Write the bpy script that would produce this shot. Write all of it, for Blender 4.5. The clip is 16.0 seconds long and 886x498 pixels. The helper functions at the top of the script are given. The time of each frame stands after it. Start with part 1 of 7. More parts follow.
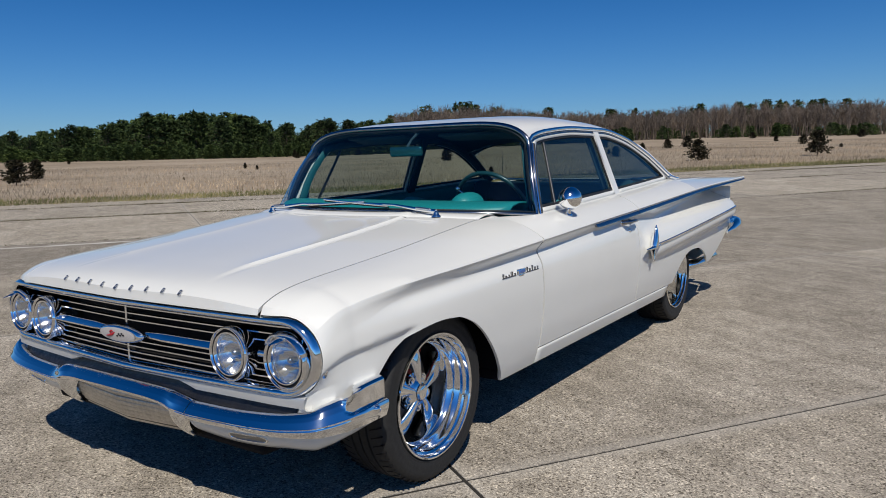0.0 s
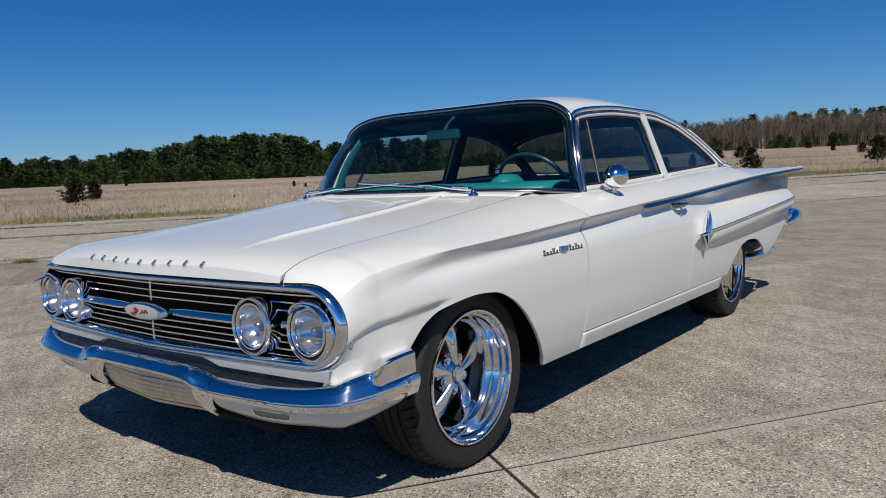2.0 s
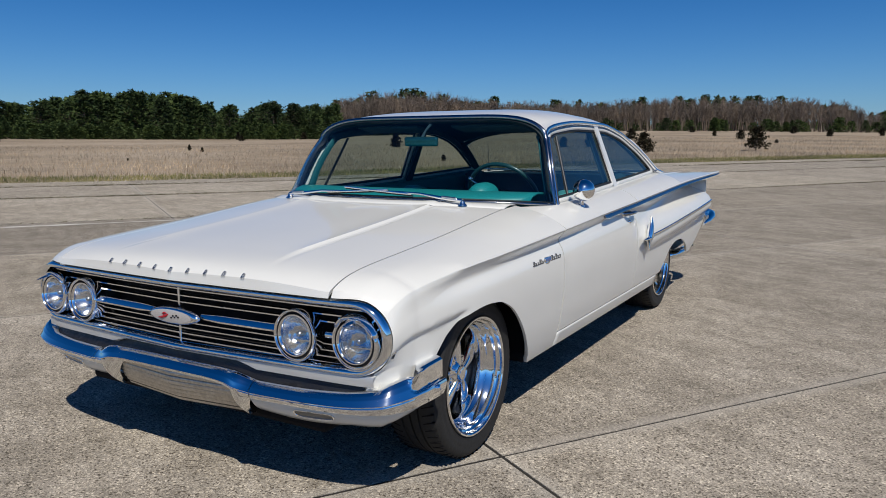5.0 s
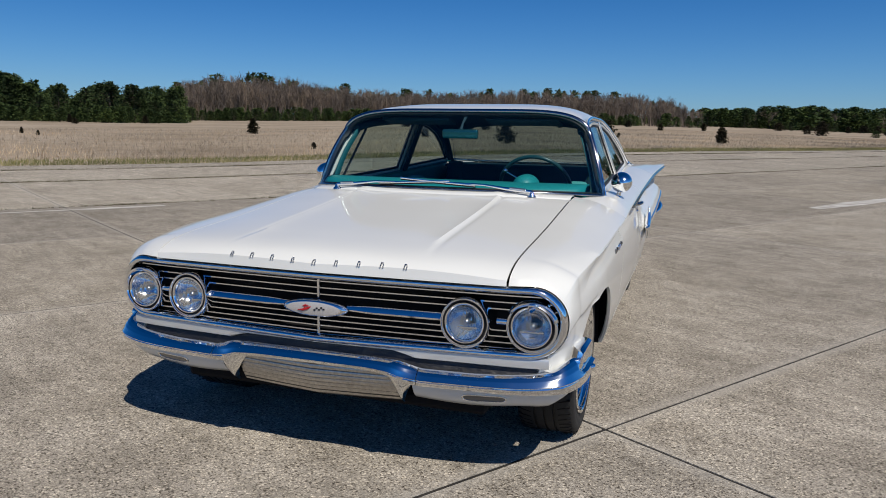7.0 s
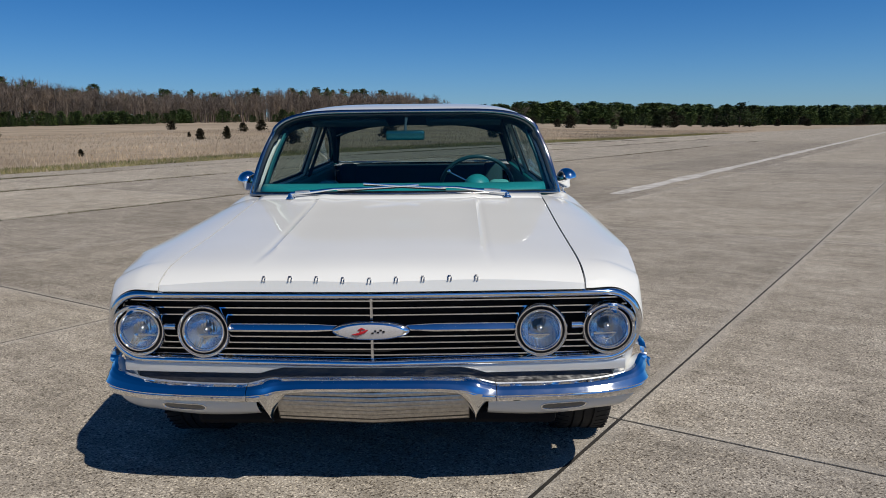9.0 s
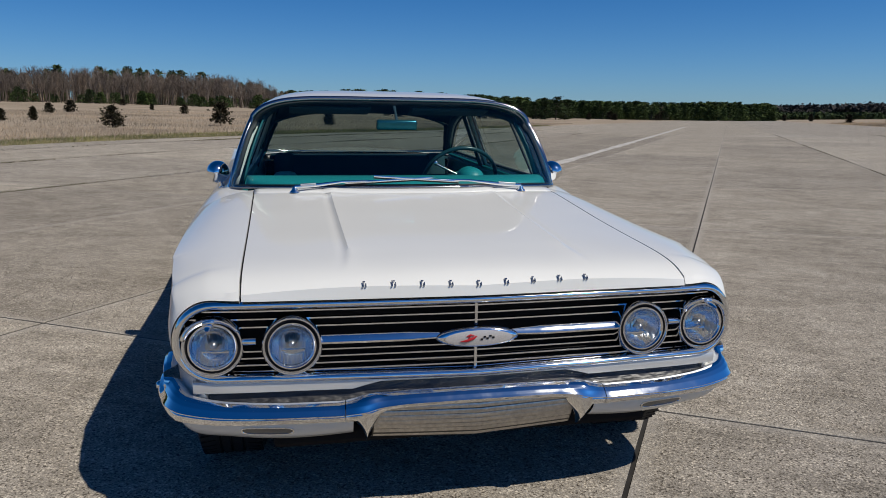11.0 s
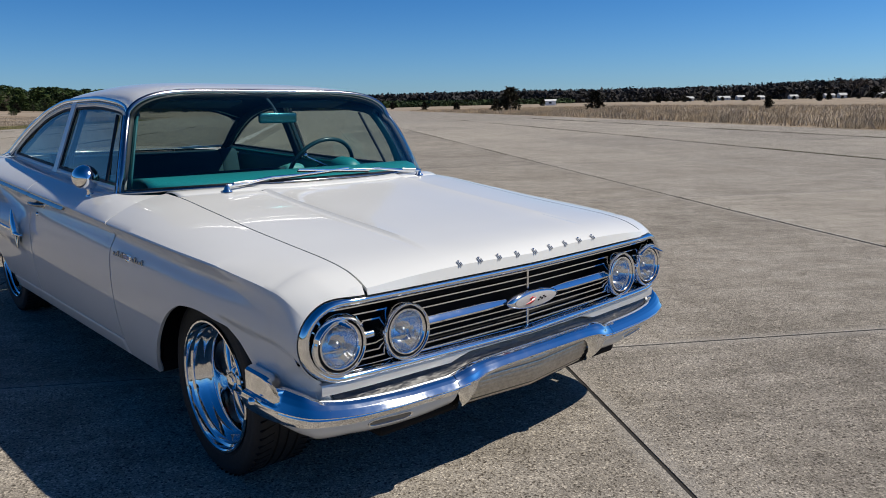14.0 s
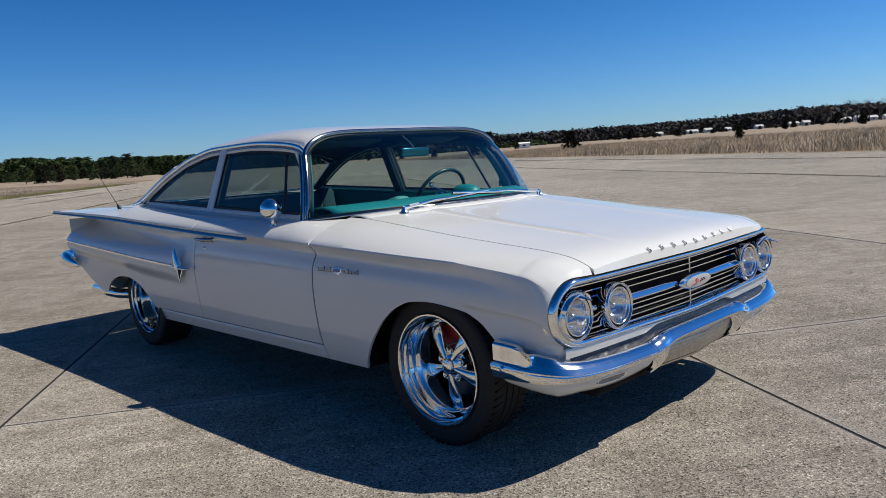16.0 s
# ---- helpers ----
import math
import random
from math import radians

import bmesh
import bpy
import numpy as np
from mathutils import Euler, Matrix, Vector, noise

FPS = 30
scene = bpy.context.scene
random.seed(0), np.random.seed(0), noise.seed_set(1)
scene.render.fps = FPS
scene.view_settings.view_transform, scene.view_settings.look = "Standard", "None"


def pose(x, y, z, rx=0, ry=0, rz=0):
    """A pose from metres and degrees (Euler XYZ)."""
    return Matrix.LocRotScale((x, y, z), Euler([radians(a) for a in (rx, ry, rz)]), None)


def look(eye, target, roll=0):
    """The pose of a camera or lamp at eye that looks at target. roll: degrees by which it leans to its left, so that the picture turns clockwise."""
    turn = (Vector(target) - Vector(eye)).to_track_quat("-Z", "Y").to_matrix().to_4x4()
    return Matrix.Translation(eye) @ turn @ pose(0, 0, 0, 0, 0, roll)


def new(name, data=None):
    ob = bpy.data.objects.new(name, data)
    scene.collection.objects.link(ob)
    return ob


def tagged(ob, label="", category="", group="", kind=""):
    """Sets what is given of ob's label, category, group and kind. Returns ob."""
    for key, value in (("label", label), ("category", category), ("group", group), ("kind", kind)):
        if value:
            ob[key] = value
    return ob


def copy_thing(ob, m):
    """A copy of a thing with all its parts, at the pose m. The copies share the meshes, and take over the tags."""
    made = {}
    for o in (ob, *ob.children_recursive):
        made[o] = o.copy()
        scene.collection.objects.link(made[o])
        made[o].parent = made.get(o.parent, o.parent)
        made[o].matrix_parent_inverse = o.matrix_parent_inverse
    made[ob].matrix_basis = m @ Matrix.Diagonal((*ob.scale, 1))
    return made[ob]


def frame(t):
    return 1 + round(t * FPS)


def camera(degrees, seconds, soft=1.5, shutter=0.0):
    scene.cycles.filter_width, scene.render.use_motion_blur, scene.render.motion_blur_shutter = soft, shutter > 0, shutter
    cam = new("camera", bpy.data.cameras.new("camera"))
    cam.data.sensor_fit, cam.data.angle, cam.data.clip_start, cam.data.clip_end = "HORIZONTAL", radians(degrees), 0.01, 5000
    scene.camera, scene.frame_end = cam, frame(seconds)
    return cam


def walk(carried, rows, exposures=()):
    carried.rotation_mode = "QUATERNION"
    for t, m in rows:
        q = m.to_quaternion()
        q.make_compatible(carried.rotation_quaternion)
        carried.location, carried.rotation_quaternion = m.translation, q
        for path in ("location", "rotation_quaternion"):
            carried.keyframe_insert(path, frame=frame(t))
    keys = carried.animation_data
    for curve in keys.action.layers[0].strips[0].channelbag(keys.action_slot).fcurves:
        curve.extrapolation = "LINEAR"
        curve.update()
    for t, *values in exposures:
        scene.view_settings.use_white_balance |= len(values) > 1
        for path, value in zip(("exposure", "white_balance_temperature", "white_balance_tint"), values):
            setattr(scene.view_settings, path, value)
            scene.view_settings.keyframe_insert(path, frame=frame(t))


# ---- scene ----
cam = camera(61.9, 16.0, soft=0.9)
PATH = [
    (0, (2.398, -2.154, 1.177), (1.269, -0.522, 0.933), -1.4),
    (0.5, (2.36, -2.063, 1.077), (1.227, -0.433, 0.83), -1.6),
    (1, (2.354, -2.027, 1.014), (1.169, -0.433, 0.776), -2.6),
    (1.5, (2.346, -2.014, 0.989), (1.132, -0.44, 0.77), -2.6),
    (2, (2.349, -2.02, 1.002), (1.114, -0.459, 0.808), -2.4),
    (2.5, (2.347, -2.022, 1.019), (1.102, -0.466, 0.848), -2.3),
    (3, (2.362, -2.015, 1.043), (1.115, -0.458, 0.892), -2.3),
    (3.5, (2.391, -1.999, 1.094), (1.154, -0.433, 0.97), -2.4),
    (4, (2.377, -2.063, 1.134), (1.209, -0.445, 0.998), -2.6),
    (4.5, (2.289, -2.27, 1.18), (1.21, -0.596, 1.002), -1.7),
    (4.7, (2.243, -2.35, 1.19), (1.185, -0.67, 0.947), -1.0),
    (6.8, (1.347, -2.99, 1.222), (0.717, -1.118, 0.906), 1.2),
    (7, (1.255, -3.011, 1.215), (0.627, -1.138, 0.907), 1.0),
    (7.5, (0.962, -2.963, 1.198), (0.538, -1.032, 0.9), -0.2),
    (8, (0.718, -2.983, 1.2), (0.439, -1.026, 0.894), 0.0),
    (8.5, (0.463, -3.054, 1.228), (0.281, -1.085, 0.925), -0.6),
    (9, (0.288, -3.038, 1.224), (0.246, -1.063, 0.915), -0.6),
    (9.5, (0.09, -2.934, 1.227), (0.28, -0.968, 0.913), -0.7),
    (10, (-0.125, -2.888, 1.236), (0.157, -0.935, 0.907), -0.4),
    (10.2, (-0.212, -2.883, 1.235), (0.092, -0.934, 0.903), -0.3),
    (12.3, (-1.196, -2.622, 1.252), (-0.324, -0.856, 0.902), 0.6),
    (12.5, (-1.294, -2.603, 1.263), (-0.316, -0.893, 0.917), 0.0),
    (13, (-1.491, -2.536, 1.25), (-0.351, -0.928, 0.91), -0.4),
    (13.5, (-1.699, -2.411, 1.23), (-0.439, -0.897, 0.883), -0.3),
    (14, (-1.913, -2.345, 1.23), (-0.591, -0.888, 0.867), -0.8),
    (14.5, (-2.179, -2.364, 1.236), (-0.839, -0.924, 0.874), -1.3),
    (15, (-2.422, -2.346, 1.226), (-1.077, -0.902, 0.9), -1.8),
    (15.5, (-2.643, -2.251, 1.176), (-1.285, -0.804, 0.925), -3.5),
    (16, (-2.858, -2.17, 1.161), (-1.482, -0.738, 0.921), -4.0),
]
walk(cam, [(t, look(eye, target, roll)) for t, eye, target, roll in PATH],
     exposures=((0, -0.07), (4.5, -0.07), (7, -0.03), (9, -0.08), (10, -0.10), (12.5, -0.14), (13.4, -0.13), (14.0, 0.05), (14.5, 0.13), (15.5, 0.16), (16, 0.16)))

# ---- light ----
world = bpy.data.worlds.new("sky")
world.use_nodes = True
scene.world = world
wn = world.node_tree.nodes
sky = wn.new("ShaderNodeTexSky")
sky.sky_type, sky.sun_disc = 'NISHITA', False
SUN_AZ, SUN_EL = 136.0, 51.0
sky.sun_elevation, sky.sun_rotation = radians(SUN_EL), radians(SUN_AZ)
sky.air_density, sky.dust_density, sky.ozone_density = 1.0, 0.35, 1.6
tint = wn.new("ShaderNodeMix")
tint.data_type, tint.blend_type = "RGBA", "MULTIPLY"
tint.inputs[0].default_value = 1.0
tint.inputs[7].default_value = (0.63, 0.925, 1.43, 1)
world.node_tree.links.new(sky.outputs[0], tint.inputs[6])
rich = wn.new("ShaderNodeHueSaturation")
rich.inputs["Saturation"].default_value = 1.16
world.node_tree.links.new(tint.outputs[2], rich.inputs["Color"])
# the clear air is lighter towards the horizon
wtc, wsep, wrmp, wmul = wn.new("ShaderNodeTexCoord"), wn.new("ShaderNodeSeparateXYZ"), wn.new("ShaderNodeValToRGB"), wn.new("ShaderNodeMix")
wmul.data_type, wmul.blend_type = "RGBA", "MULTIPLY"
wmul.inputs[0].default_value = 1.0
for _i, (_p, _v) in enumerate(((0.0, 0.97), (0.12, 0.83), (0.35, 0.62), (1.0, 0.44))):
    _e = wrmp.color_ramp.elements[_i] if _i < 2 else wrmp.color_ramp.elements.new(_p)
    _e.position, _e.color = _p, (_v, _v, _v, 1)
world.node_tree.links.new(wtc.outputs["Generated"], wsep.inputs[0])
world.node_tree.links.new(wsep.outputs[2], wrmp.inputs[0])
world.node_tree.links.new(rich.outputs[0], wmul.inputs[6])
world.node_tree.links.new(wrmp.outputs[0], wmul.inputs[7])
# and lighter on the sun's side
wdot, wside, wadd = wn.new("ShaderNodeVectorMath"), wn.new("ShaderNodeMath"), wn.new("ShaderNodeVectorMath")
wdot.operation, wside.operation, wadd.operation = "DOT_PRODUCT", "MULTIPLY_ADD", "SCALE"
wdot.inputs[1].default_value = (math.sin(radians(SUN_AZ)), math.cos(radians(SUN_AZ)), 0)
wside.inputs[1].default_value, wside.inputs[2].default_value = 0.20, 1.17
world.node_tree.links.new(wtc.outputs["Generated"], wdot.inputs[0])
world.node_tree.links.new(wdot.outputs["Value"], wside.inputs[0])
world.node_tree.links.new(wmul.outputs[2], wadd.inputs[0])
world.node_tree.links.new(wside.outputs[0], wadd.inputs["Scale"])
world.node_tree.links.new(wadd.outputs[0], wn["Background"].inputs[0])
wn["Background"].inputs[1].default_value = 0.068
sun = new("sun", bpy.data.lights.new("sun", "SUN"))
sun.data.energy, sun.data.angle, sun.data.color = 4.7, radians(0.5), (1.0, 0.935, 0.83)
sd = Vector((math.sin(radians(SUN_AZ)) * math.cos(radians(SUN_EL)), math.cos(radians(SUN_AZ)) * math.cos(radians(SUN_EL)), math.sin(radians(SUN_EL))))
sun.matrix_world = look(sd * 50, (0, 0, 0))


# ---- materials ----
def mat(name, col, rough=0.5, metal=0.0, coat=0.0, spec=0.5):
    m = bpy.data.materials.new(name)
    m.use_nodes = True
    b = m.node_tree.nodes["Principled BSDF"]
    b.inputs["Base Color"].default_value = (*col, 1)
    b.inputs["Roughness"].default_value = rough
    b.inputs["Metallic"].default_value = metal
    b.inputs["Coat Weight"].default_value = coat
    b.inputs["Coat Roughness"].default_value = 0.03
    b.inputs["Specular IOR Level"].default_value = spec
    return m


def nodes_of(m):
    return m.node_tree.nodes, m.node_tree.links, m.node_tree.nodes["Principled BSDF"]


def noise_tex(m, scale, detail=4.0, rough=0.6, stretch=None, space="Object"):
    n, l, _ = nodes_of(m)
    tc = n.new("ShaderNodeTexCoord")
    mp = n.new("ShaderNodeMapping")
    if stretch:
        mp.inputs["Scale"].default_value = stretch
    t = n.new("ShaderNodeTexNoise")
    t.inputs["Scale"].default_value, t.inputs["Detail"].default_value, t.inputs["Roughness"].default_value = scale, detail, rough
    l.new(tc.outputs[space], mp.inputs["Vector"])
    l.new(mp.outputs[0], t.inputs["Vector"])
    return t


def ramp(m, src, stops):
    n, l, _ = nodes_of(m)
    r = n.new("ShaderNodeValToRGB")
    e = r.color_ramp.elements
    while len(e) < len(stops):
        e.new(0.5)
    for el, (p, c) in zip(e, stops):
        el.position = p
        el.color = (*c, 1) if len(c) == 3 else c
    l.new(src, r.inputs[0])
    return r.outputs[0]


def mixc(m, fac, a, b, kind="MIX"):
    n, l, _ = nodes_of(m)
    x = n.new("ShaderNodeMix")
    x.data_type, x.blend_type = "RGBA", kind
    for sock, v in ((x.inputs[0], fac), (x.inputs[6], a), (x.inputs[7], b)):
        if isinstance(v, (int, float)):
            sock.default_value = v
        elif isinstance(v, tuple):
            sock.default_value = (*v, 1)
        else:
            l.new(v, sock)
    return x.outputs[2]


def bump(m, height, strength=0.3, dist=0.01):
    n, l, b = nodes_of(m)
    x = n.new("ShaderNodeBump")
    x.inputs["Strength"].default_value, x.inputs["Distance"].default_value = strength, dist
    l.new(height, x.inputs["Height"])
    l.new(x.outputs[0], b.inputs["Normal"])


def varied(name, c1, c2, scale, rough=0.6, metal=0.0, bump_s=0.0, stretch=None, spec=0.5, space="Object"):
    m = mat(name, c1, rough, metal, 0, spec)
    n, l, b = nodes_of(m)
    t = noise_tex(m, scale, stretch=stretch, space=space)
    l.new(ramp(m, t.outputs[0], [(0.3, c1), (0.7, c2)]), b.inputs["Base Color"])
    if bump_s:
        bump(m, t.outputs[0], bump_s)
    return m


WHITE = mat("white_paint", (0.80, 0.79, 0.765), 0.45, 0, 0.8, 0.25)
n, l, b = nodes_of(WHITE)
b.inputs["Coat IOR"].default_value, b.inputs["Coat Roughness"].default_value = 1.55, 0.02
_t = noise_tex(WHITE, 1.3, 3)
l.new(ramp(WHITE, _t.outputs[0], [(0.35, (0.655, 0.657, 0.628)), (0.65, (0.685, 0.687, 0.658))]), b.inputs["Base Color"])
_t = noise_tex(WHITE, 900, 2)
l.new(ramp(WHITE, _t.outputs[0], [(0.3, (0.40,) * 3), (0.7, (0.50,) * 3)]), b.inputs["Roughness"])
CHROME = mat("chrome", (0.88, 0.89, 0.90), 0.06, 1.0)
n, l, b = nodes_of(CHROME)
_t = noise_tex(CHROME, 14, 4)
l.new(ramp(CHROME, _t.outputs[0], [(0.35, (0.04,) * 3), (0.75, (0.12,) * 3)]), b.inputs["Roughness"])
bump(CHROME, noise_tex(CHROME, 5, 2).outputs[0], 0.04, 0.02)
ALLOY = mat("polished_alloy", (0.86, 0.865, 0.87), 0.07, 1.0)
bump(ALLOY, noise_tex(ALLOY, 22, 3).outputs[0], 0.06, 0.01)
SATIN = mat("satin_metal", (0.55, 0.56, 0.57), 0.30, 1.0)
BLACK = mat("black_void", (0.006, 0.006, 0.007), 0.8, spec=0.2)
RUBBER = varied("tyre_rubber", (0.009, 0.009, 0.0095), (0.016, 0.016, 0.0155), 60, 0.7, bump_s=0.15)
RUBBER_TRIM = mat("rubber_seal", (0.012, 0.012, 0.013), 0.6)
TEAL = varied("turquoise_trim", (0.010, 0.225, 0.24), (0.013, 0.265, 0.285), 90, 0.45, bump_s=0.05)
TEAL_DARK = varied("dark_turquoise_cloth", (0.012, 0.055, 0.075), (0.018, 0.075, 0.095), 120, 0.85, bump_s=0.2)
# the turquoise trim once more, darkened in colour for the shaded pillars
TEAL_SHADED = varied("shaded_turquoise_trim", (0.009, 0.10, 0.12), (0.012, 0.12, 0.14), 90, 0.5)
TEAL_LIGHT = varied("pale_turquoise_vinyl", (0.10, 0.46, 0.47), (0.14, 0.52, 0.53), 40, 0.5, bump_s=0.05)
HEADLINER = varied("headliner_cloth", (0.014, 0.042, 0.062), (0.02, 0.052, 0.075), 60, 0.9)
RED = mat("red_enamel", (0.38, 0.008, 0.010), 0.3, 0, 0.3)
CARPET = varied("dark_carpet", (0.010, 0.03, 0.04), (0.016, 0.04, 0.05), 200, 0.95)


def glass_mat(name, tint, gloss=0.03, base=0.05):
    m = bpy.data.materials.new(name)
    m.use_nodes = True
    n, l = m.node_tree.nodes, m.node_tree.links
    n.remove(n["Principled BSDF"])
    tr = n.new("ShaderNodeBsdfTransparent")
    tr.inputs[0].default_value = (*tint, 1)
    gl = n.new("ShaderNodeBsdfGlossy")
    gl.inputs["Roughness"].default_value = gloss
    gl.inputs[0].default_value = (1, 1, 1, 1)
    fr = n.new("ShaderNodeLayerWeight")
    fr.inputs[0].default_value = 0.5
    pw = n.new("ShaderNodeMath")
    pw.operation = "POWER"
    pw.inputs[1].default_value = 5.2
    l.new(fr.outputs["Facing"], pw.inputs[0])
    ma = n.new("ShaderNodeMath")
    ma.operation = "MULTIPLY_ADD"
    ma.inputs[1].default_value, ma.inputs[2].default_value = 0.90, base
    l.new(pw.outputs[0], ma.inputs[0])
    mx = n.new("ShaderNodeMixShader")
    l.new(ma.outputs[0], mx.inputs[0])
    l.new(tr.outputs[0], mx.inputs[1])
    l.new(gl.outputs[0], mx.inputs[2])
    l.new(mx.outputs[0], n["Material Output"].inputs[0])
    return m


GLASS = glass_mat("tinted_glass", (0.78, 0.86, 0.85), base=0.035)
GLASS_SIDE = glass_mat("tinted_side_glass", (0.54, 0.62, 0.59), base=0.03)
GLASS_BACK = glass_mat("deep_tinted_glass", (0.36, 0.43, 0.42))

# broomed concrete with exposed aggregate, paler along the joints
def concrete(name, c_dark, c_mid, c_light):
    m = mat(name, c_mid, 0.9, spec=0.12)
    n, l, b = nodes_of(m)
    b.inputs["Diffuse Roughness"].default_value = 0.30
    tc = n.new("ShaderNodeTexCoord")
    big = noise_tex(m, 0.42, 5, 0.65)
    mid = noise_tex(m, 2.6, 6, 0.72)
    broom = noise_tex(m, 5.0, 5, 0.75, stretch=(0.16, 1.5, 1.0))
    blot = noise_tex(m, 14, 5, 0.75)
    fine = noise_tex(m, 125, 4, 0.85)
    peb = n.new("ShaderNodeTexVoronoi")
    peb.inputs["Scale"].default_value = 135
    l.new(tc.outputs["Object"], peb.inputs["Vector"])
    base = ramp(m, big.outputs[0], [(0.30, c_dark), (0.5, c_mid), (0.72, c_light)])
    base = mixc(m, 0.55, base, ramp(m, mid.outputs[0], [(0.32, c_dark), (0.5, c_mid), (0.68, c_light)]), "MIX")
    base = mixc(m, 1.0, base, ramp(m, broom.outputs[0], [(0.30, (0.80, 0.80, 0.795)), (0.5, (1.0, 1.0, 1.0)), (0.70, (1.14, 1.14, 1.135))]), "MULTIPLY")
    base = mixc(m, 1.0, base, ramp(m, blot.outputs[0], [(0.30, (0.68, 0.67, 0.65)), (0.46, (1.0, 1.0, 1.0)), (0.72, (1.15, 1.145, 1.135))]), "MULTIPLY")
    base = mixc(m, 1.0, base, ramp(m, fine.outputs[0], [(0.35, (0.38, 0.36, 0.34)), (0.48, (1.0, 0.99, 0.98)), (0.64, (1.66, 1.64, 1.60))]), "MULTIPLY")
    stones = ramp(m, peb.outputs["Color"], [(0.16, (0.30, 0.28, 0.26)), (0.24, (0.92, 0.91, 0.90)), (0.70, (1.05, 1.04, 1.02)), (0.82, (1.75, 1.72, 1.66))])
    base = mixc(m, 0.9, base, stones, "MULTIPLY")
    pore = noise_tex(m, 78, 3, 0.6)
    base = mixc(m, 1.0, base, ramp(m, pore.outputs[0], [(0.36, (0.28, 0.26, 0.24)), (0.42, (1.0, 1.0, 1.0)), (1.0, (1.0, 1.0, 1.0))]), "MULTIPLY")
    # cement showing along the edges of each slab
    sep = n.new("ShaderNodeSeparateXYZ")
    l.new(tc.outputs["Generated"], sep.inputs[0])
    near = []
    for k, size in ((0, 3.6), (1, 6.1)):
        tri = n.new("ShaderNodeMath")
        tri.operation = "PINGPONG"
        tri.inputs[1].default_value = 0.5
        l.new(sep.outputs[k], tri.inputs[0])
        sc = n.new("ShaderNodeMath")
        sc.operation = "MULTIPLY"
        sc.inputs[1].default_value = size
        l.new(tri.outputs[0], sc.inputs[0])
        near.append(sc)
    mn = n.new("ShaderNodeMath")
    mn.operation = "MINIMUM"
    l.new(near[0].outputs[0], mn.inputs[0])
    l.new(near[1].outputs[0], mn.inputs[1])
    wob = n.new("ShaderNodeMath")
    wob.operation = "MULTIPLY_ADD"
    wob.inputs[1].default_value = 0.16
    l.new(mid.outputs[0], wob.inputs[0])
    l.new(mn.outputs[0], wob.inputs[2])
    band = ramp(m, wob.outputs[0], [(0.0, (1, 1, 1)), (0.09, (1, 1, 1)), (0.15, (0, 0, 0))])
    cement = mixc(m, 0.5, tuple(v * 1.16 for v in c_light), ramp(m, fine.outputs[0], [(0.3, tuple(v * 0.6 for v in c_mid)), (0.6, tuple(v * 1.25 for v in c_light))]), "MIX")
    half = n.new("ShaderNodeMath")
    half.operation = "MULTIPLY"
    half.inputs[1].default_value = 0.42
    l.new(band, half.inputs[0])
    base = mixc(m, half.outputs[0], base, cement, "MIX")
    oi = n.new("ShaderNodeObjectInfo")
    tone = ramp(m, oi.outputs["Random"], [(0.0, (0.88, 0.88, 0.885)), (1.0, (1.08, 1.075, 1.06))])
    base = mixc(m, 1.0, base, tone, "MULTIPLY")
    l.new(base, b.inputs["Base Color"])
    add = n.new("ShaderNodeMath")
    l.new(fine.outputs[0], add.inputs[0])
    l.new(peb.outputs["Distance"], add.inputs[1])
    bump(m, add.outputs[0], 0.5, 0.005)
    return m


CONCRETE = concrete("exposed_aggregate_concrete", (0.165, 0.149, 0.126), (0.268, 0.246, 0.213), (0.378, 0.352, 0.312))
CONCRETE_PALE = concrete("pale_concrete", (0.215, 0.197, 0.170), (0.305, 0.282, 0.247), (0.388, 0.363, 0.324))
CONCRETE_MID = concrete("weathered_concrete", (0.145, 0.130, 0.109), (0.232, 0.212, 0.182), (0.328, 0.304, 0.268))
CONCRETE_DARK = concrete("stained_concrete", (0.13, 0.118, 0.10), (0.21, 0.192, 0.166), (0.30, 0.278, 0.246))
JOINT = varied("joint_filler", (0.007, 0.006, 0.005), (0.028, 0.025, 0.021), 5, 0.9)
PAINT_OLD = varied("worn_runway_paint", (0.25, 0.225, 0.19), (0.58, 0.56, 0.52), 3.4, 0.8)

FIELD = mat("dry_field", (0.40, 0.31, 0.18), 0.95, spec=0.1)
n, l, b = nodes_of(FIELD)
_a = noise_tex(FIELD, 0.06, 6, 0.65)
_b = noise_tex(FIELD, 1.6, 6, 0.75)
_c = ramp(FIELD, _a.outputs[0], [(0.32, (0.21, 0.168, 0.122)), (0.5, (0.315, 0.262, 0.200)), (0.7, (0.395, 0.338, 0.270))])
_d = ramp(FIELD, _b.outputs[0], [(0.3, (0.6, 0.58, 0.55)), (0.7, (1.25, 1.22, 1.18))])
l.new(mixc(FIELD, 0.8, _c, _d, "MULTIPLY"), b.inputs["Base Color"])
bump(FIELD, _b.outputs[0], 0.8, 0.15)


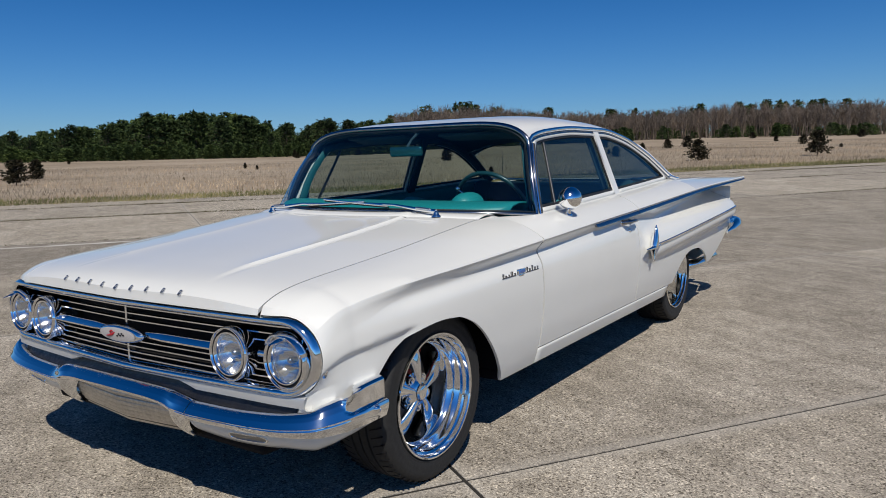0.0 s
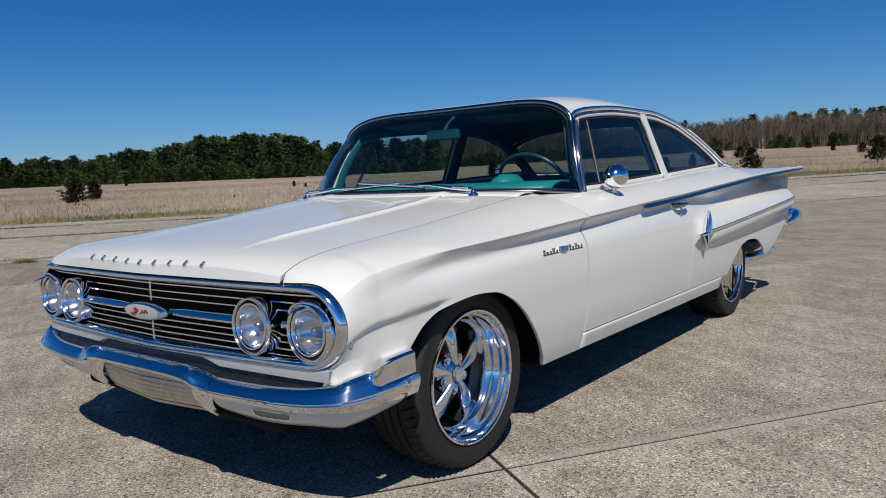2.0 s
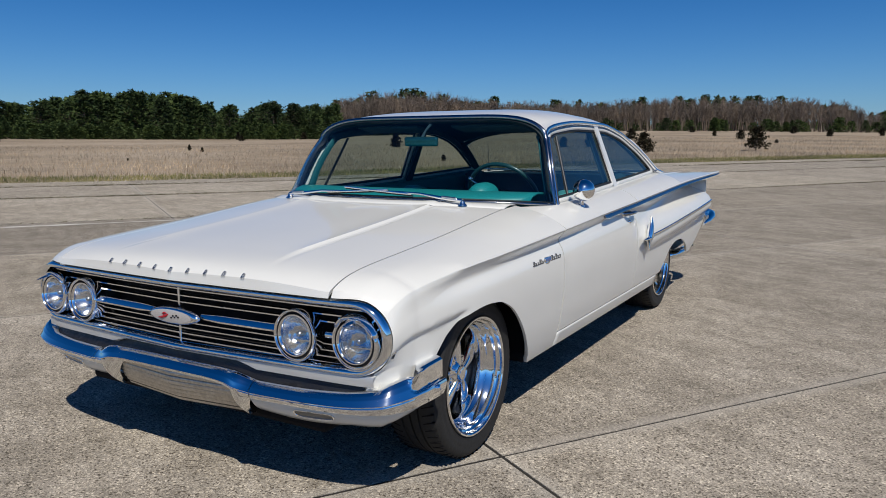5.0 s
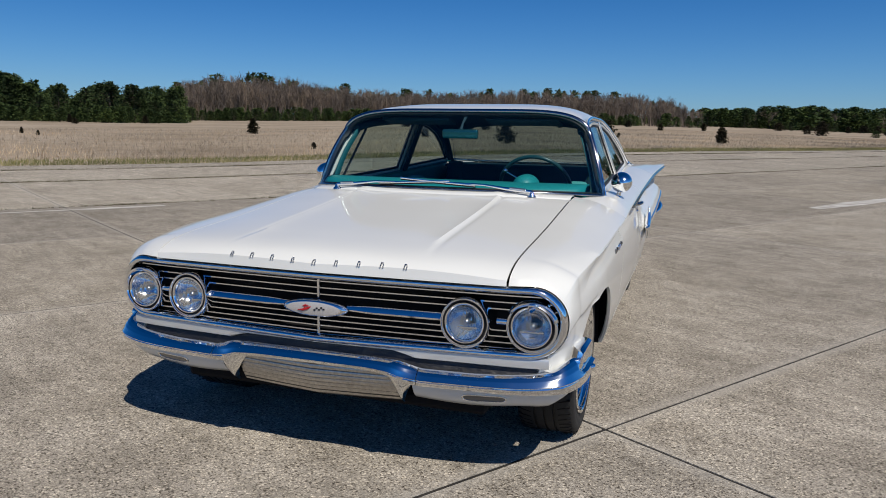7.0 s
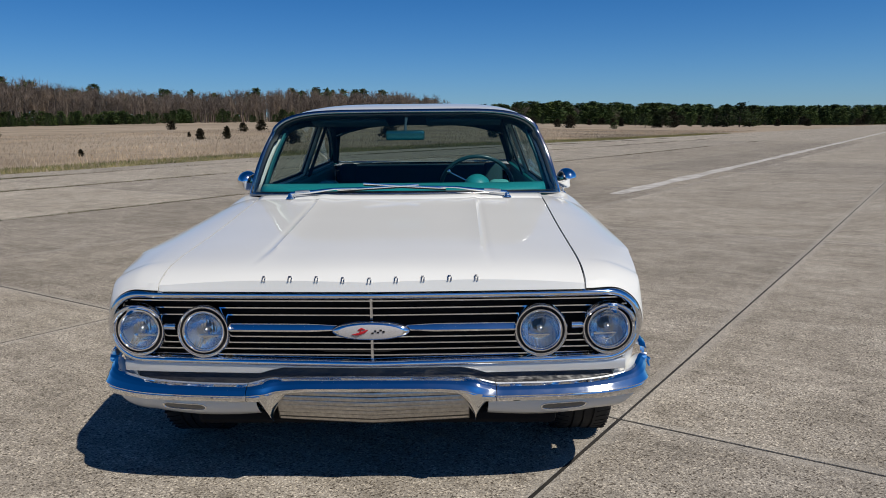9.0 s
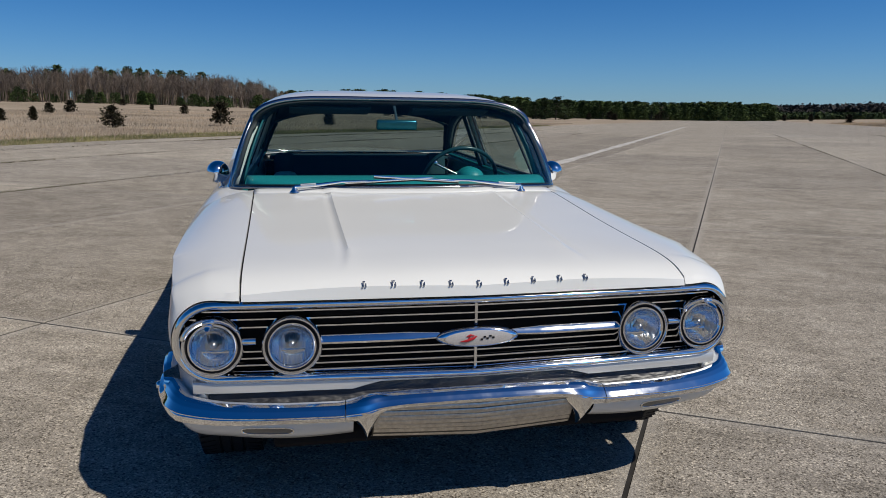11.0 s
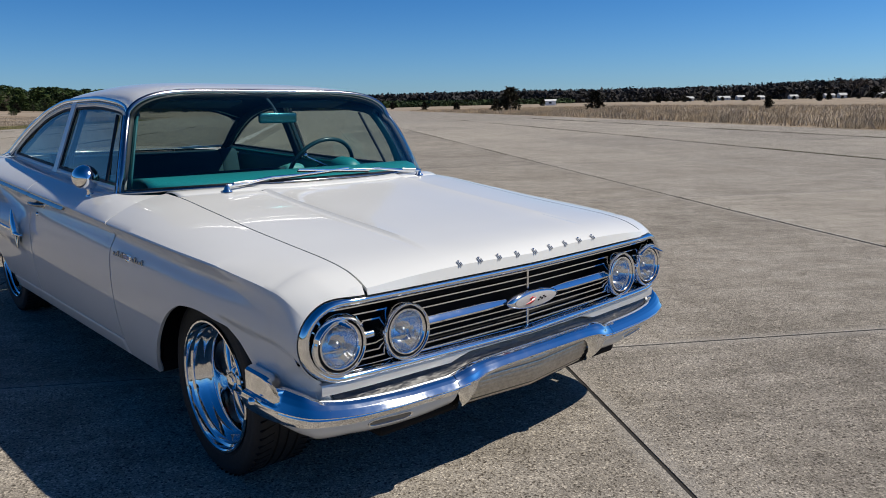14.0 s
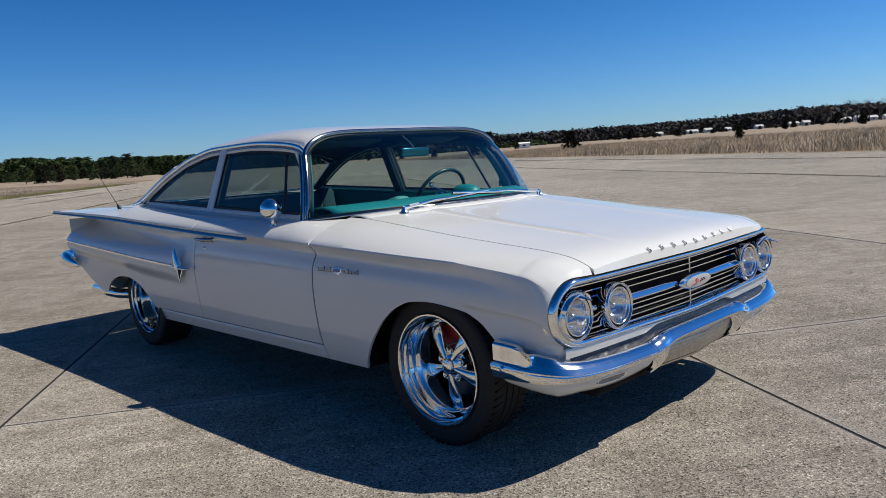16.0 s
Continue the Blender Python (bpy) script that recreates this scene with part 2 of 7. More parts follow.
def blade_mat(name, cols, patch=0.0):
    m = mat(name, cols[0], 0.8, spec=0.2)
    n, l, b = nodes_of(m)
    g = n.new("ShaderNodeNewGeometry")
    leaf = ramp(m, g.outputs["Random Per Island"], [(i / max(1, len(cols) - 1), c) for i, c in enumerate(cols)])
    # whole plants differ in tone too
    oi = n.new("ShaderNodeObjectInfo")
    leaf = mixc(m, 1.0, leaf, ramp(m, oi.outputs["Random"], [(0.0, (0.70, 0.72, 0.74)), (1.0, (1.40, 1.32, 1.20))]), "MULTIPLY")
    if patch:
        t = noise_tex(m, patch, 3, 0.6)
        leaf = mixc(m, 1.0, leaf, ramp(m, t.outputs[0], [(0.30, (0.48, 0.51, 0.53)), (0.5, (1.0, 1.0, 1.0)), (0.70, (1.75, 1.62, 1.42))]), "MULTIPLY")
    l.new(leaf, b.inputs["Base Color"])
    return m


DRY_GRASS = blade_mat("dry_grass_blades", [(0.235, 0.182, 0.130), (0.375, 0.310, 0.240), (0.30, 0.245, 0.182), (0.475, 0.41, 0.335)], 0.10)
GREEN_GRASS = blade_mat("verge_grass_blades", [(0.062, 0.078, 0.030), (0.120, 0.130, 0.058), (0.22, 0.195, 0.105), (0.080, 0.095, 0.038)], 0.5)
PINE = blade_mat("pine_foliage", [(0.012, 0.026, 0.010), (0.028, 0.05, 0.016), (0.05, 0.075, 0.024), (0.02, 0.038, 0.013)], 0.16)
REED = blade_mat("reed_blades", [(0.24, 0.175, 0.105), (0.42, 0.325, 0.21), (0.54, 0.435, 0.30), (0.32, 0.24, 0.15)], 0.25)
WEED = blade_mat("joint_weed_blades", [(0.030, 0.030, 0.014), (0.075, 0.070, 0.030), (0.11, 0.09, 0.05), (0.045, 0.05, 0.02)])
CEDAR = blade_mat("cedar_foliage", [(0.008, 0.011, 0.006), (0.020, 0.019, 0.010), (0.034, 0.026, 0.015)])
BARE = blade_mat("bare_twigs", [(0.050, 0.040, 0.035), (0.100, 0.083, 0.074), (0.17, 0.148, 0.135), (0.070, 0.055, 0.047)], 0.12)
BARK = varied("bark", (0.06, 0.045, 0.035), (0.12, 0.095, 0.075), 3, 0.95)


# ---- helpers for shapes ----
def part(name, data, material, parent=None, label="", smooth=35, solid=0.0, offset=-1.0):
    """data: (verts, faces) or a bmesh, linked as one mesh under parent."""
    me = bpy.data.meshes.new(name)
    if isinstance(data, bmesh.types.BMesh):
        data.to_mesh(me)
        data.free()
    else:
        me.from_pydata([tuple(v) for v in data[0]], [], [tuple(f) for f in data[1]])
    me.materials.append(material)
    if smooth:
        for p in me.polygons:
            p.use_smooth = True
        me.set_sharp_from_angle(angle=radians(smooth))
    ob = new(name, me)
    if solid:
        md = ob.modifiers.new("thickness", "SOLIDIFY")
        md.thickness, md.offset = solid, offset
    if parent is not None:
        ob.parent = parent
    if label:
        tagged(ob, label)
    return ob


def thing(name, label, category, at=(0, 0, 0), group="", kind=""):
    e = new(name)
    e.location = at
    e.empty_display_size = 0.2
    return tagged(e, label, category, group, kind)


def curve_of(pts):
    """A smooth monotone curve through (t, v) points."""
    t = np.array([p[0] for p in pts], float)
    v = np.array([p[1] for p in pts], float)
    h = np.diff(t)
    d = np.diff(v) / h
    m = np.zeros(len(t))
    m[0], m[-1] = d[0], d[-1]
    for i in range(1, len(t) - 1):
        if d[i - 1] * d[i] > 0:
            w1, w2 = 2 * h[i] + h[i - 1], h[i] + 2 * h[i - 1]
            m[i] = (w1 + w2) / (w1 / d[i - 1] + w2 / d[i])

    def f(q):
        q = min(max(q, t[0]), t[-1])
        i = min(max(int(np.searchsorted(t, q) - 1), 0), len(t) - 2)
        s = (q - t[i]) / h[i]
        return float((1 + 2 * s) * (1 - s) ** 2 * v[i] + s * (1 - s) ** 2 * h[i] * m[i] + s * s * (3 - 2 * s) * v[i + 1] + s * s * (s - 1) * h[i] * m[i + 1])
    return f


def grid(rows, closed_u=False, closed_v=False, flip=False):
    """Faces over a table of points: rows[i][j]."""
    ni, nj = len(rows), len(rows[0])
    vs = [p for r in rows for p in r]
    fs = []
    for i in range(ni if closed_v else ni - 1):
        for j in range(nj if closed_u else nj - 1):
            a, b2, c, d = i * nj + j, i * nj + (j + 1) % nj, ((i + 1) % ni) * nj + (j + 1) % nj, ((i + 1) % ni) * nj + j
            fs.append((a, d, c, b2) if flip else (a, b2, c, d))
    return vs, fs


def join(*parts):
    vs, fs = [], []
    for v, f in parts:
        k = len(vs)
        vs += [tuple(p) for p in v]
        fs += [tuple(i + k for i in q) for q in f]
    return vs, fs


def mirror(data):
    v, f = data
    return [(-p[0], p[1], p[2]) for p in v], [tuple(reversed(q)) for q in f]


def moved(data, m):
    return [tuple(m @ Vector(p)) for p in data[0]], data[1]


def box(x0, y0, z0, x1, y1, z1, bev=0.0, seg=2):
    bm = bmesh.new()
    bmesh.ops.create_cube(bm, size=1)
    for v in bm.verts:
        v.co = Vector(((x0 + x1) / 2 + v.co.x * (x1 - x0), (y0 + y1) / 2 + v.co.y * (y1 - y0), (z0 + z1) / 2 + v.co.z * (z1 - z0)))
    if bev:
        bmesh.ops.bevel(bm, geom=bm.edges[:], offset=bev, segments=seg, affect="EDGES", profile=0.5)
    vs = [tuple(v.co) for v in bm.verts]
    bm.verts.index_update()
    fs = [tuple(v.index for v in f.verts) for f in bm.faces]
    bm.free()
    return vs, fs


def tube(pts, radius, n=10, close=False, flat=None, cap=True):
    """A round bar along pts; radius a number or one per point; flat: (a, b) scales of the section's two axes."""
    pts = [Vector(p) for p in pts]
    k = len(pts)
    rs = radius if isinstance(radius, (list, tuple)) else [radius] * k
    rows = []
    up = Vector((0, 0, 1))
    for i, p in enumerate(pts):
        if close:
            t = pts[(i + 1) % k] - pts[i - 1]
        else:
            t = pts[min(i + 1, k - 1)] - pts[max(i - 1, 0)]
        t.normalize()
        a = t.cross(up)
        if a.length < 1e-3:
            a = t.cross(Vector((1, 0, 0)))
        a.normalize()
        b2 = a.cross(t)
        fa, fb = flat or (1, 1)
        rows.append([tuple(p + (a * math.cos(q) * fa + b2 * math.sin(q) * fb) * rs[i]) for q in [2 * math.pi * j / n for j in range(n)]])
    v, f = grid(rows, closed_u=True, closed_v=close)
    if cap and not close:
        f += [tuple(range(n))[::-1], tuple(range((k - 1) * n, k * n))]
    return v, f


def lathe(profile, n=32, axis="x"):
    """Turns (radius, along) points round an axis; closed at radius 0."""
    rows = []
    for i in range(n):
        q = 2 * math.pi * i / n
        c, s = math.cos(q), math.sin(q)
        if axis == "x":
            rows.append([(a, r * c, r * s) for r, a in profile])
        elif axis == "y":
            rows.append([(r * c, a, r * s) for r, a in profile])
        else:
            rows.append([(r * c, r * s, a) for r, a in profile])
    return grid(rows, closed_v=True)


# ---- ground ----
_slope = [(-180, 0.013), (-110, 0.015), (-70, 0.0165), (-45, 0.0165), (-15, 0.0235), (0, 0.0195), (13, 0.0125), (33, 0.0085), (45, 0.011), (60, 0.0125), (80, 0.0125), (180, 0.013)]
_slope_f = curve_of(_slope)


def ground_z(x, y):
    r = math.hypot(x, y)
    q = max(0.0, r - 4.5)
    return _slope_f(math.degrees(math.atan2(x, y))) * q * q / (q + 6.0)


RW = radians(33.0)
ALONG, ACROSS = Vector((math.sin(RW), math.cos(RW), 0)), Vector((-math.cos(RW), math.sin(RW), 0))
CROSS = Vector((0.975, 0.008, 0))


def rw(s, n, lift=0.0):
    """A place s metres along the runway and n metres to its left of the joint beside the car."""
    p = CROSS + ALONG * s + ACROSS * n
    return (p.x, p.y, ground_z(p.x, p.y) + lift)


def az_pos(az, d, lift=0.0):
    x, y = d * math.sin(radians(az)), d * math.cos(radians(az))
    return (x, y, ground_z(x, y) + lift)


radii = [0, 1.5, 3, 4.5, 6, 8, 10, 13, 17, 22, 28, 36, 46, 60, 80, 105, 140, 180, 240, 320, 430, 600, 850, 1200, 1800, 2600, 4000]
NA = 180
vs = [(0, 0, -0.03)]
fs = []
for i, r in enumerate(radii[1:]):
    for a in range(NA):
        q = 2 * math.pi * a / NA
        x, y = r * math.sin(q), r * math.cos(q)
        zz = ground_z(x, y) if r < 900 else ground_z(x * 900 / r, y * 900 / r)
        vs.append((x, y, zz - 0.03))
for a in range(NA):
    fs.append((0, 1 + (a + 1) % NA, 1 + a))
for i in range(len(radii) - 2):
    for a in range(NA):
        k = 1 + i * NA
        fs.append((k + a, k + (a + 1) % NA, k + NA + (a + 1) % NA, k + NA + a))
ground = part("ground", (vs, fs), FIELD, smooth=60)
tagged(ground, "wide dry grass field of tan winter grass", "field", kind="structure")

# ---- pavement ----
N_LEFT, N_RIGHT = 20.6, -21.0
pavement = thing("pavement", "old concrete runway of large slabs with dark joints", "pavement", kind="structure")
# filler below the joints
rows = [[rw(s, nn, -0.0035 if -25 < s < 25 else -0.012) for nn in np.linspace(N_RIGHT + 0.05, N_LEFT - 0.05, 84)] for s in np.concatenate([np.linspace(-60, -26, 18), np.linspace(-25, 25, 101), np.linspace(26, 60, 18), np.linspace(64, 140, 20), np.linspace(150, 700, 56)])]
part("joint_filler", grid(rows, flip=True), JOINT, pavement, "dark joint filler between slabs")
LANES = [(-21.0, -17.2), (-17.2, -14.1), (-14.1, -10.9), (-10.9, -7.35), (-7.35, -3.78), (-3.78, 0.0), (0.0, 3.57), (3.57, 6.9), (6.9, 10.2), (10.2, 15.05), (15.05, 18.7), (18.7, 20.6)]
rng = random.Random(4)


def slab(s0, s1, n0, n1, gap_s, gap_n, ds, material, name="slab"):
    ks = max(2, int(round((s1 - s0) / ds)) + 1)
    kn = 5
    ss = np.linspace(s0 + gap_s, s1 - gap_s, ks)
    nn = np.linspace(n0 + gap_n, n1 - gap_n, kn)
    c = Vector(rw((s0 + s1) / 2, (n0 + n1) / 2))
    rot = Matrix.Rotation(-RW, 3, 'Z')
    inv = rot.transposed()
    top = [[inv @ (Vector(rw(s, q)) - c) for q in nn] for s in ss]
    # a thin worn edge all round, then down into the joint
    ring = [top[i][0] for i in range(ks)] + [top[-1][j] for j in range(1, kn)] + [top[i][-1] for i in range(ks - 2, -1, -1)] + [top[0][j] for j in range(kn - 2, 0, -1)]
    v, f = grid(top, flip=True)
    k = len(v)
    v = v + [p + Vector((0, 0, -0.02)) for p in ring]
    pos = {tuple(p): i for i, p in enumerate([q for r in top for q in r])}
    idx = [pos[tuple(p)] for p in ring]
    m = len(ring)
    f = f + [(idx[i], k + i, k + (i + 1) % m, idx[(i + 1) % m]) for i in range(m)]
    ob = part(name, (v, f), material, pavement, smooth=0)
    ob.matrix_basis = Matrix.Translation(c) @ rot.to_4x4()
    return ob


SLAB = 6.1
for (n0, n1) in LANES:
    pale = n1 <= -3.7
    m_ = CONCRETE_PALE if pale else CONCRETE_MID if 3.5 < n0 < 10 else CONCRETE
    for k in range(-3, 9):
        # half widths of the joints on either side of the lane
        gaps = [{10.2: 0.03, 15.05: 0.022, 18.7: 0.022, -3.78: 0.017, -10.9: 0.035, -17.2: 0.03, 0.0: 0.0080, 3.57: 0.0095}.get(q, 0.003) * rng.uniform(0.75, 1.25) for q in (n0, n1)]
        slab(k * SLAB, (k + 1) * SLAB, n0 + gaps[0], n1 - gaps[1], 0.0080 if k in (-1, 0, 1) else 0.0055, 0.0, 1.5, CONCRETE_DARK if k == -1 and n0 == 6.9 else m_)
# the far runway, beyond the slabs that can be told apart
def strip(s0, s1, n0, n1, step, lift=0.0):
    ss = np.arange(s0, s1 + step / 2, step)
    return grid([[rw(s, q, lift) for q in np.linspace(n0 + 0.012, n1 - 0.012, 3)] for s in ss], flip=True)


for name, s0, s1, step in (("far_slabs", 9 * SLAB, 9 * SLAB + 600, 12.0), ("near_slabs", -9 * SLAB, -3 * SLAB, SLAB / 2)):
    dark = join(*[strip(s0, s1, n0, n1, step) for n0, n1 in LANES if n1 > -3.7])
    pale = join(*[strip(s0, s1, n0, n1, step) for n0, n1 in LANES if n1 <= -3.7])
    tagged(part(name, dark, CONCRETE, pavement, smooth=0), kind="stuff")
    tagged(part(name, pale, CONCRETE_PALE, pavement, smooth=0), kind="stuff")

# worn edge line
rows = []
for s in np.linspace(-14, 1.35, 32):
    w = 0.065 + 0.02 * math.sin(s * 2.3)
    rows.append([rw(s, 9.80 - w, 0.004), rw(s, 9.80 + w, 0.004)])
tagged(part("runway_edge_line", grid(rows, flip=True), PAINT_OLD, smooth=0), "worn off-white line at the edge of the old runway", "road marking", kind="structure")

# worn paint line along the runway
rows = []
for s in np.linspace(10.6, 110, 60):
    nn = 4.12 + (s - 10.6) * 0.0145
    w = 0.17 + 0.05 * math.sin(s * 1.7) + 0.03 * math.sin(s * 4.1)
    rows.append([rw(s, nn - w, 0.004), rw(s, nn + w, 0.004)])
tagged(part("runway_line", grid(rows, flip=True), PAINT_OLD, smooth=0), "worn off-white painted line on the runway", "road marking", kind="structure")

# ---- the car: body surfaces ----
# chrome again, with shade and dark reflections put into its colour
SHADED_CHROME = mat("shaded_chrome", (0.30, 0.31, 0.33), 0.15, 1.0)
car = thing("car", "white two-door 1960s sedan with chrome trim and turquoise interior", "car")
Y_DOOR0, Y_DOOR1, Y_TAIL = 0.700, 1.900, 4.06
Z_SILL, Z_DOORB = 0.262, 0.335
ze_f = curve_of([(-0.75, 0.708), (-0.62, 0.722), (-0.45, 0.758), (-0.2, 0.780), (0.05, 0.791), (0.7, 0.822), (1.3, 0.848), (1.85, 0.870), (2.5, 0.902), (3.2, 0.938), (4.2, 0.972)])
xe_f = curve_of([(-0.75, 0.840), (-0.64, 0.885), (-0.5, 0.918), (-0.3, 0.938), (0.1, 0.950), (0.7, 0.955), (1.3, 0.948), (2.0, 0.944), (3.0, 0.955), (4.2, 0.995)])
arch_pts = [(-0.405, 0.470), (-0.375, 0.508), (-0.322, 0.560), (-0.2, 0.606), (-0.08, 0.616), (0.02, 0.608), (0.12, 0.572), (0.2, 0.518), (0.28, 0.438), (0.34, 0.365), (0.395, 0.288)]
rear_pts = [(2.50, 0.275), (2.58, 0.335), (2.68, 0.43), (2.80, 0.492), (2.95, 0.515), (3.1, 0.508), (3.25, 0.472), (3.36, 0.415), (3.415, 0.365)]
arch_f, arch_r = curve_of(arch_pts), curve_of(rear_pts)
tail_f = curve_of([(3.42, 0.372), (3.48, 0.370), (3.65, 0.420), (3.85, 0.505), (4.06, 0.610)])


def bottom(y):
    if y < -0.405:
        return 0.470 - 0.045 * min(1.0, (-0.405 - y) / 0.03)
    if y < 0.395:
        return arch_f(y)
    if y < 2.50:
        return Z_SILL
    if y <= 3.415:
        return arch_r(y)
    return tail_f(y)


sect = curve_of([(0.20, 0.868), (0.26, 0.898), (0.33, 0.922), (0.45, 0.944), (0.60, 0.954), (0.68, 0.950), (0.74, 0.941), (0.78, 0.935), (1.0, 0.93)])
taper = curve_of([(-0.75, 0.105), (-0.64, 0.062), (-0.5, 0.034), (-0.3, 0.012), (0.0, 0.0), (2.5, 0.0), (3.4, 0.012), (4.1, 0.030)])
strip_z = curve_of([(1.85, 0.632), (2.05, 0.640), (3.0, 0.690), (4.06, 0.742)])
mis_w = curve_of([(1.9, 0.0), (1.97, 0.004), (2.05, 0.018), (2.2, 0.028), (2.6, 0.036), (3.0, 0.042), (3.9, 0.052), (4.0, 0.048), (4.04, 0.036), (4.06, 0.012)])
scal_w = curve_of([(1.2, 0.0), (1.9, 0.006), (2.1, 0.020), (2.4, 0.040), (3.0, 0.072), (3.6, 0.112), (4.06, 0.165)])
dent_w = curve_of([(-0.75, 0.0), (-0.5, 0.004), (-0.2, 0.014), (0.4, 0.018), (1.2, 0.016), (1.9, 0.008), (2.3, 0.0), (4.2, 0.0)])


def side_x(y, z):
    x = sect(z) - taper(y)
    ze = ze_f(y)
    # tuck below the shoulder crease
    x -= dent_w(y) * math.exp(-((z - (ze - 0.055)) / 0.035) ** 2)
    if y > 1.2:
        zs = strip_z(y)
        top = zs + 0.045 + 0.02 * min(1, max(0, (y - 2) / 2))
        # rocket-shaped bulge on the quarter
        up = (z - zs)
        w = mis_w(y)
        if up >= 0:
            x += 1.35 * w * max(0.0, math.cos(min(1.0, up / 0.105) * math.pi / 2)) ** 0.85
        else:
            x += 1.35 * w * math.exp(-(up / 0.085) ** 4)
        # hollow under the fin
        k_ = min(1.0, max(0.0, (y - 1.8) / 0.4))
        mid_z = (ze - 0.052) * (1 - k_) + k_ * 0.5 * (ze + zs + 0.060)
        wid_z = 0.042 + k_ * 0.016
        x -= scal_w(y) * math.exp(-((z - mid_z) / wid_z) ** 2)
    # shelf crease of the front fender above the bumper end
    if y < -0.2:
        x -= 0.015 * (1 / (1 + math.exp((z - (0.592 + 0.10 * (y + 0.5))) / 0.0042))) * min(1, max(0.0, (-0.215 - y) / 0.05))
    return x


def side_rows(ys, z_low, n=30):
    rows = []
    for y in ys:
        zt, zb = ze_f(y), z_low(y)
        col = [(xe_f(y) - 0.003, y, zt), (xe_f(y), y, zt - 0.006), (xe_f(y) - 0.004, y, zt - 0.014)]
        for k in range(n + 1):
            z = (zt - 0.024) + (zb - zt + 0.024) * (k / n)
            x = side_x(y, z)
            blend = max(0.0, 1 - (zt - 0.014 - z) / 0.05)
            x = x + (xe_f(y) - 0.006 - x) * blend ** 2
            col.append((x, y, z))
        # rolled lip at the lower edge
        x, _, z = col[-1]
        col.append((x - 0.012, y, z + 0.001))
        col.append((x - 0.016, y, z + 0.012))
        rows.append(col)
    return rows


def span(a, b2, step):
    return list(np.linspace(a, b2, max(2, int(round((b2 - a) / step)) + 1)))


def flanged(rows, depth=0.016):
    """Turns the first and last rows of a panel inwards along the shut-lines."""
    a = [(x - depth * (0.9 if z < 0.86 else 0.3), y, z - (0.0 if z < 0.80 else depth * 0.8)) for x, y, z in rows[0]]
    b2 = [(x - depth * (0.9 if z < 0.86 else 0.3), y, z - (0.0 if z < 0.80 else depth * 0.8)) for x, y, z in rows[-1]]
    return [a] + rows + [b2]


def relaxed(rows, lo, hi, passes):
    """Softens a crease across the given columns; passes gives the number of rounds for each row."""
    out = []
    for r, k in zip(rows, passes):
        p = [Vector(q) for q in r]
        for _ in range(int(k)):
            for i in range(lo, hi):
                d0, d1 = (p[i] - p[i - 1]).length + 1e-6, (p[i + 1] - p[i]).length + 1e-6
                p[i] = p[i] * 0.4 + (p[i - 1] * d1 + p[i + 1] * d0) / (d0 + d1) * 0.6
        out.append([tuple(q) for q in p])
    return out


def both(name, data, material, label="", **kw):
    a = part(name, data, material, car, label, **kw)
    b_ = part(name, mirror(data), material, car, label, **kw)
    return a, b_


# centre line and seam heights of the top surfaces
z0_f = curve_of([(-0.74, 0.716), (-0.715, 0.744), (-0.69, 0.768), (-0.65, 0.788), (-0.58, 0.804), (-0.45, 0.821), (-0.3, 0.838), (0.0, 0.869), (0.3, 0.903), (0.55, 0.936), (0.9, 0.955)])
z1_f = curve_of([(-0.74, 0.708), (-0.70, 0.726), (-0.66, 0.750), (-0.62, 0.768), (-0.58, 0.780), (-0.5, 0.794), (-0.4, 0.805), (-0.3, 0.814), (0.0, 0.843), (0.3, 0.878), (0.6, 0.910), (0.95, 0.925)])
HS = 0.700


def front_y(x):
    """Plan line of the nose."""
    x = abs(x)
    return -0.708 + 0.011 * (x / 0.7) ** 2 + 0.019 * min(1.0, x / 0.7) + (0.0 if x < 0.66 else 1.35 * (x - 0.66) ** 2)


def top_z(x, y):
    z0, z1, xe, ze = z0_f(y), z1_f(y), xe_f(y), ze_f(y)
    if x <= HS:
        z = z0 + (z1 - z0) * (x / HS) ** 2.6
        xc = 0.369 + 0.35 * max(0.0, -0.36 - y) ** 2
        f = min(1, max(0, (y + 0.62) / 0.22))
        d = x - xc
        z += f * (0.0062 * math.exp(-abs(d) / (0.007 if d > 0 else 0.045)) - 0.0035 * math.exp(-((d - 0.018) / 0.012) ** 2))
        return z
    t = min(1.0, (x - HS) / (xe - HS))
    return z1 + (ze - z1) * (0.35 * t + 0.65 * t ** 2.4)


def wind_y(x):
    return 0.515 + 0.40 * (1 - math.sqrt(max(0.0, 1 - (min(abs(x), 0.82) / 0.82) ** 2)))


def hood_y(x):
    return 0.425 + 0.15 * (abs(x) / 0.7) ** 2.4


# hood
rows = []
for s in np.linspace(0, 1, 60):
    row = []
    for x in np.linspace(-HS + 0.0038, HS - 0.0038, 141):
        y = front_y(x) + (hood_y(x) - front_y(x)) * s ** 1.25
        row.append((x, y, top_z(abs(x), y)))
    rows.append(row)
rows = [[(r[0][0] + 0.003, r[0][1], r[0][2] - 0.016)] + r + [(r[-1][0] - 0.003, r[-1][1], r[-1][2] - 0.016)] for r in rows]
edge = [(x, y - 0.005, 0.7215) for x, y, z in rows[0]]
edge2 = [(x, y - 0.004, z - 0.016) for x, y, z in rows[-1]]
hood = part("hood", grid([edge] + rows + [edge2]), WHITE, car, "white hood with two raised creases", smooth=28)

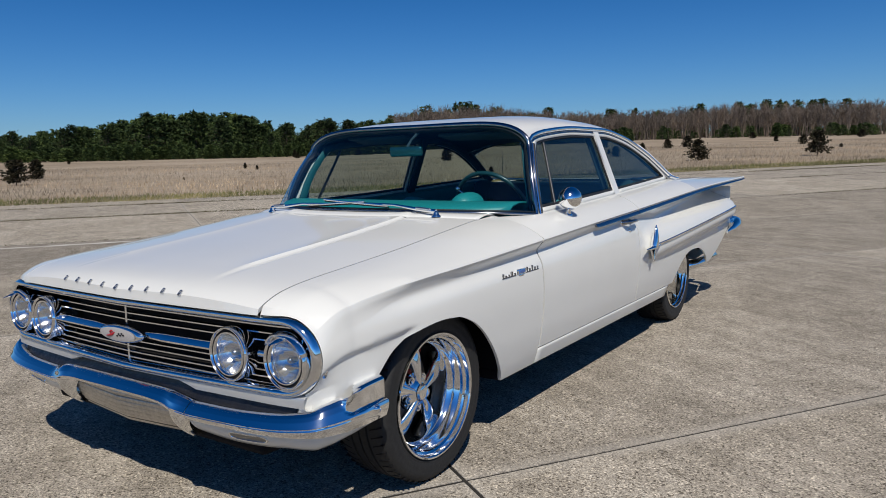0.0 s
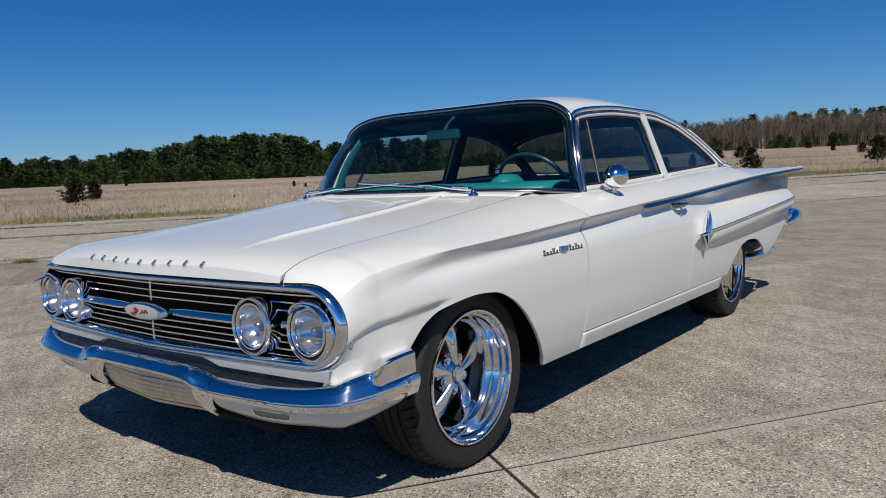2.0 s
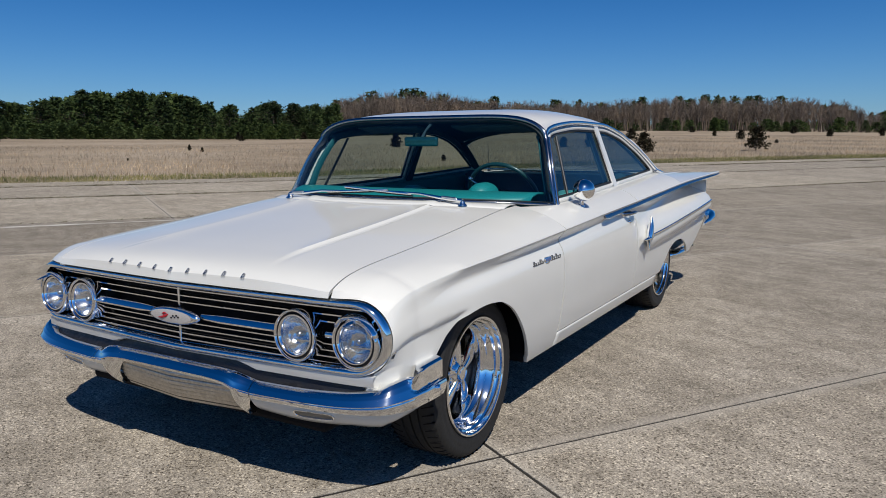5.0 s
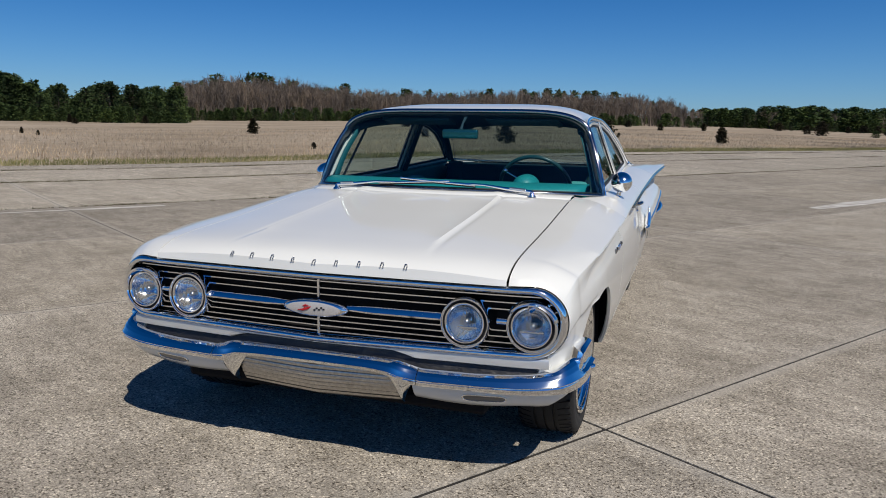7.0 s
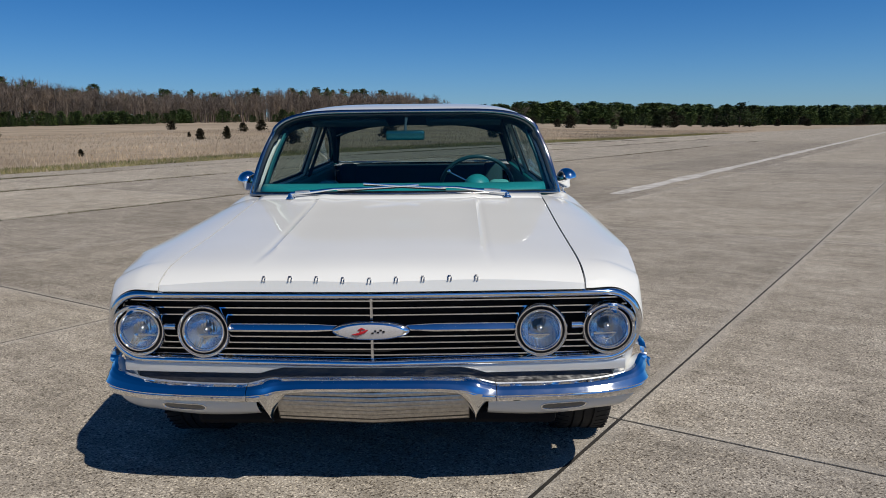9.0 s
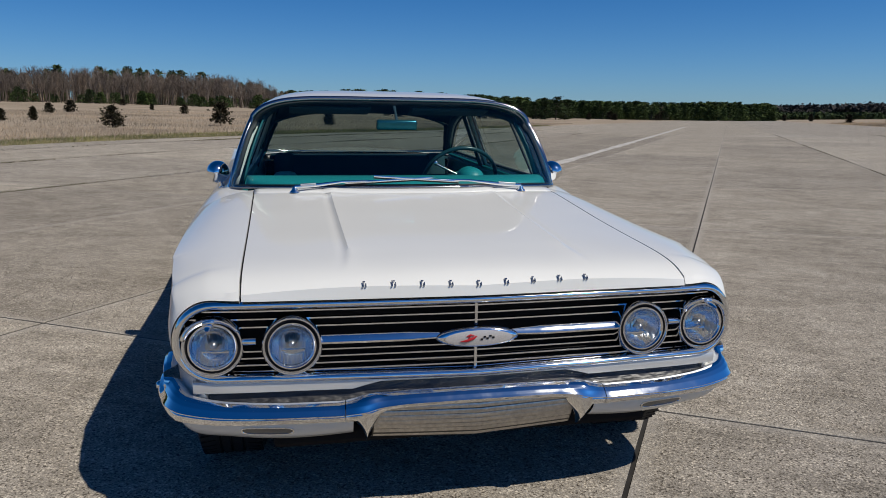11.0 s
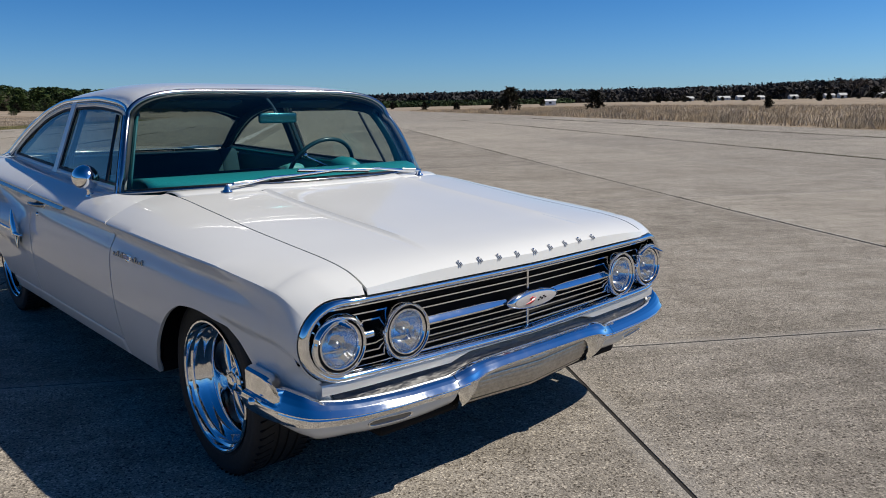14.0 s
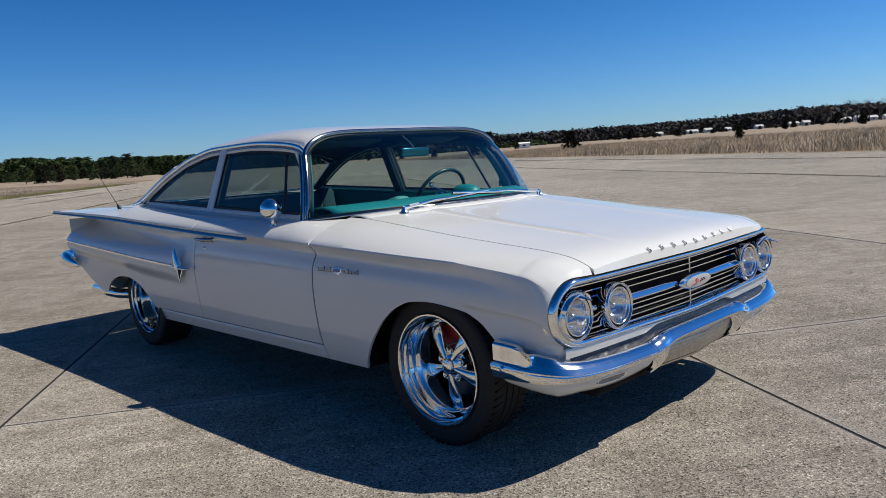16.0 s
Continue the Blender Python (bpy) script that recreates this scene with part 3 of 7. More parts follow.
# cowl
rows = []
for s in np.linspace(0, 1, 7):
    rows.append([(x, hood_y(x) + 0.005 + (wind_y(x) + 0.02 - hood_y(x) - 0.005) * s, top_z(min(abs(x), HS), hood_y(x)) + 0.012 * math.sin(math.pi * s) + 0.006 * s) for x in np.linspace(-HS + 0.002, HS - 0.002, 61)])
cowl = part("cowl", grid(rows), WHITE, car, "white cowl panel below the windshield", solid=0.004)

slots = []
for x in np.linspace(-0.44, 0.44, 64):
    if abs(x) < 0.012:
        continue
    y_ = hood_y(x) + 0.005 + (wind_y(x) + 0.015 - hood_y(x)) * 0.62
    slots.append(box(x - 0.0042, y_ - 0.005, top_z(abs(x), hood_y(x)) + 0.0145, x + 0.0042, y_ + 0.005, top_z(abs(x), hood_y(x)) + 0.0165))
tagged(part("cowl_slots", join(*slots), BLACK, cowl, "row of small dark air slots", smooth=0), kind="stuff")

# front fenders: top and side in one skin
def fender_rows(y0, y1, step, zlow):
    out = []
    for y in span(y0, y1, step):
        inner = HS + 0.0028
        xe = xe_f(y)
        top = []
        for t in np.linspace(0, 1, 14)[:-1]:
            x = inner + (xe - 0.003 - inner) * t
            top.append((x, y, top_z(x, y)))
        out.append((top, y))
    side = side_rows([q[1] for q in out], zlow, 64)
    return [a + s for (a, _), s in zip(out, side)]


def ring_y(x):
    """Plan line of the grille surround."""
    x = abs(x)
    return -0.696 + 0.011 * (x / 0.7) ** 2 + 0.019 * min(1.0, x / 0.7) + (0.0 if x < 0.66 else 0.45 * (x - 0.66) ** 2)


def ring_end(t):
    """Right half of the surround's outer edge, from the hood seam round the lamp and down to the bumper: t from 0 to 1."""
    zt, zb, xc = 0.723, 0.470, 0.774
    zc, r = (zt + zb) / 2, (zt - zb) / 2
    flat, turn, q1 = xc - HS, r * radians(150), radians(150)
    xa, za = xc + r * math.sin(q1), zc + r * math.cos(q1)
    tail = math.hypot(xa - 0.790, za - 0.400)
    d = t * (flat + turn + tail)
    if d < flat:
        x, z = HS + 0.0028 + d, zt
    elif d < flat + turn:
        q = (d - flat) / r
        x, z = xc + r * math.sin(q), zc + r * math.cos(q)
    else:
        k = (d - flat - turn) / tail
        x, z = xa + (0.790 - xa) * k, za + (0.400 - za) * k
    # level with the hood's edge at the seam
    flush = 0.021 * min(1.0, max(0.0, (0.82 - x) / 0.10)) * min(1.0, max(0.0, (z - 0.60) / 0.08))
    return Vector((x, ring_y(x) + 0.010 - flush + 0.02 * max(0, 0.6 - z), z))


fr = fender_rows(-0.50, Y_DOOR0 - 0.0040, 0.018, bottom)
fr = relaxed(fr, 7, 27, [max(0.0, 22 * ((-0.22 - r[0][1]) / 0.28)) for r in fr])
sec = [Vector(p) for p in fr[0]]
acc = [0.0]
for a, c_ in zip(sec, sec[1:]):
    acc.append(acc[-1] + (c_ - a).length)
nose = []
K = 14
for k in range(K):
    s_ = k / K
    e_ = math.sin(s_ * math.pi / 2) ** 0.75
    row = []
    for j, (p, d) in enumerate(zip(sec, acc)):
        q = ring_end(d / acc[-1])
        xz = q + (p - q) * e_
        y = q.y + (p.y - q.y) * s_
        w = max(0.0, 1 - j / 9) ** 1.5
        z = xz.z
        if w > 0 and k > 0:
            z = z * (1 - w) + w * (top_z(min(xz.x, HS), y) if j == 0 else top_z(xz.x, y))
        row.append((xz.x, y, z))
    nose.append(row)
skin = nose + fr
lipped = [[(r[0][0] - 0.003, r[0][1], r[0][2] - 0.016)] + r for r in skin]
back_edge = [(x - 0.012, y, z - (0.012 if z > 0.8 else 0)) for x, y, z in lipped[-1]]
both("front_fender", grid(lipped + [back_edge]), WHITE, "white front fender with a shoulder crease", smooth=28)

rows = [[(x, ring_y(x) + 0.030, z) for x in np.linspace(0.72, 0.845, 9)] for z in (0.385, 0.42, 0.455, 0.485)]
both("fender_corner", grid(rows), WHITE, "white fender corner below the grille surround", smooth=40)

# doors, rockers, quarters
belt_x = curve_of([(0.70, 0.703), (0.75, 0.742), (0.80, 0.772), (0.86, 0.800), (0.92, 0.818), (1.3, 0.805), (1.9, 0.785), (2.5, 0.765), (3.1, 0.745)])
belt_z = curve_of([(0.70, 0.908), (0.9, 0.912), (1.3, 0.922), (1.9, 0.945), (2.5, 0.972), (2.9, 0.990), (3.1, 0.996)])


def belt_top(y, n=8):
    xb, zb, xe, ze = belt_x(y), belt_z(y), xe_f(y), ze_f(y)
    pts = [(xb - 0.004, y, zb - 0.03), (xb, y, zb)]
    for t in np.linspace(0, 1, n)[1:-1]:
        pts.append((xb + (xe - 0.003 - xb) * t, y, zb + (ze - zb) * (0.22 * t + 0.78 * t ** 2.2)))
    return pts


ys = span(Y_DOOR0 + 0.0055, Y_DOOR1 - 0.0035, 0.03)
side = side_rows(ys, lambda y: Z_DOORB + 0.002)
rows = [belt_top(y) + s for y, s in zip(ys, side)]
doors = both("door", grid(flanged(rows)), WHITE, "white closed car door", smooth=28)
# black strips sunk in the shut lines, standing in for their shade
for y_ in (Y_DOOR0 + 0.001, Y_DOOR1):
    both("door_gap_shade", grid([[(side_x(y, z) - 0.0045, y, z) for z in np.linspace(ze_f(y) - 0.004, Z_DOORB, 24)] for y in (y_ - 0.006, y_ + 0.008)]), BLACK, "black strip standing in for shade in the door gap", smooth=0)
both("hood_gap_shade", grid([[(x, y, top_z(HS, y) - 0.006) for x in (HS - 0.010, HS + 0.008)] for y in span(-0.62, 0.56, 0.04)]), BLACK, "black strip standing in for shade in the hood gap", smooth=0)


def rocker_rows():
    return [[(side_x(y, z), y, z) for z in np.linspace(Z_DOORB - 0.003, Z_SILL, 6)] + [(side_x(y, Z_SILL) - 0.03, y, Z_SILL - 0.012)] for y in span(Y_DOOR0, 2.50, 0.05)]


both("rocker_panel", grid(rocker_rows()), WHITE, "white rocker panel", smooth=28, solid=0.004)

# quarter with fin; the deck lies between the fins
def deck_z(x, y):
    zc = 0.998 - 0.030 * min(1, max(0, (y - 3.1) / 1.0))
    xe, ze = xe_f(y) - 0.003, ze_f(y)
    t = min(1, x / xe)
    return zc + (ze - zc) * t ** 3.2


ys = span(Y_DOOR1 + 0.0025, Y_TAIL, 0.02)
side = side_rows(ys, lambda y: Z_DOORB + 0.002 if y < 2.585 else bottom(y), n=46)
rows = []
for y, s in zip(ys, side):
    if y < 3.02:
        top = belt_top(y, 10)
    else:
        xe = xe_f(y) - 0.003
        xi = 0.74
        top = [(xi + (xe - xi) * t, y, deck_z(xi + (xe - xi) * t, y)) for t in np.linspace(0, 1, 11)[:-1]]
        if len(top) > len(belt_top(3.0, 10)):
            top = top[:len(belt_top(3.0, 10))]
    while len(top) < 10:
        top = [top[0]] + top
    rows.append(top[:10] + s)
k = min(len(r) for r in rows)
rows = [r[-k:] for r in rows]
both("quarter_panel", grid(flanged(rows)), WHITE, "white rear quarter with a horizontal fin", smooth=28)
# fin overhang past the tail
tips = []
for y in span(4.02, 4.20, 0.02):
    xe, ze = xe_f(y), ze_f(y)
    q = (y - 4.02) / 0.18
    xi = 0.70 + 0.27 * q ** 0.8
    tips.append([(xi, y, deck_z(xi, y) - 0.002), (xi + (xe - xi) * 0.5, y, deck_z(xi + (xe - xi) * 0.5, y)), (xe - 0.003, y, ze + 0.001), (xe, y, ze - 0.006), (xe - 0.004, y, ze - 0.016), (xi + (xe - xi) * 0.5, y, ze - 0.018 - 0.02 * (1 - q)), (xi, y, ze - 0.03 - 0.05 * (1 - q))])
v, f = grid(tips, closed_u=True)
f += [tuple(range(7))[::-1], tuple(range(len(v) - 7, len(v)))]
both("fin_tip", (v, f), WHITE, "white pointed fin tip", smooth=28)
rows = [[(x, y, deck_z(abs(x), y)) for x in np.linspace(-0.735, 0.735, 33)] for y in span(3.16, 4.06, 0.06)]
rows.append([(x, 4.09, deck_z(abs(x), 4.06) - 0.05) for x in np.linspace(-0.735, 0.735, 33)])
trunk = part("trunk_lid", grid(rows), WHITE, car, "white trunk lid", smooth=28, solid=0.004)
rows = [[(x * (0.99 if z > 0.5 else 0.95), 4.07 - 0.10 * max(0, 0.55 - z), z) for x in np.linspace(-0.93, 0.93, 9)] for z in np.linspace(0.90, 0.60, 6)]
part("tail_panel", grid(rows), WHITE, car, "white tail panel", solid=0.004)
rows = [[(x * k, y, z) for x in np.linspace(-0.90, 0.90, 9)] for y, z, k in ((4.055, 0.61, 1.0), (4.0, 0.50, 0.98), (3.85, 0.42, 0.94), (3.55, 0.36, 0.88))]
part("rear_valance", grid(rows), WHITE, car, "white rear valance", solid=0.004)

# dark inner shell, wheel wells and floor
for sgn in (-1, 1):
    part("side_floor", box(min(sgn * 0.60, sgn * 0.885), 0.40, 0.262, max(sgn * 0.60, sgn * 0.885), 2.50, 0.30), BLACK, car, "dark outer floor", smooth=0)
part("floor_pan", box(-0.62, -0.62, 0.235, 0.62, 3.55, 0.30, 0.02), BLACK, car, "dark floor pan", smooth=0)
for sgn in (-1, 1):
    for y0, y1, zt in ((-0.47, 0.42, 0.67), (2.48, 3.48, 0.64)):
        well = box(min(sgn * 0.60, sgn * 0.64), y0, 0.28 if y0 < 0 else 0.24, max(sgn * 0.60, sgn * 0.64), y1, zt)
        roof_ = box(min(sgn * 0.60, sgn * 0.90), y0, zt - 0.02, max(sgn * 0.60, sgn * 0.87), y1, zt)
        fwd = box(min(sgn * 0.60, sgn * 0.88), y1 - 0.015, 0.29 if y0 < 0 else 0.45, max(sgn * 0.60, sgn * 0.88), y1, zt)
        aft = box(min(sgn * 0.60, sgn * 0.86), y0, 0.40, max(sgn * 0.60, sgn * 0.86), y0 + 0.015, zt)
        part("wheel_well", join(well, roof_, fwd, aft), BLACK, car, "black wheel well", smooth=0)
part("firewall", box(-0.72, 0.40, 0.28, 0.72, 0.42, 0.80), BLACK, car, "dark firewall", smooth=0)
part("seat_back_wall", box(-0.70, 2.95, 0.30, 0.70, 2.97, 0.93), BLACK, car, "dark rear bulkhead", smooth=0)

# ---- cabin ----
rail_x = curve_of([(1.00, 0.715), (1.1, 0.690), (1.3, 0.668), (1.7, 0.645), (2.1, 0.640), (2.5, 0.668), (2.8, 0.715), (3.02, 0.752), (3.1, 0.762)])
rail_z = curve_of([(1.00, 1.235), (1.1, 1.272), (1.3, 1.300), (1.7, 1.322), (2.1, 1.318), (2.4, 1.275), (2.65, 1.195), (2.85, 1.105), (3.02, 1.020), (3.1, 0.992)])
roof_c = curve_of([(1.05, 1.352), (1.2, 1.378), (1.5, 1.402), (1.9, 1.412), (2.3, 1.395), (2.6, 1.345), (2.75, 1.300)])


def roof_pt(x_frac, y):
    """Roof section: centre to rail."""
    zr, xr, zc = rail_z(y), rail_x(y), roof_c(y)
    q = abs(x_frac)
    k = min(1.0, max(0.0, (y - 1.1) / 0.9))
    return (x_frac * xr, y, zr + (zc - zr) * (1 - q ** (6.0 - 2.8 * k)) ** (0.62 + 0.13 * k))


HEAD_Y = lambda q: 1.075 - 0.045 * abs(q) ** 2
rows = []
for s in np.linspace(0, 1, 34):
    row = []
    for q in np.linspace(-1, 1, 41):
        y0 = HEAD_Y(q)
        y1 = 2.70 - 0.02 * (1 - abs(q)) + 0.06 * abs(q) ** 3
        row.append(roof_pt(q, y0 + (y1 - y0) * s))
    rows.append(row)
front_lip = [(x, y + 0.010, z - 0.022) for x, y, z in rows[0]]
part("roof", grid([front_lip] + rows), WHITE, car, "white curved roof", smooth=40, solid=0.012)
# rear pillars, from the roof down to the deck
for sgn in (-1, 1):
    rows = []
    for y in span(2.60, 3.09, 0.03):
        xr, zr = rail_x(y), rail_z(y)
        # inward edge along the back window
        t = (y - 2.60) / 0.49
        xi = xr - (0.045 - 0.015 * t)
        rows.append([(sgn * (xi + (xr - xi) * k), y, zr + 0.014 * (1 - k ** 2) * (1 - 0.6 * t)) for k in np.linspace(0, 1, 6)])
    part("rear_pillar", grid(rows, flip=sgn > 0), WHITE, car, "white rear pillar", smooth=40, solid=0.02)


VENT_DARK = mat("dark_vent_reflection", (0.03, 0.033, 0.04), 0.45, 0.3)


# side window frames: a ring of painted metal between belt and rail
def wall_pt(y, z):
    """Place on the slanting side wall of the cabin."""
    zb, zr = belt_z(y), rail_z(y)
    t = (z - zb) / max(0.02, zr - zb)
    return belt_x(y) + (rail_x(y) - belt_x(y)) * t


def side_poly(pts, inset=0.0):
    return [(wall_pt(y, z) - inset, y, z) for y, z in pts]


def band(outer, inner, inset=0.0):
    """A flat ring between two closed outlines in (y, z)."""
    a, b2 = side_poly(outer, inset), side_poly(inner, inset)
    n_ = len(a)
    return a + b2, [(i, (i + 1) % n_, n_ + (i + 1) % n_, n_ + i) for i in range(n_)]


B0, B1 = 1.960, 2.012
A_LINE = lambda z: 0.915 + (z - 0.91) * (1.055 - 0.915) / (1.24 - 0.91)


def outline_door(d, k=16):
    """Door window outline, drawn in by d metres."""
    bot = [(y, belt_z(y) + d) for y in np.linspace(A_LINE(0.92) + d * 1.1, B0 - d * 0.5, k)]
    back = [(B0 + 0.005 * t - d * 0.5, belt_z(B0) + d + (rail_z(B0) - 0.012 - 2 * d - belt_z(B0)) * t) for t in np.linspace(0, 1, 6)[1:-1]]
    top = [(y, rail_z(y) - 0.012 - d) for y in np.linspace(B0 - d * 0.5, 1.115 + d * 1.1, k)]
    front = [(A_LINE(0.92 + (1.22 - 0.92) * t) + d * 1.1, 0.92 + d * (1 - t) + (1.235 - d - 0.92) * t) for t in np.linspace(1, 0, 6)[1:-1]]
    return bot + back + top + front


def outline_quarter(d, k=16):
    y1 = 2.985
    bot = [(y, belt_z(y) + d) for y in np.linspace(B1 + d * 0.5, y1 - d * 2.3, k)]
    top = [(y, max(rail_z(y) - 0.012 - d * 1.15, belt_z(y) + d + 0.002)) for y in np.linspace(y1 - d * 2.3, B1 + d * 0.5, k)]
    front = [(B1 + d * 0.5, rail_z(B1) - 0.012 - d * 1.15 + (belt_z(B1) + d - rail_z(B1) + 0.012 + d * 1.15) * t) for t in np.linspace(0, 1, 6)[1:-1]]
    return bot + top + front


# windshield: wraps round to upright pillars
def ws_bottom(s):
    x = 0.82 * math.sin(s * math.pi / 2 * 0.985)
    z = 0.938 - 0.030 * abs(s) ** 2
    return Vector((x, 0.528 + 0.40 * (1 - math.sqrt(max(0, 1 - (abs(x) / 0.822) ** 2))), z))


def ws_top(s):
    x = 0.715 * math.sin(s * math.pi / 2 * 0.93) / math.sin(math.pi / 2 * 0.93)
    q = x / 0.715
    z = 1.346 - 0.110 * (1 - max(0.0, 1 - abs(q) ** 6.0) ** 0.62)
    return Vector((x, 1.072 - 0.050 * abs(q) ** 2, z))


def ws_pt(s, t):
    a, c = ws_bottom(s), ws_top(s)
    p = a + (c - a) * t
    bow = 0.022 * math.sin(math.pi * t)
    return p + Vector((0.3 * bow * (1 if s > 0 else -1) * abs(s) ** 2, -bow, 0.4 * bow))


for sgn in (-1, 1):
    fx = (lambda d: d) if sgn > 0 else mirror
    part("door_frame", fx(band(outline_door(0.0), outline_door(0.022))), WHITE, car, "white upper door frame", smooth=30, solid=0.03)
    part("window_seal", fx(band(outline_door(0.022), outline_door(0.034), 0.006)), RUBBER_TRIM, car, "black rubber window seal", smooth=0, solid=0.01)
    o = outline_door(0.036)
    part("door_glass", fx((side_poly(o, 0.012), [tuple(range(len(o)))])), GLASS_SIDE, car, "tinted door glass", smooth=0)
    part("quarter_frame", fx(band(outline_quarter(0.0), outline_quarter(0.020))), WHITE, car, "white quarter window frame", smooth=30, solid=0.03)
    part("window_seal", fx(band(outline_quarter(0.020), outline_quarter(0.031), 0.006)), RUBBER_TRIM, car, "black rubber window seal", smooth=0, solid=0.01)
    o = outline_quarter(0.032)
    part("quarter_glass", fx((side_poly(o, 0.012), [tuple(range(len(o)))])), GLASS_SIDE, car, "tinted quarter glass", smooth=0)
    # pillar between the two windows
    zz = np.linspace(0.0, 1.0, 8)
    rows = [[(wall_pt(y, belt_z(y) + (rail_z(y) - belt_z(y)) * t) + 0.002, y, belt_z(y) + (rail_z(y) - belt_z(y)) * t) for t in zz] for y in (B0 - 0.012, B0 + 0.02, B1 - 0.02, B1 + 0.010)]
    part("centre_pillar", fx(grid(rows)), WHITE, car, "white centre pillar", smooth=30)
    # vent window divider, coloured near black for the dark reflection in the vent glass
    part("vent_divider", fx(tube([(wall_pt(1.135, 0.945) - 0.008, 1.135, 0.945), (wall_pt(1.235, 1.24) - 0.008, 1.235, 1.24)], 0.0075, 8)), VENT_DARK, car, "slim vent window divider", smooth=50)
    # bright drip rail
    pts = [(rail_x(y) + 0.004, y, rail_z(y) + 0.002) for y in span(1.03, 3.06, 0.06)]
    part("drip_rail", fx(tube(pts, 0.0105, 8, flat=(0.8, 1.15))), CHROME, car, "chrome drip rail", smooth=60)
    pts = [(rail_x(y) + 0.001, y, rail_z(y) - 0.020) for y in span(1.06, 3.02, 0.06)]
    part("window_trim", fx(tube(pts, 0.0085, 8)), SHADED_CHROME, car, "slim chrome window trim, coloured dark for its reflections", smooth=60)
    part("pillar_bead", fx(tube([tuple(ws_pt(1, t) + Vector((0.010, 0.016, 0))) for t in np.linspace(0, 1, 10)], 0.0045, 8)), CHROME, car, "thin bright bead on the front pillar", smooth=60)
    # foot of the rear pillar
    part("pillar_trim", fx(tube([(0.758, 3.02, 1.015), (0.775, 3.10, 0.997), (0.765, 3.22, 0.993)], [0.013, 0.012, 0.004], 8)), CHROME, car, "chrome pillar foot trim", smooth=60)

# windshield and its surround
SS = np.linspace(-1, 1, 61)
part("windshield", grid([[tuple(ws_pt(s, t)) for s in SS] for t in np.linspace(0, 1, 13)]), GLASS, car, "tinted wraparound windshield", smooth=60)
loop = [ws_pt(s, 0.0) for s in SS] + [ws_pt(1, t) for t in np.linspace(0, 1, 13)[1:-1]] + [ws_pt(s, 1.0) for s in SS[::-1]] + [ws_pt(-1, t) for t in np.linspace(1, 0, 13)[1:-1]]
part("windshield_trim", tube(loop, [0.007 if p.z < 0.96 else 0.0125 for p in loop], 8, close=True), SHADED_CHROME, car, "chrome windshield surround, coloured dark for its reflections", smooth=60)
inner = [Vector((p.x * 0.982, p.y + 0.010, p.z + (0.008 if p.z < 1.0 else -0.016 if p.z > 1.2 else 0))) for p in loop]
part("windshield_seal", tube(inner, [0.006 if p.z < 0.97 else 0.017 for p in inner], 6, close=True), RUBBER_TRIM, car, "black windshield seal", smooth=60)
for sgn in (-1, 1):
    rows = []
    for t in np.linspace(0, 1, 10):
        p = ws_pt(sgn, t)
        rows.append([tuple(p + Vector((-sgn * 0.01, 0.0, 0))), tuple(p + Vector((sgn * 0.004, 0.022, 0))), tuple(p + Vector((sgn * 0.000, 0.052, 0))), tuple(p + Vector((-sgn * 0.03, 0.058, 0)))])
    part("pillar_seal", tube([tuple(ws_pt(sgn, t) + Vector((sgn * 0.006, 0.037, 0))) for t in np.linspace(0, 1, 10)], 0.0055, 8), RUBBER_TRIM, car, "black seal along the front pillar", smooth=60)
    part("front_pillar", grid(rows, flip=sgn < 0), SHADED_CHROME, car, "bright-trimmed front pillar", smooth=50, solid=0.012, offset=0)
# back window, wrapped between the thin rear pillars
rows = []
for t in np.linspace(0, 1, 11):
    row = []
    for q in np.linspace(-1, 1, 33):
        ys_ = 2.62 + 0.46 * t
        y = ys_ + (0.085 + 0.035 * t) * (1 - abs(q) ** 2.5)
        z = rail_z(ys_) + 0.004 + (0.112 * (1 - t) - 0.014 * t) * (1 - abs(q) ** 2.6) + 0.012 * math.sin(math.pi * t)
        row.append((q * (rail_x(ys_) - 0.036), y, z))
    rows.append(row)
part("back_window", grid(rows), GLASS_BACK, car, "tinted curved back window", smooth=60)
edge_loop = [Vector(p) for p in rows[0]] + [Vector(r[-1]) for r in rows[1:-1]] + [Vector(p) for p in rows[-1][::-1]] + [Vector(r[0]) for r in rows[-2:0:-1]]
part("back_window_trim", tube(edge_loop, 0.009, 6, close=True), CHROME, car, "chrome back window surround", smooth=60)

# ---- nose: grille, lamps, bumper ----
def ring_loop(grow=0.0, dy=0.0, n_end=18):
    """Round-ended outline of the grille opening, seen from the front."""
    zt, zb, xc = 0.704 + grow, 0.488 - grow, 0.774
    zc, r = (zt + zb) / 2, (zt - zb) / 2
    pts = [(x, zt) for x in np.linspace(-xc, xc, 41)]
    pts += [(xc + r * 1.0 * math.sin(q), zc + r * math.cos(q)) for q in np.linspace(0, math.pi, n_end)[1:-1]]
    pts += [(x, zb - 0.010 * (1 - abs(x) / xc)) for x in np.linspace(xc, -xc, 41)]
    pts += [(-xc - r * math.sin(q), zc - r * math.cos(q)) for q in np.linspace(0, math.pi, n_end)[1:-1]]
    return [Vector((x, ring_y(x) + dy + 0.02 * max(0, 0.6 - z), z)) for x, z in pts]


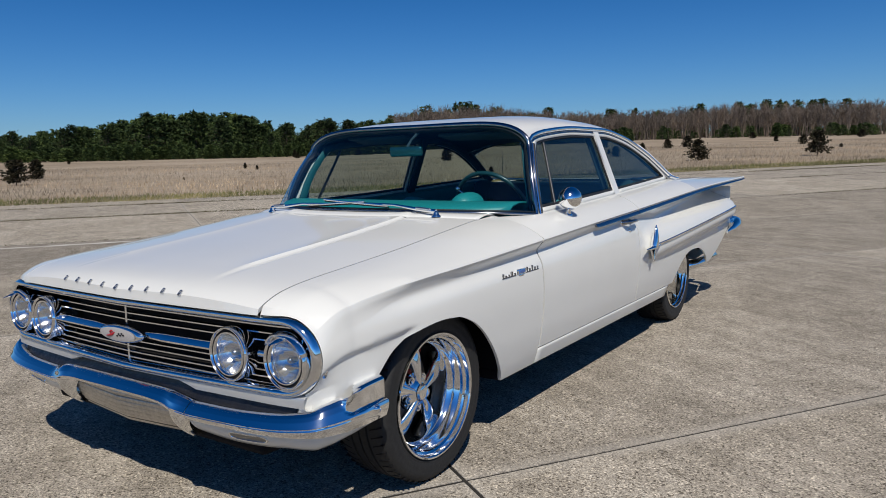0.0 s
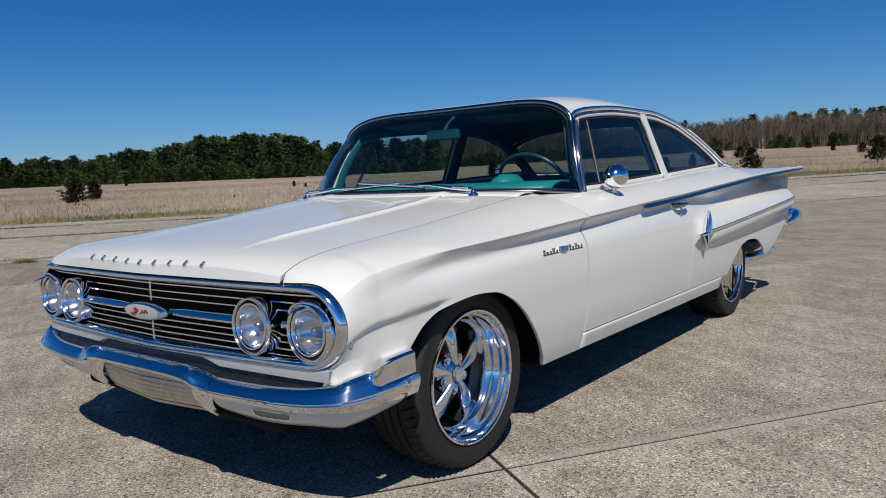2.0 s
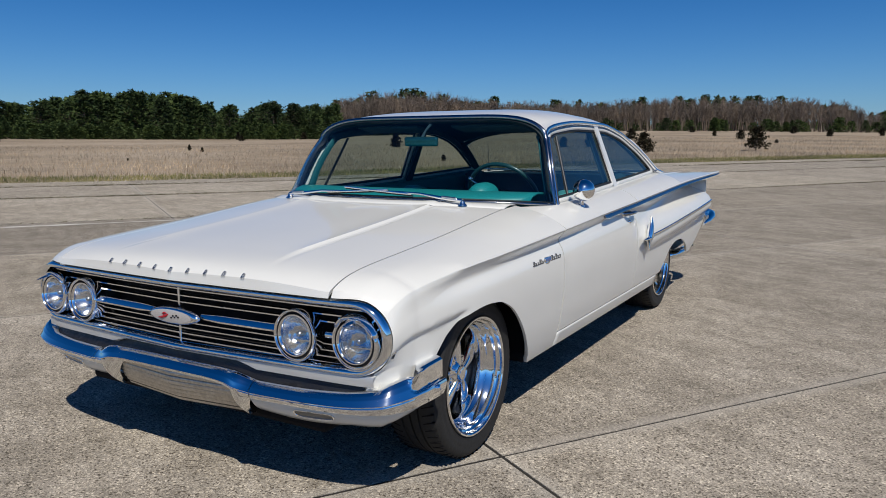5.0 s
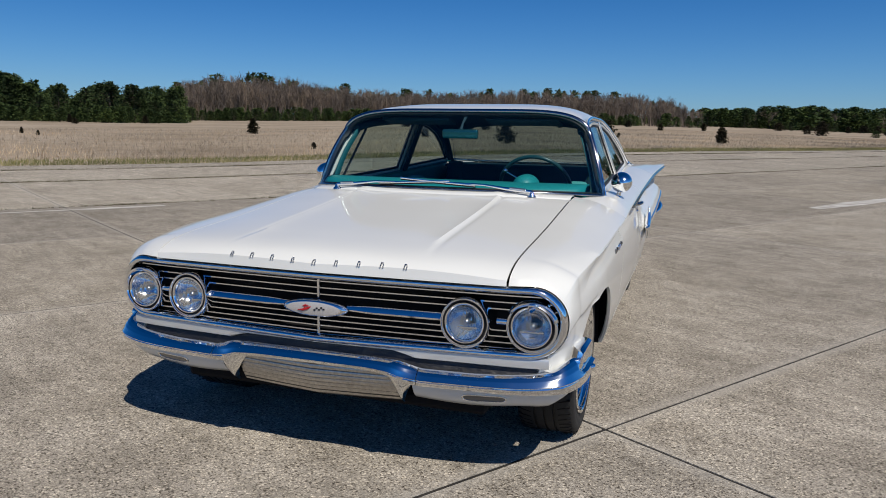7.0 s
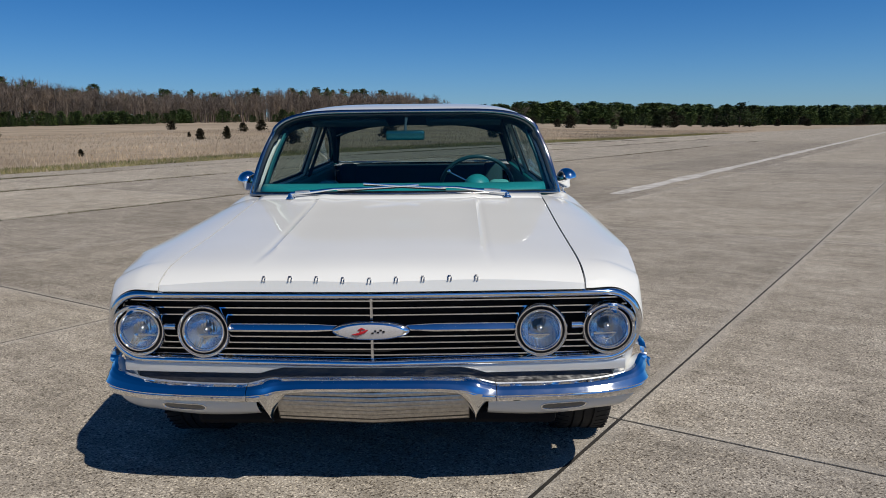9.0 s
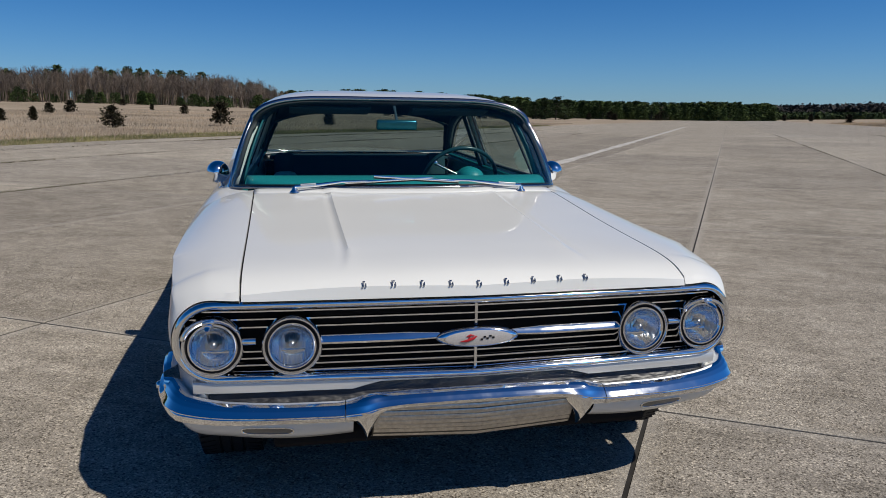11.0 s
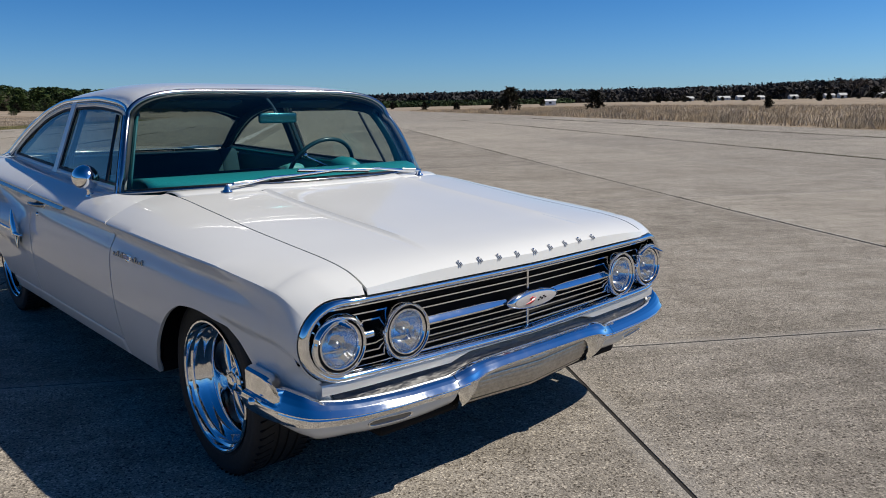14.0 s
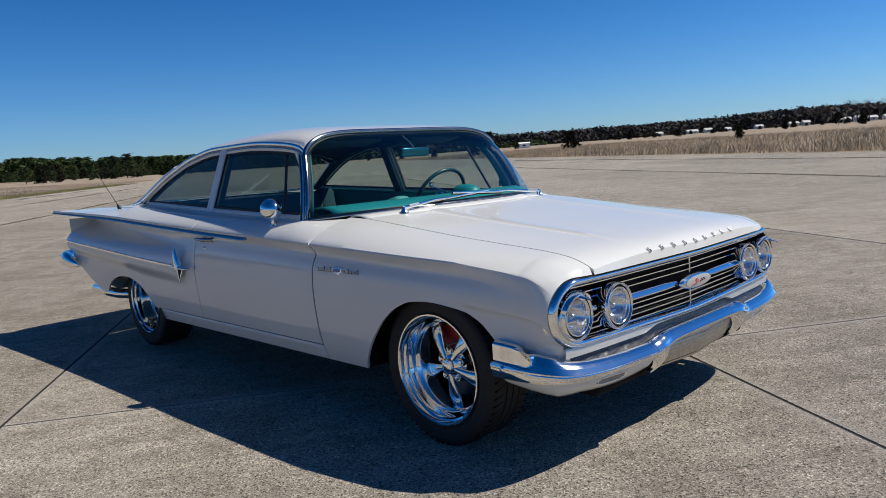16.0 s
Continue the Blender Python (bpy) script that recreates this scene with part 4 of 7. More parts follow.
outer = ring_loop(0.016, 0.012)
deep = ring_loop(-0.014, 0.09)
grille = part("grille_surround", grid([[tuple(p) for p in L] for L in (ring_loop(0.020, 0.035), outer, ring_loop(0.0145, -0.004), ring_loop(0.009, -0.012), ring_loop(0.002, -0.014), ring_loop(-0.005, -0.010), ring_loop(-0.010, 0.000), ring_loop(-0.012, 0.03))], closed_u=True, flip=True), CHROME, car, "chrome grille surround with round ends", smooth=50)
part("grille_cavity", grid([[tuple(p) for p in L] for L in (ring_loop(-0.012, 0.03), deep)], closed_u=True, flip=True), BLACK, grille, "black grille cavity", smooth=0)
back_ = [tuple(p) for p in deep]
part("grille_backing", (back_, [tuple(range(len(back_)))]), BLACK, grille, "black backing of the grille", smooth=0)
# white collar between fender and surround
part("nose_panel", grid([[tuple(p) for p in L] for L in (ring_loop(0.016, 0.020), ring_loop(0.012, 0.060), ring_loop(0.0, 0.10))], closed_u=True), WHITE, car, "white collar behind the grille surround", smooth=50)


def bar_pts(z, x0, x1, dy, n_=13):
    return [(x, ring_y(x) + dy, z) for x in np.linspace(x0, x1, n_)]


for z in (0.682, 0.658, 0.634, 0.560, 0.539, 0.518, 0.498):
    for sgn in (-1, 1):
        pts = bar_pts(z, sgn * 0.004, sgn * 0.86, 0.030)
        sec = ((0.001, -0.0034), (-0.002, -0.0028), (-0.0016, 0.0014), (0.0012, 0.0030), (0.0080, 0.0032), (0.009, -0.0030))
        v, f = grid([[(x, y + dy, z_ + dz) for dy, dz in sec] for x, y, z_ in pts], closed_u=True, flip=sgn < 0)
        part("grille_bar", (v, f + [tuple(range(6)), tuple(range(len(v) - 6, len(v)))]), ALLOY, grille, smooth=30)
for sgn in (-1, 1):
    pts = bar_pts(0.594, sgn * 0.115, sgn * 0.50, 0.012)
    # its broad face leans back to the sky
    sec = ((0.004, -0.0135), (-0.007, -0.0120), (-0.0085, -0.0060), (0.0010, 0.0105), (0.0050, 0.0130), (0.0220, 0.0130), (0.0220, -0.0135))
    v, f = grid([[(x, y + dy * min(1.0, 0.55 + 0.15 * i), z_ + dz * min(1.0, 0.65 + 0.12 * i)) for dy, dz in sec] for i, (x, y, z_) in enumerate(pts)], closed_u=True, flip=sgn < 0)
    part("centre_bar", (v, f + [tuple(range(7)), tuple(range(len(v) - 7, len(v)))]), CHROME, grille, "thick polished centre bar", smooth=30)
    part("centre_bar", tube(bar_pts(0.594, sgn * 0.66, sgn * 0.70, 0.02, 4), 0.012, 8), CHROME, grille, smooth=60)
part("grille_post", box(-0.0048, ring_y(0) + 0.018, 0.62, 0.0048, ring_y(0) + 0.045, 0.694, 0.002), CHROME, grille, "chrome centre post", smooth=0)
part("grille_post", box(-0.0048, ring_y(0) + 0.018, 0.487, 0.0048, ring_y(0) + 0.045, 0.562, 0.002), CHROME, grille, "chrome centre post", smooth=0)
# oval emblem
emb = part("emblem", moved(lathe([(0.0001, -0.016), (0.03, -0.0155), (0.05, -0.013), (0.058, -0.008), (0.060, 0.004)], 40, "y"), Matrix.Translation((0, ring_y(0) - 0.004, 0.590)) @ Matrix.Diagonal((2.15, 1, 0.52, 1))), CHROME, grille, "oval chrome emblem with a pale field", smooth=60)
EMB_WHITE = varied("emblem_enamel", (0.40, 0.38, 0.37), (0.52, 0.50, 0.48), 300, 0.3, 0.2)
part("emblem_field", moved(lathe([(0.0001, -0.0195), (0.032, -0.019), (0.048, -0.0165)], 40, "y"), Matrix.Translation((0, ring_y(0) - 0.004, 0.590)) @ Matrix.Diagonal((2.2, 1, 0.50, 1))), EMB_WHITE, emb, "pale enamel field", smooth=60)
ye = ring_y(0) - 0.0245
part("emblem_mark", join(tube([(-0.060, ye, 0.5815), (-0.040, ye - 0.001, 0.5835), (-0.020, ye - 0.001, 0.5905), (-0.008, ye, 0.5975)], [0.0012, 0.0042, 0.0046, 0.0014], 8, flat=(0.6, 1)), tube([(-0.040, ye, 0.5965), (-0.028, ye - 0.001, 0.6015), (-0.016, ye, 0.5990)], [0.0016, 0.0036, 0.0014], 8, flat=(0.6, 1)), tube([(-0.034, ye, 0.5860), (-0.030, ye - 0.001, 0.5990)], [0.003, 0.002], 8, flat=(0.6, 1))), RED, emb, "red enamel mark", smooth=50)
chk = [box(0.004 + 0.009 * i, ye - 0.001, 0.584 + 0.006 * ((i + j) % 2) + 0.003 * i * 0.4, 0.011 + 0.009 * i, ye + 0.004, 0.589 + 0.006 * ((i + j) % 2) + 0.003 * i * 0.4) for i in range(5) for j in range(1)]
part("emblem_check", join(*chk), BLACK, emb, "dark chequer mark", smooth=0)

# headlights
REFLECTOR = mat("lamp_reflector", (0.82, 0.82, 0.81), 0.15, 0.95)
_w = REFLECTOR.node_tree.nodes.new("ShaderNodeTexWave")
_w.inputs["Scale"].default_value, _w.inputs["Distortion"].default_value = 28.0, 0.6
_c = REFLECTOR.node_tree.nodes.new("ShaderNodeTexCoord")
REFLECTOR.node_tree.links.new(_c.outputs["Object"], _w.inputs["Vector"])
bump(REFLECTOR, _w.outputs["Color"], 0.06, 0.004)
LAMP_LENS = glass_mat("ribbed_lens", (0.92, 0.93, 0.94), 0.02, 0.05)
for sgn in (-1, 1):
    for x, dy in ((0.556, -0.014), (0.781, -0.008)):
        y = ring_y(x) + dy
        T = Matrix.Translation((sgn * x, y, 0.585)) @ Matrix.Rotation(radians(-2), 4, 'X') @ Matrix.Diagonal((0.94, 1.0, 0.94, 1.0))
        h_ = part("headlight", moved(lathe([(0.091, 0.10), (0.093, 0.03), (0.0935, 0.010), (0.0925, 0.001), (0.0895, -0.004), (0.0860, -0.004), (0.0830, 0.000), (0.0805, 0.006), (0.0780, 0.008), (0.0765, 0.003), (0.0740, -0.001), (0.0700, -0.001), (0.0665, 0.002), (0.0640, 0.008), (0.063, 0.016)], 40, "y"), T), CHROME, car, "round chrome headlight", smooth=40)
        # black band over the dip in the chrome, in place of its dark reflection
        part("rim_dark_band", moved(lathe([(0.0768, 0.0050), (0.0842, 0.0004)], 40, "y"), T), BLACK, h_, "black band for the dark reflection between the rims", smooth=0)
        part("lens", moved(lathe([(0.0001, -0.010), (0.02, -0.0088), (0.04, -0.005), (0.056, 0.002), (0.0685, 0.010)], 36, "y"), T @ Matrix.Diagonal((0.925, 1, 0.925, 1))), LAMP_LENS, h_, "clear ribbed lens", smooth=60)
        part("reflector", moved(lathe([(0.068, 0.012), (0.060, 0.029), (0.048, 0.044), (0.034, 0.055), (0.018, 0.062), (0.0001, 0.065)], 32, "y"), T @ Matrix.Diagonal((0.925, 1, 0.925, 1))), REFLECTOR, h_, "silvered reflector bowl", smooth=60)
        part("bulb", moved(lathe([(0.0001, 0.018), (0.008, 0.020), (0.012, 0.030), (0.010, 0.05)], 12, "y"), T), SATIN, h_, "bulb cap", smooth=60)
        if x > 0.7:
            # small peaked visor over the outer lamps
            rows = []
            for q in np.linspace(radians(25), radians(155), 15):
                c, s_ = math.cos(q), math.sin(q)
                k = math.sin((q - radians(25)) / radians(130) * math.pi)
                rows.append([(c * 0.0935, 0.03, s_ * 0.0935), (c * 0.0965, -0.002, s_ * 0.0965), (c * 0.0915, -0.006 - 0.014 * k, s_ * 0.0905), (c * 0.085, -0.004 - 0.012 * k, s_ * 0.083)])
            part("visor", moved(grid(rows), T @ Matrix.Rotation(radians(sgn * 8), 4, 'Y')), CHROME, h_, "peaked chrome headlight visor", smooth=50, solid=0.003)
            part("visor_fin", moved(tube([(0, 0.0, 0.084), (0, -0.026, 0.080), (0, -0.066, 0.068)], [0.010, 0.009, 0.002], 8, flat=(1.9, 0.55)), T @ Matrix.Rotation(radians(sgn * 6), 4, 'Y')), CHROME, h_, "pointed visor fin", smooth=60)

# brushed panel below the grille and gravel pan
PANEL = varied("brushed_panel", (0.56, 0.57, 0.57), (0.66, 0.66, 0.65), 40, 0.42, 0.65, stretch=(0.05, 1, 1))
rows = [[(x, ring_y(x) + dy, z - 0.012 * (1 - abs(x) / 0.8) ** 2 * dz) for x in np.linspace(-0.842, 0.842, 41)] for dy, z, dz in ((0.012, 0.480, 1), (0.000, 0.476, 1), (-0.003, 0.468, 1), (-0.001, 0.444, 0.6), (0.018, 0.436, 0.4))]
def panel_z(x, z):
    k = min(1.0, max(0.0, (abs(x) - 0.30) / 0.08))
    k = k * k * (3 - 2 * k)
    return z if z > 0.466 else 0.466 + (z - 0.466) * (0.15 + 0.85 * k)


rows = [[(x, y, panel_z(x, z)) for x, y, z in r] for r in rows]
part("lower_grille_panel", grid(rows), PANEL, car, "satin silver panel below the grille", smooth=50)
BZT = curve_of([(0, 0.451), (0.20, 0.450), (0.31, 0.447), (0.37, 0.436), (0.43, 0.426), (0.55, 0.426), (0.75, 0.434), (0.88, 0.450), (0.95, 0.470), (1.2, 0.500), (1.4, 0.502)])
BZB = curve_of([(0, 0.393), (0.20, 0.391), (0.30, 0.381), (0.35, 0.365), (0.42, 0.363), (0.55, 0.364), (0.75, 0.362), (0.9, 0.365), (1.0, 0.366), (1.2, 0.372), (1.4, 0.382)])
plan = [(0.0, -0.768), (0.20, -0.766), (0.40, -0.758), (0.60, -0.744), (0.75, -0.722), (0.85, -0.692), (0.908, -0.655), (0.941, -0.590), (0.956, -0.520), (0.962, -0.455), (0.964, -0.405)]


def smooth_path(pts, step):
    """Even steps along a Catmull-Rom curve."""
    p = [Vector((*q, 0)) for q in pts]
    out = []
    for i in range(len(p) - 1):
        a, b2, c, d = p[max(i - 1, 0)], p[i], p[i + 1], p[min(i + 2, len(p) - 1)]
        k = max(2, int((c - b2).length / step))
        for j in range(k):
            t = j / k
            out.append(0.5 * (2 * b2 + (c - a) * t + (2 * a - 5 * b2 + 4 * c - d) * t * t + (3 * b2 - a - 3 * c + d) * t ** 3))
    out.append(p[-1])
    return out


half = smooth_path(plan, 0.007)
length = [0.0]
for a, c in zip(half, half[1:]):
    length.append(length[-1] + (c - a).length)


def bumper_section(i):
    p = half[i]
    t = (half[min(i + 1, len(half) - 1)] - half[max(i - 1, 0)]).normalized()
    nrm = Vector((t.y, -t.x, 0))
    u = length[i]
    zt, zb = BZT(u), BZB(u)
    h_ = zt - zb
    # a broad face turned up to the sky, a crisp edge, and a narrow strip below it
    prof = [(-0.082, 0.55), (-0.074, 0.68), (-0.064, 0.78), (-0.054, 0.84), (-0.044, 0.87), (-0.034, 0.84), (-0.023, 0.74), (-0.013, 0.61), (-0.005, 0.47), (0.0, 0.385), (-0.001, 0.35), (-0.006, 0.32), (-0.004, 0.27), (-0.006, 0.14), (-0.012, 0.02), (-0.022, -0.02), (-0.045, -0.03)]
    side_k = max(0.0, min(1.0, (u - 0.99) / 0.11))
    side_k = side_k * side_k * (3 - 2 * side_k)
    # the wrapped end: a long hollow in the upper half over a swelling lobe
    flatp = [(-0.060, 0.97), (-0.047, 1.01), (-0.034, 1.02), (-0.024, 1.0), (-0.015, 0.95), (-0.010, 0.84), (-0.008, 0.71), (-0.005, 0.58), (-0.001, 0.47), (0.001, 0.375), (0.001, 0.34), (-0.001, 0.31), (-0.002, 0.26), (-0.005, 0.14), (-0.010, 0.02), (-0.020, -0.02), (-0.040, -0.03)]
    prof = [(a[0] + (c_[0] - a[0]) * side_k, a[1] + (c_[1] - a[1]) * side_k) for a, c_ in zip(prof, flatp)]
    # in the middle the lower strip gives way to the plate
    mid_k = max(0.0, min(1.0, (0.36 - u) / 0.08))
    prof = [(o, k if k > 0.4 else k + (0.12 - k * 0.3) * mid_k) for o, k in prof]
    # swell where the guards rise out of the bar
    swell = math.exp(-((u - 0.344) / 0.034) ** 2)
    dense = []
    for j, ((o0, k0), (o1, k1)) in enumerate(zip(prof, prof[1:])):
        m_ = 6 if 3 <= j <= 8 else 2
        dense += [(o0 + (o1 - o0) * t / m_, k0 + (k1 - k0) * t / m_) for t in range(m_)]
    dense.append(prof[-1])
    out = []
    for o, k in dense:
        d = 0.010 * swell * math.exp(-((k - 0.75) / 0.3) ** 2)
        # sunk pocket with a round front end on the wrapped side, over a swelling lobe
        du, dk = max(0.0, 1.045 - u), abs(k - 0.70) * h_
        rim_ = 0.031 - math.hypot(du, dk)
        q_ = min(1.0, max(0.0, (rim_ + 0.002) / 0.006))
        d += (-0.014 - o) * q_ * q_ * (3 - 2 * q_) * (1 if u > 0.95 else 0)
        d += 0.004 * side_k * math.exp(-((k - 0.27) / 0.15) ** 2)
        out.append(tuple(p + nrm * (o + d) + Vector((0, 0, zb + h_ * k + 0.010 * swell * max(0, k - 0.3)))))
    return out


def bumper_piece(u0, u1):
    return [bumper_section(i) for i in range(len(half)) if u0 - 1e-6 <= length[i] <= u1 + 1e-6]


cut = 0.410
mid_rows = bumper_piece(0, cut)
mid_rows = [[(-x, y, z) for x, y, z in r] for r in mid_rows[:0:-1]] + mid_rows
bumper = part("front_bumper", grid(mid_rows), CHROME, car, "chrome front bumper centre bar", smooth=32)
k_cut = max(i for i in range(len(half)) if length[i] <= cut)
endr = bumper_piece(length[k_cut], 9)
endr[0] = [tuple(Vector(p) + (Vector(q) - Vector(p)).normalized() * 0.0025) for p, q in zip(endr[0], endr[1])]
both("bumper_end", grid(endr), CHROME, "chrome wraparound bumper end", smooth=32)
BOLT = Vector(bumper_section(min(range(len(half)), key=lambda i: abs(length[i] - 1.13)))[44])
for sgn in (-1, 1):
    # downward guard: a blade that grows out of the bar and sweeps back to a point
    rows = []
    for t in np.linspace(0, 1, 12):
        w_ = 0.062 * (1 - t) ** 1.7 + 0.010 * (1 - t) + 0.0015
        x = 0.344 - 0.004 * t
        y = -0.760 + 0.008 * t + 0.075 * t ** 2.2
        z = 0.391 - 0.118 * t
        dp = 0.012 + 0.030 * (1 - t)
        rows.append([(sgn * (x - w_), y + dp * 1.2, z + 0.004), (sgn * (x - w_ * 0.55), y + dp * 0.35, z + 0.002), (sgn * (x - w_ * 0.15), y, z), (sgn * (x + w_ * 0.15), y, z), (sgn * (x + w_ * 0.55), y + dp * 0.35, z + 0.002), (sgn * (x + w_), y + dp * 1.2, z + 0.004), (sgn * x, y + dp * 1.6, z + 0.004)])
    part("bumper_guard", grid(rows, closed_u=True, flip=sgn < 0), CHROME, bumper, "chrome bumper guard sweeping down to a point", smooth=50)
    part("bumper_bolt", moved(lathe([(0.0001, -0.012), (0.010, -0.010), (0.014, -0.002), (0.014, 0.006)], 14, "x"), Matrix.Translation((sgn * (BOLT.x - 0.003), BOLT.y, BOLT.z)) @ Matrix.Rotation(0 if sgn < 0 else math.pi, 4, 'Z')), CHROME, bumper, "round bumper bolt", smooth=60)
# pan between bumper and nose; its near-black colour stands in for dark reflections
PAN = mat("dark_reflection_pan", (0.008, 0.008, 0.009), 0.45, 0.0, 0.30)
bump(PAN, noise_tex(PAN, 34, 2, 0.5, stretch=(0.45, 1, 1)).outputs[0], 0.9, 0.012)
rows = []
for x in np.linspace(-0.80, 0.80, 51):
    u = abs(x)
    yb = -0.725 + 0.06 * (u / 0.93) ** 4
    yr = ring_y(min(u, 0.86))
    rows.append([(x, yr + 0.024, 0.470), (x, yr + 0.020, 0.436), (x, yr + 0.006, 0.412), (x, yb + 0.03, 0.396), (x, yb, 0.390)])
part("gravel_pan", grid(rows), PAN, car, "pan above the bumper, blackened for dark reflections", smooth=50)
# lower valances with lamps
SIGNAL = mat("clear_signal_lens", (0.11, 0.105, 0.095), 0.2, 0.0, 0.5)
for sgn in (-1, 1):
    def val_pt(u, v, lift=0.0):
        """Place on the valance: u along the bumper, v from its top (0) to its lower edge (1)."""
        i = min(max(int(np.searchsorted(length, u)), 1), len(half) - 1)
        t = (u - length[i - 1]) / (length[i] - length[i - 1])
        p = half[i - 1] + (half[i] - half[i - 1]) * t
        t_ = (half[min(i + 1, len(half) - 1)] - half[max(i - 2, 0)]).normalized()
        nr = Vector((t_.y, -t_.x, 0))
        zb = 0.300 - 0.010 * math.sin(min(1, (u - 0.37) / 0.4) * math.pi) + 0.055 * max(0, (u - 0.85) / 0.5) ** 1.5
        o = -0.030 - 0.012 * v - 0.045 * v ** 3
        q = p + nr * (o + lift * 0.9)
        return (sgn * q.x, q.y, 0.395 + (zb - 0.395) * v - lift * 0.3)

    us = list(np.linspace(0.385, length[-1] - 0.02, 52))
    rows = [[val_pt(u, v) for v in np.linspace(0, 1, 9)] + [tuple(Vector(val_pt(u, 1.0)) + Vector((-sgn * 0.02 * (u > 0.95), 0.045, 0.004)))] for u in us]
    val = part("lower_valance", grid(rows, flip=sgn > 0), WHITE, car, "white lower valance", smooth=50)

    def stadium(du, dv, lift):
        return [val_pt(0.640 + 0.66 * du * (1 if math.cos(q) > 0 else -1) * abs(math.cos(q)) ** 0.35, 0.62 + 0.75 * dv * (1 if math.sin(q) > 0 else -1) * abs(math.sin(q)) ** 0.8, lift) for q in np.linspace(0, 2 * math.pi, 41)[:-1]]
    lamp = part("turn_signal", grid([stadium(0.122, 0.19, -0.001), stadium(0.120, 0.178, 0.004), stadium(0.114, 0.15, 0.004), stadium(0.111, 0.14, 0.001)], closed_u=True, flip=sgn < 0), CHROME, val, "slim-rimmed turn signal set into the valance", smooth=40)
    o_ = stadium(0.112, 0.143, 0.002)
    part("signal_lens", (o_, [tuple(range(len(o_)))]), SIGNAL, lamp, "clear signal lens", smooth=0)
plate_rows = [[(x, y + 0.004 * (x / 0.33) ** 2 + 0.026 * abs(x) / 0.33, z - (0.006 * (1 - abs(x) / 0.33) if z < 0.29 else 0.0)) for x in np.linspace(-0.322, 0.322, 21)] for y, z in ((-0.728, 0.401), (-0.728, 0.357), (-0.710, 0.314), (-0.688, 0.279), (-0.660, 0.265))]
PLATE = varied("ribbed_bright_plate", (0.46, 0.435, 0.40), (0.66, 0.63, 0.58), 70, 0.28, 0.9, bump_s=0.12)
PLATE_DARK = varied("dull_plate", (0.05, 0.047, 0.042), (0.10, 0.092, 0.08), 60, 0.5, 0.4)
plate = part("centre_plate", grid(plate_rows), PLATE_DARK, car, "bright ribbed plate below the bumper", smooth=50, solid=0.003)
for k in range(-1, 6):
    # broad flat strips with narrow dark grooves between them
    t = (k + 0.5) / 6.1
    z = 0.375 - 0.102 * t
    y = -0.736 + 0.052 * max(0.0, t) ** 1.6
    lean = 0.0045 * t
    sec = ((0.004, -0.0078), (-0.001 + lean, -0.0074), (-0.0024 + lean * 0.5, -0.0050), (-0.0024 - lean * 0.5, 0.0050), (-0.001 - lean, 0.0074), (0.004, 0.0078))
    v, f = grid([[(x, y + 0.004 * (x / 0.33) ** 2 + 0.026 * abs(x) / 0.33 + dy, z - 0.006 * t * (1 - abs(x) / 0.33) + dz) for dy, dz in sec] for x in np.linspace(-0.318, 0.318, 21)], closed_u=True)
    part("plate_rib", (v, f + [tuple(range(6)), tuple(range(len(v) - 6, len(v)))]), PLATE, plate, smooth=40)

# nine separate bright letters shown as plain bars
LETTER_CHROME = mat("letter_chrome", (0.50, 0.51, 0.53), 0.12, 1.0)
for i in range(9):
    x = -0.345 + 0.0863 * i
    y = front_y(x) + 0.003
    z = top_z(abs(x), y)
    w_, h_ = (0.0055, 0.0065, 0.006)[i % 3], 0.0185
    shape = [box(-w_, -0.002, -0.003, -w_ + 0.0030, h_, 0.0045, 0.001), box(w_ - 0.0030, -0.002, -0.003, w_, h_ * 0.6, 0.0045, 0.001), box(-w_ + 0.003, h_ - 0.0034, -0.003, w_ - 0.003, h_, 0.004, 0.001)]
    part("hood_letter", moved(join(*shape), Matrix.Translation((x, y - 0.006, z - 0.003)) @ Matrix.Rotation(radians(42), 4, 'X')), LETTER_CHROME, hood, "small chrome letter shown as bars", smooth=0)

# ---- side trim ----
def strip_along(path, height, out, name, label, y0, y1, h_fun=None, slope=0.0):
    rows = []
    for y in span(y0, y1, 0.03):
        x, z = path(y)
        h_ = h_fun(y) if h_fun else height
        if slope:
            # leaning strip that caps the edge of the fin
            sl = slope * h_
            rows.append([(x - sl, y, z + h_ / 2 - 0.001), (x - sl + 0.002, y, z + h_ / 2 + 0.003), (x - sl * 0.45, y, z + h_ * 0.18), (x + out * 0.9, y, z - h_ * 0.30), (x + out, y, z - h_ * 0.42), (x - 0.004, y, z - h_ / 2)])
            continue
        rows.append([(x - 0.004, y, z + h_ / 2), (x + out * 0.8, y, z + h_ / 2 - 0.002), (x + out, y, z + h_ * 0.3), (x + out, y, z - h_ * 0.3), (x + out * 0.8, y, z - h_ / 2 + 0.002), (x - 0.004, y, z - h_ / 2)])
    v, f = grid(rows, closed_u=True)
    f += [tuple(range(6))[::-1], tuple(range(len(v) - 6, len(v)))]
    both(name, (v, f), SHADED_CHROME if slope else CHROME, label, smooth=40)


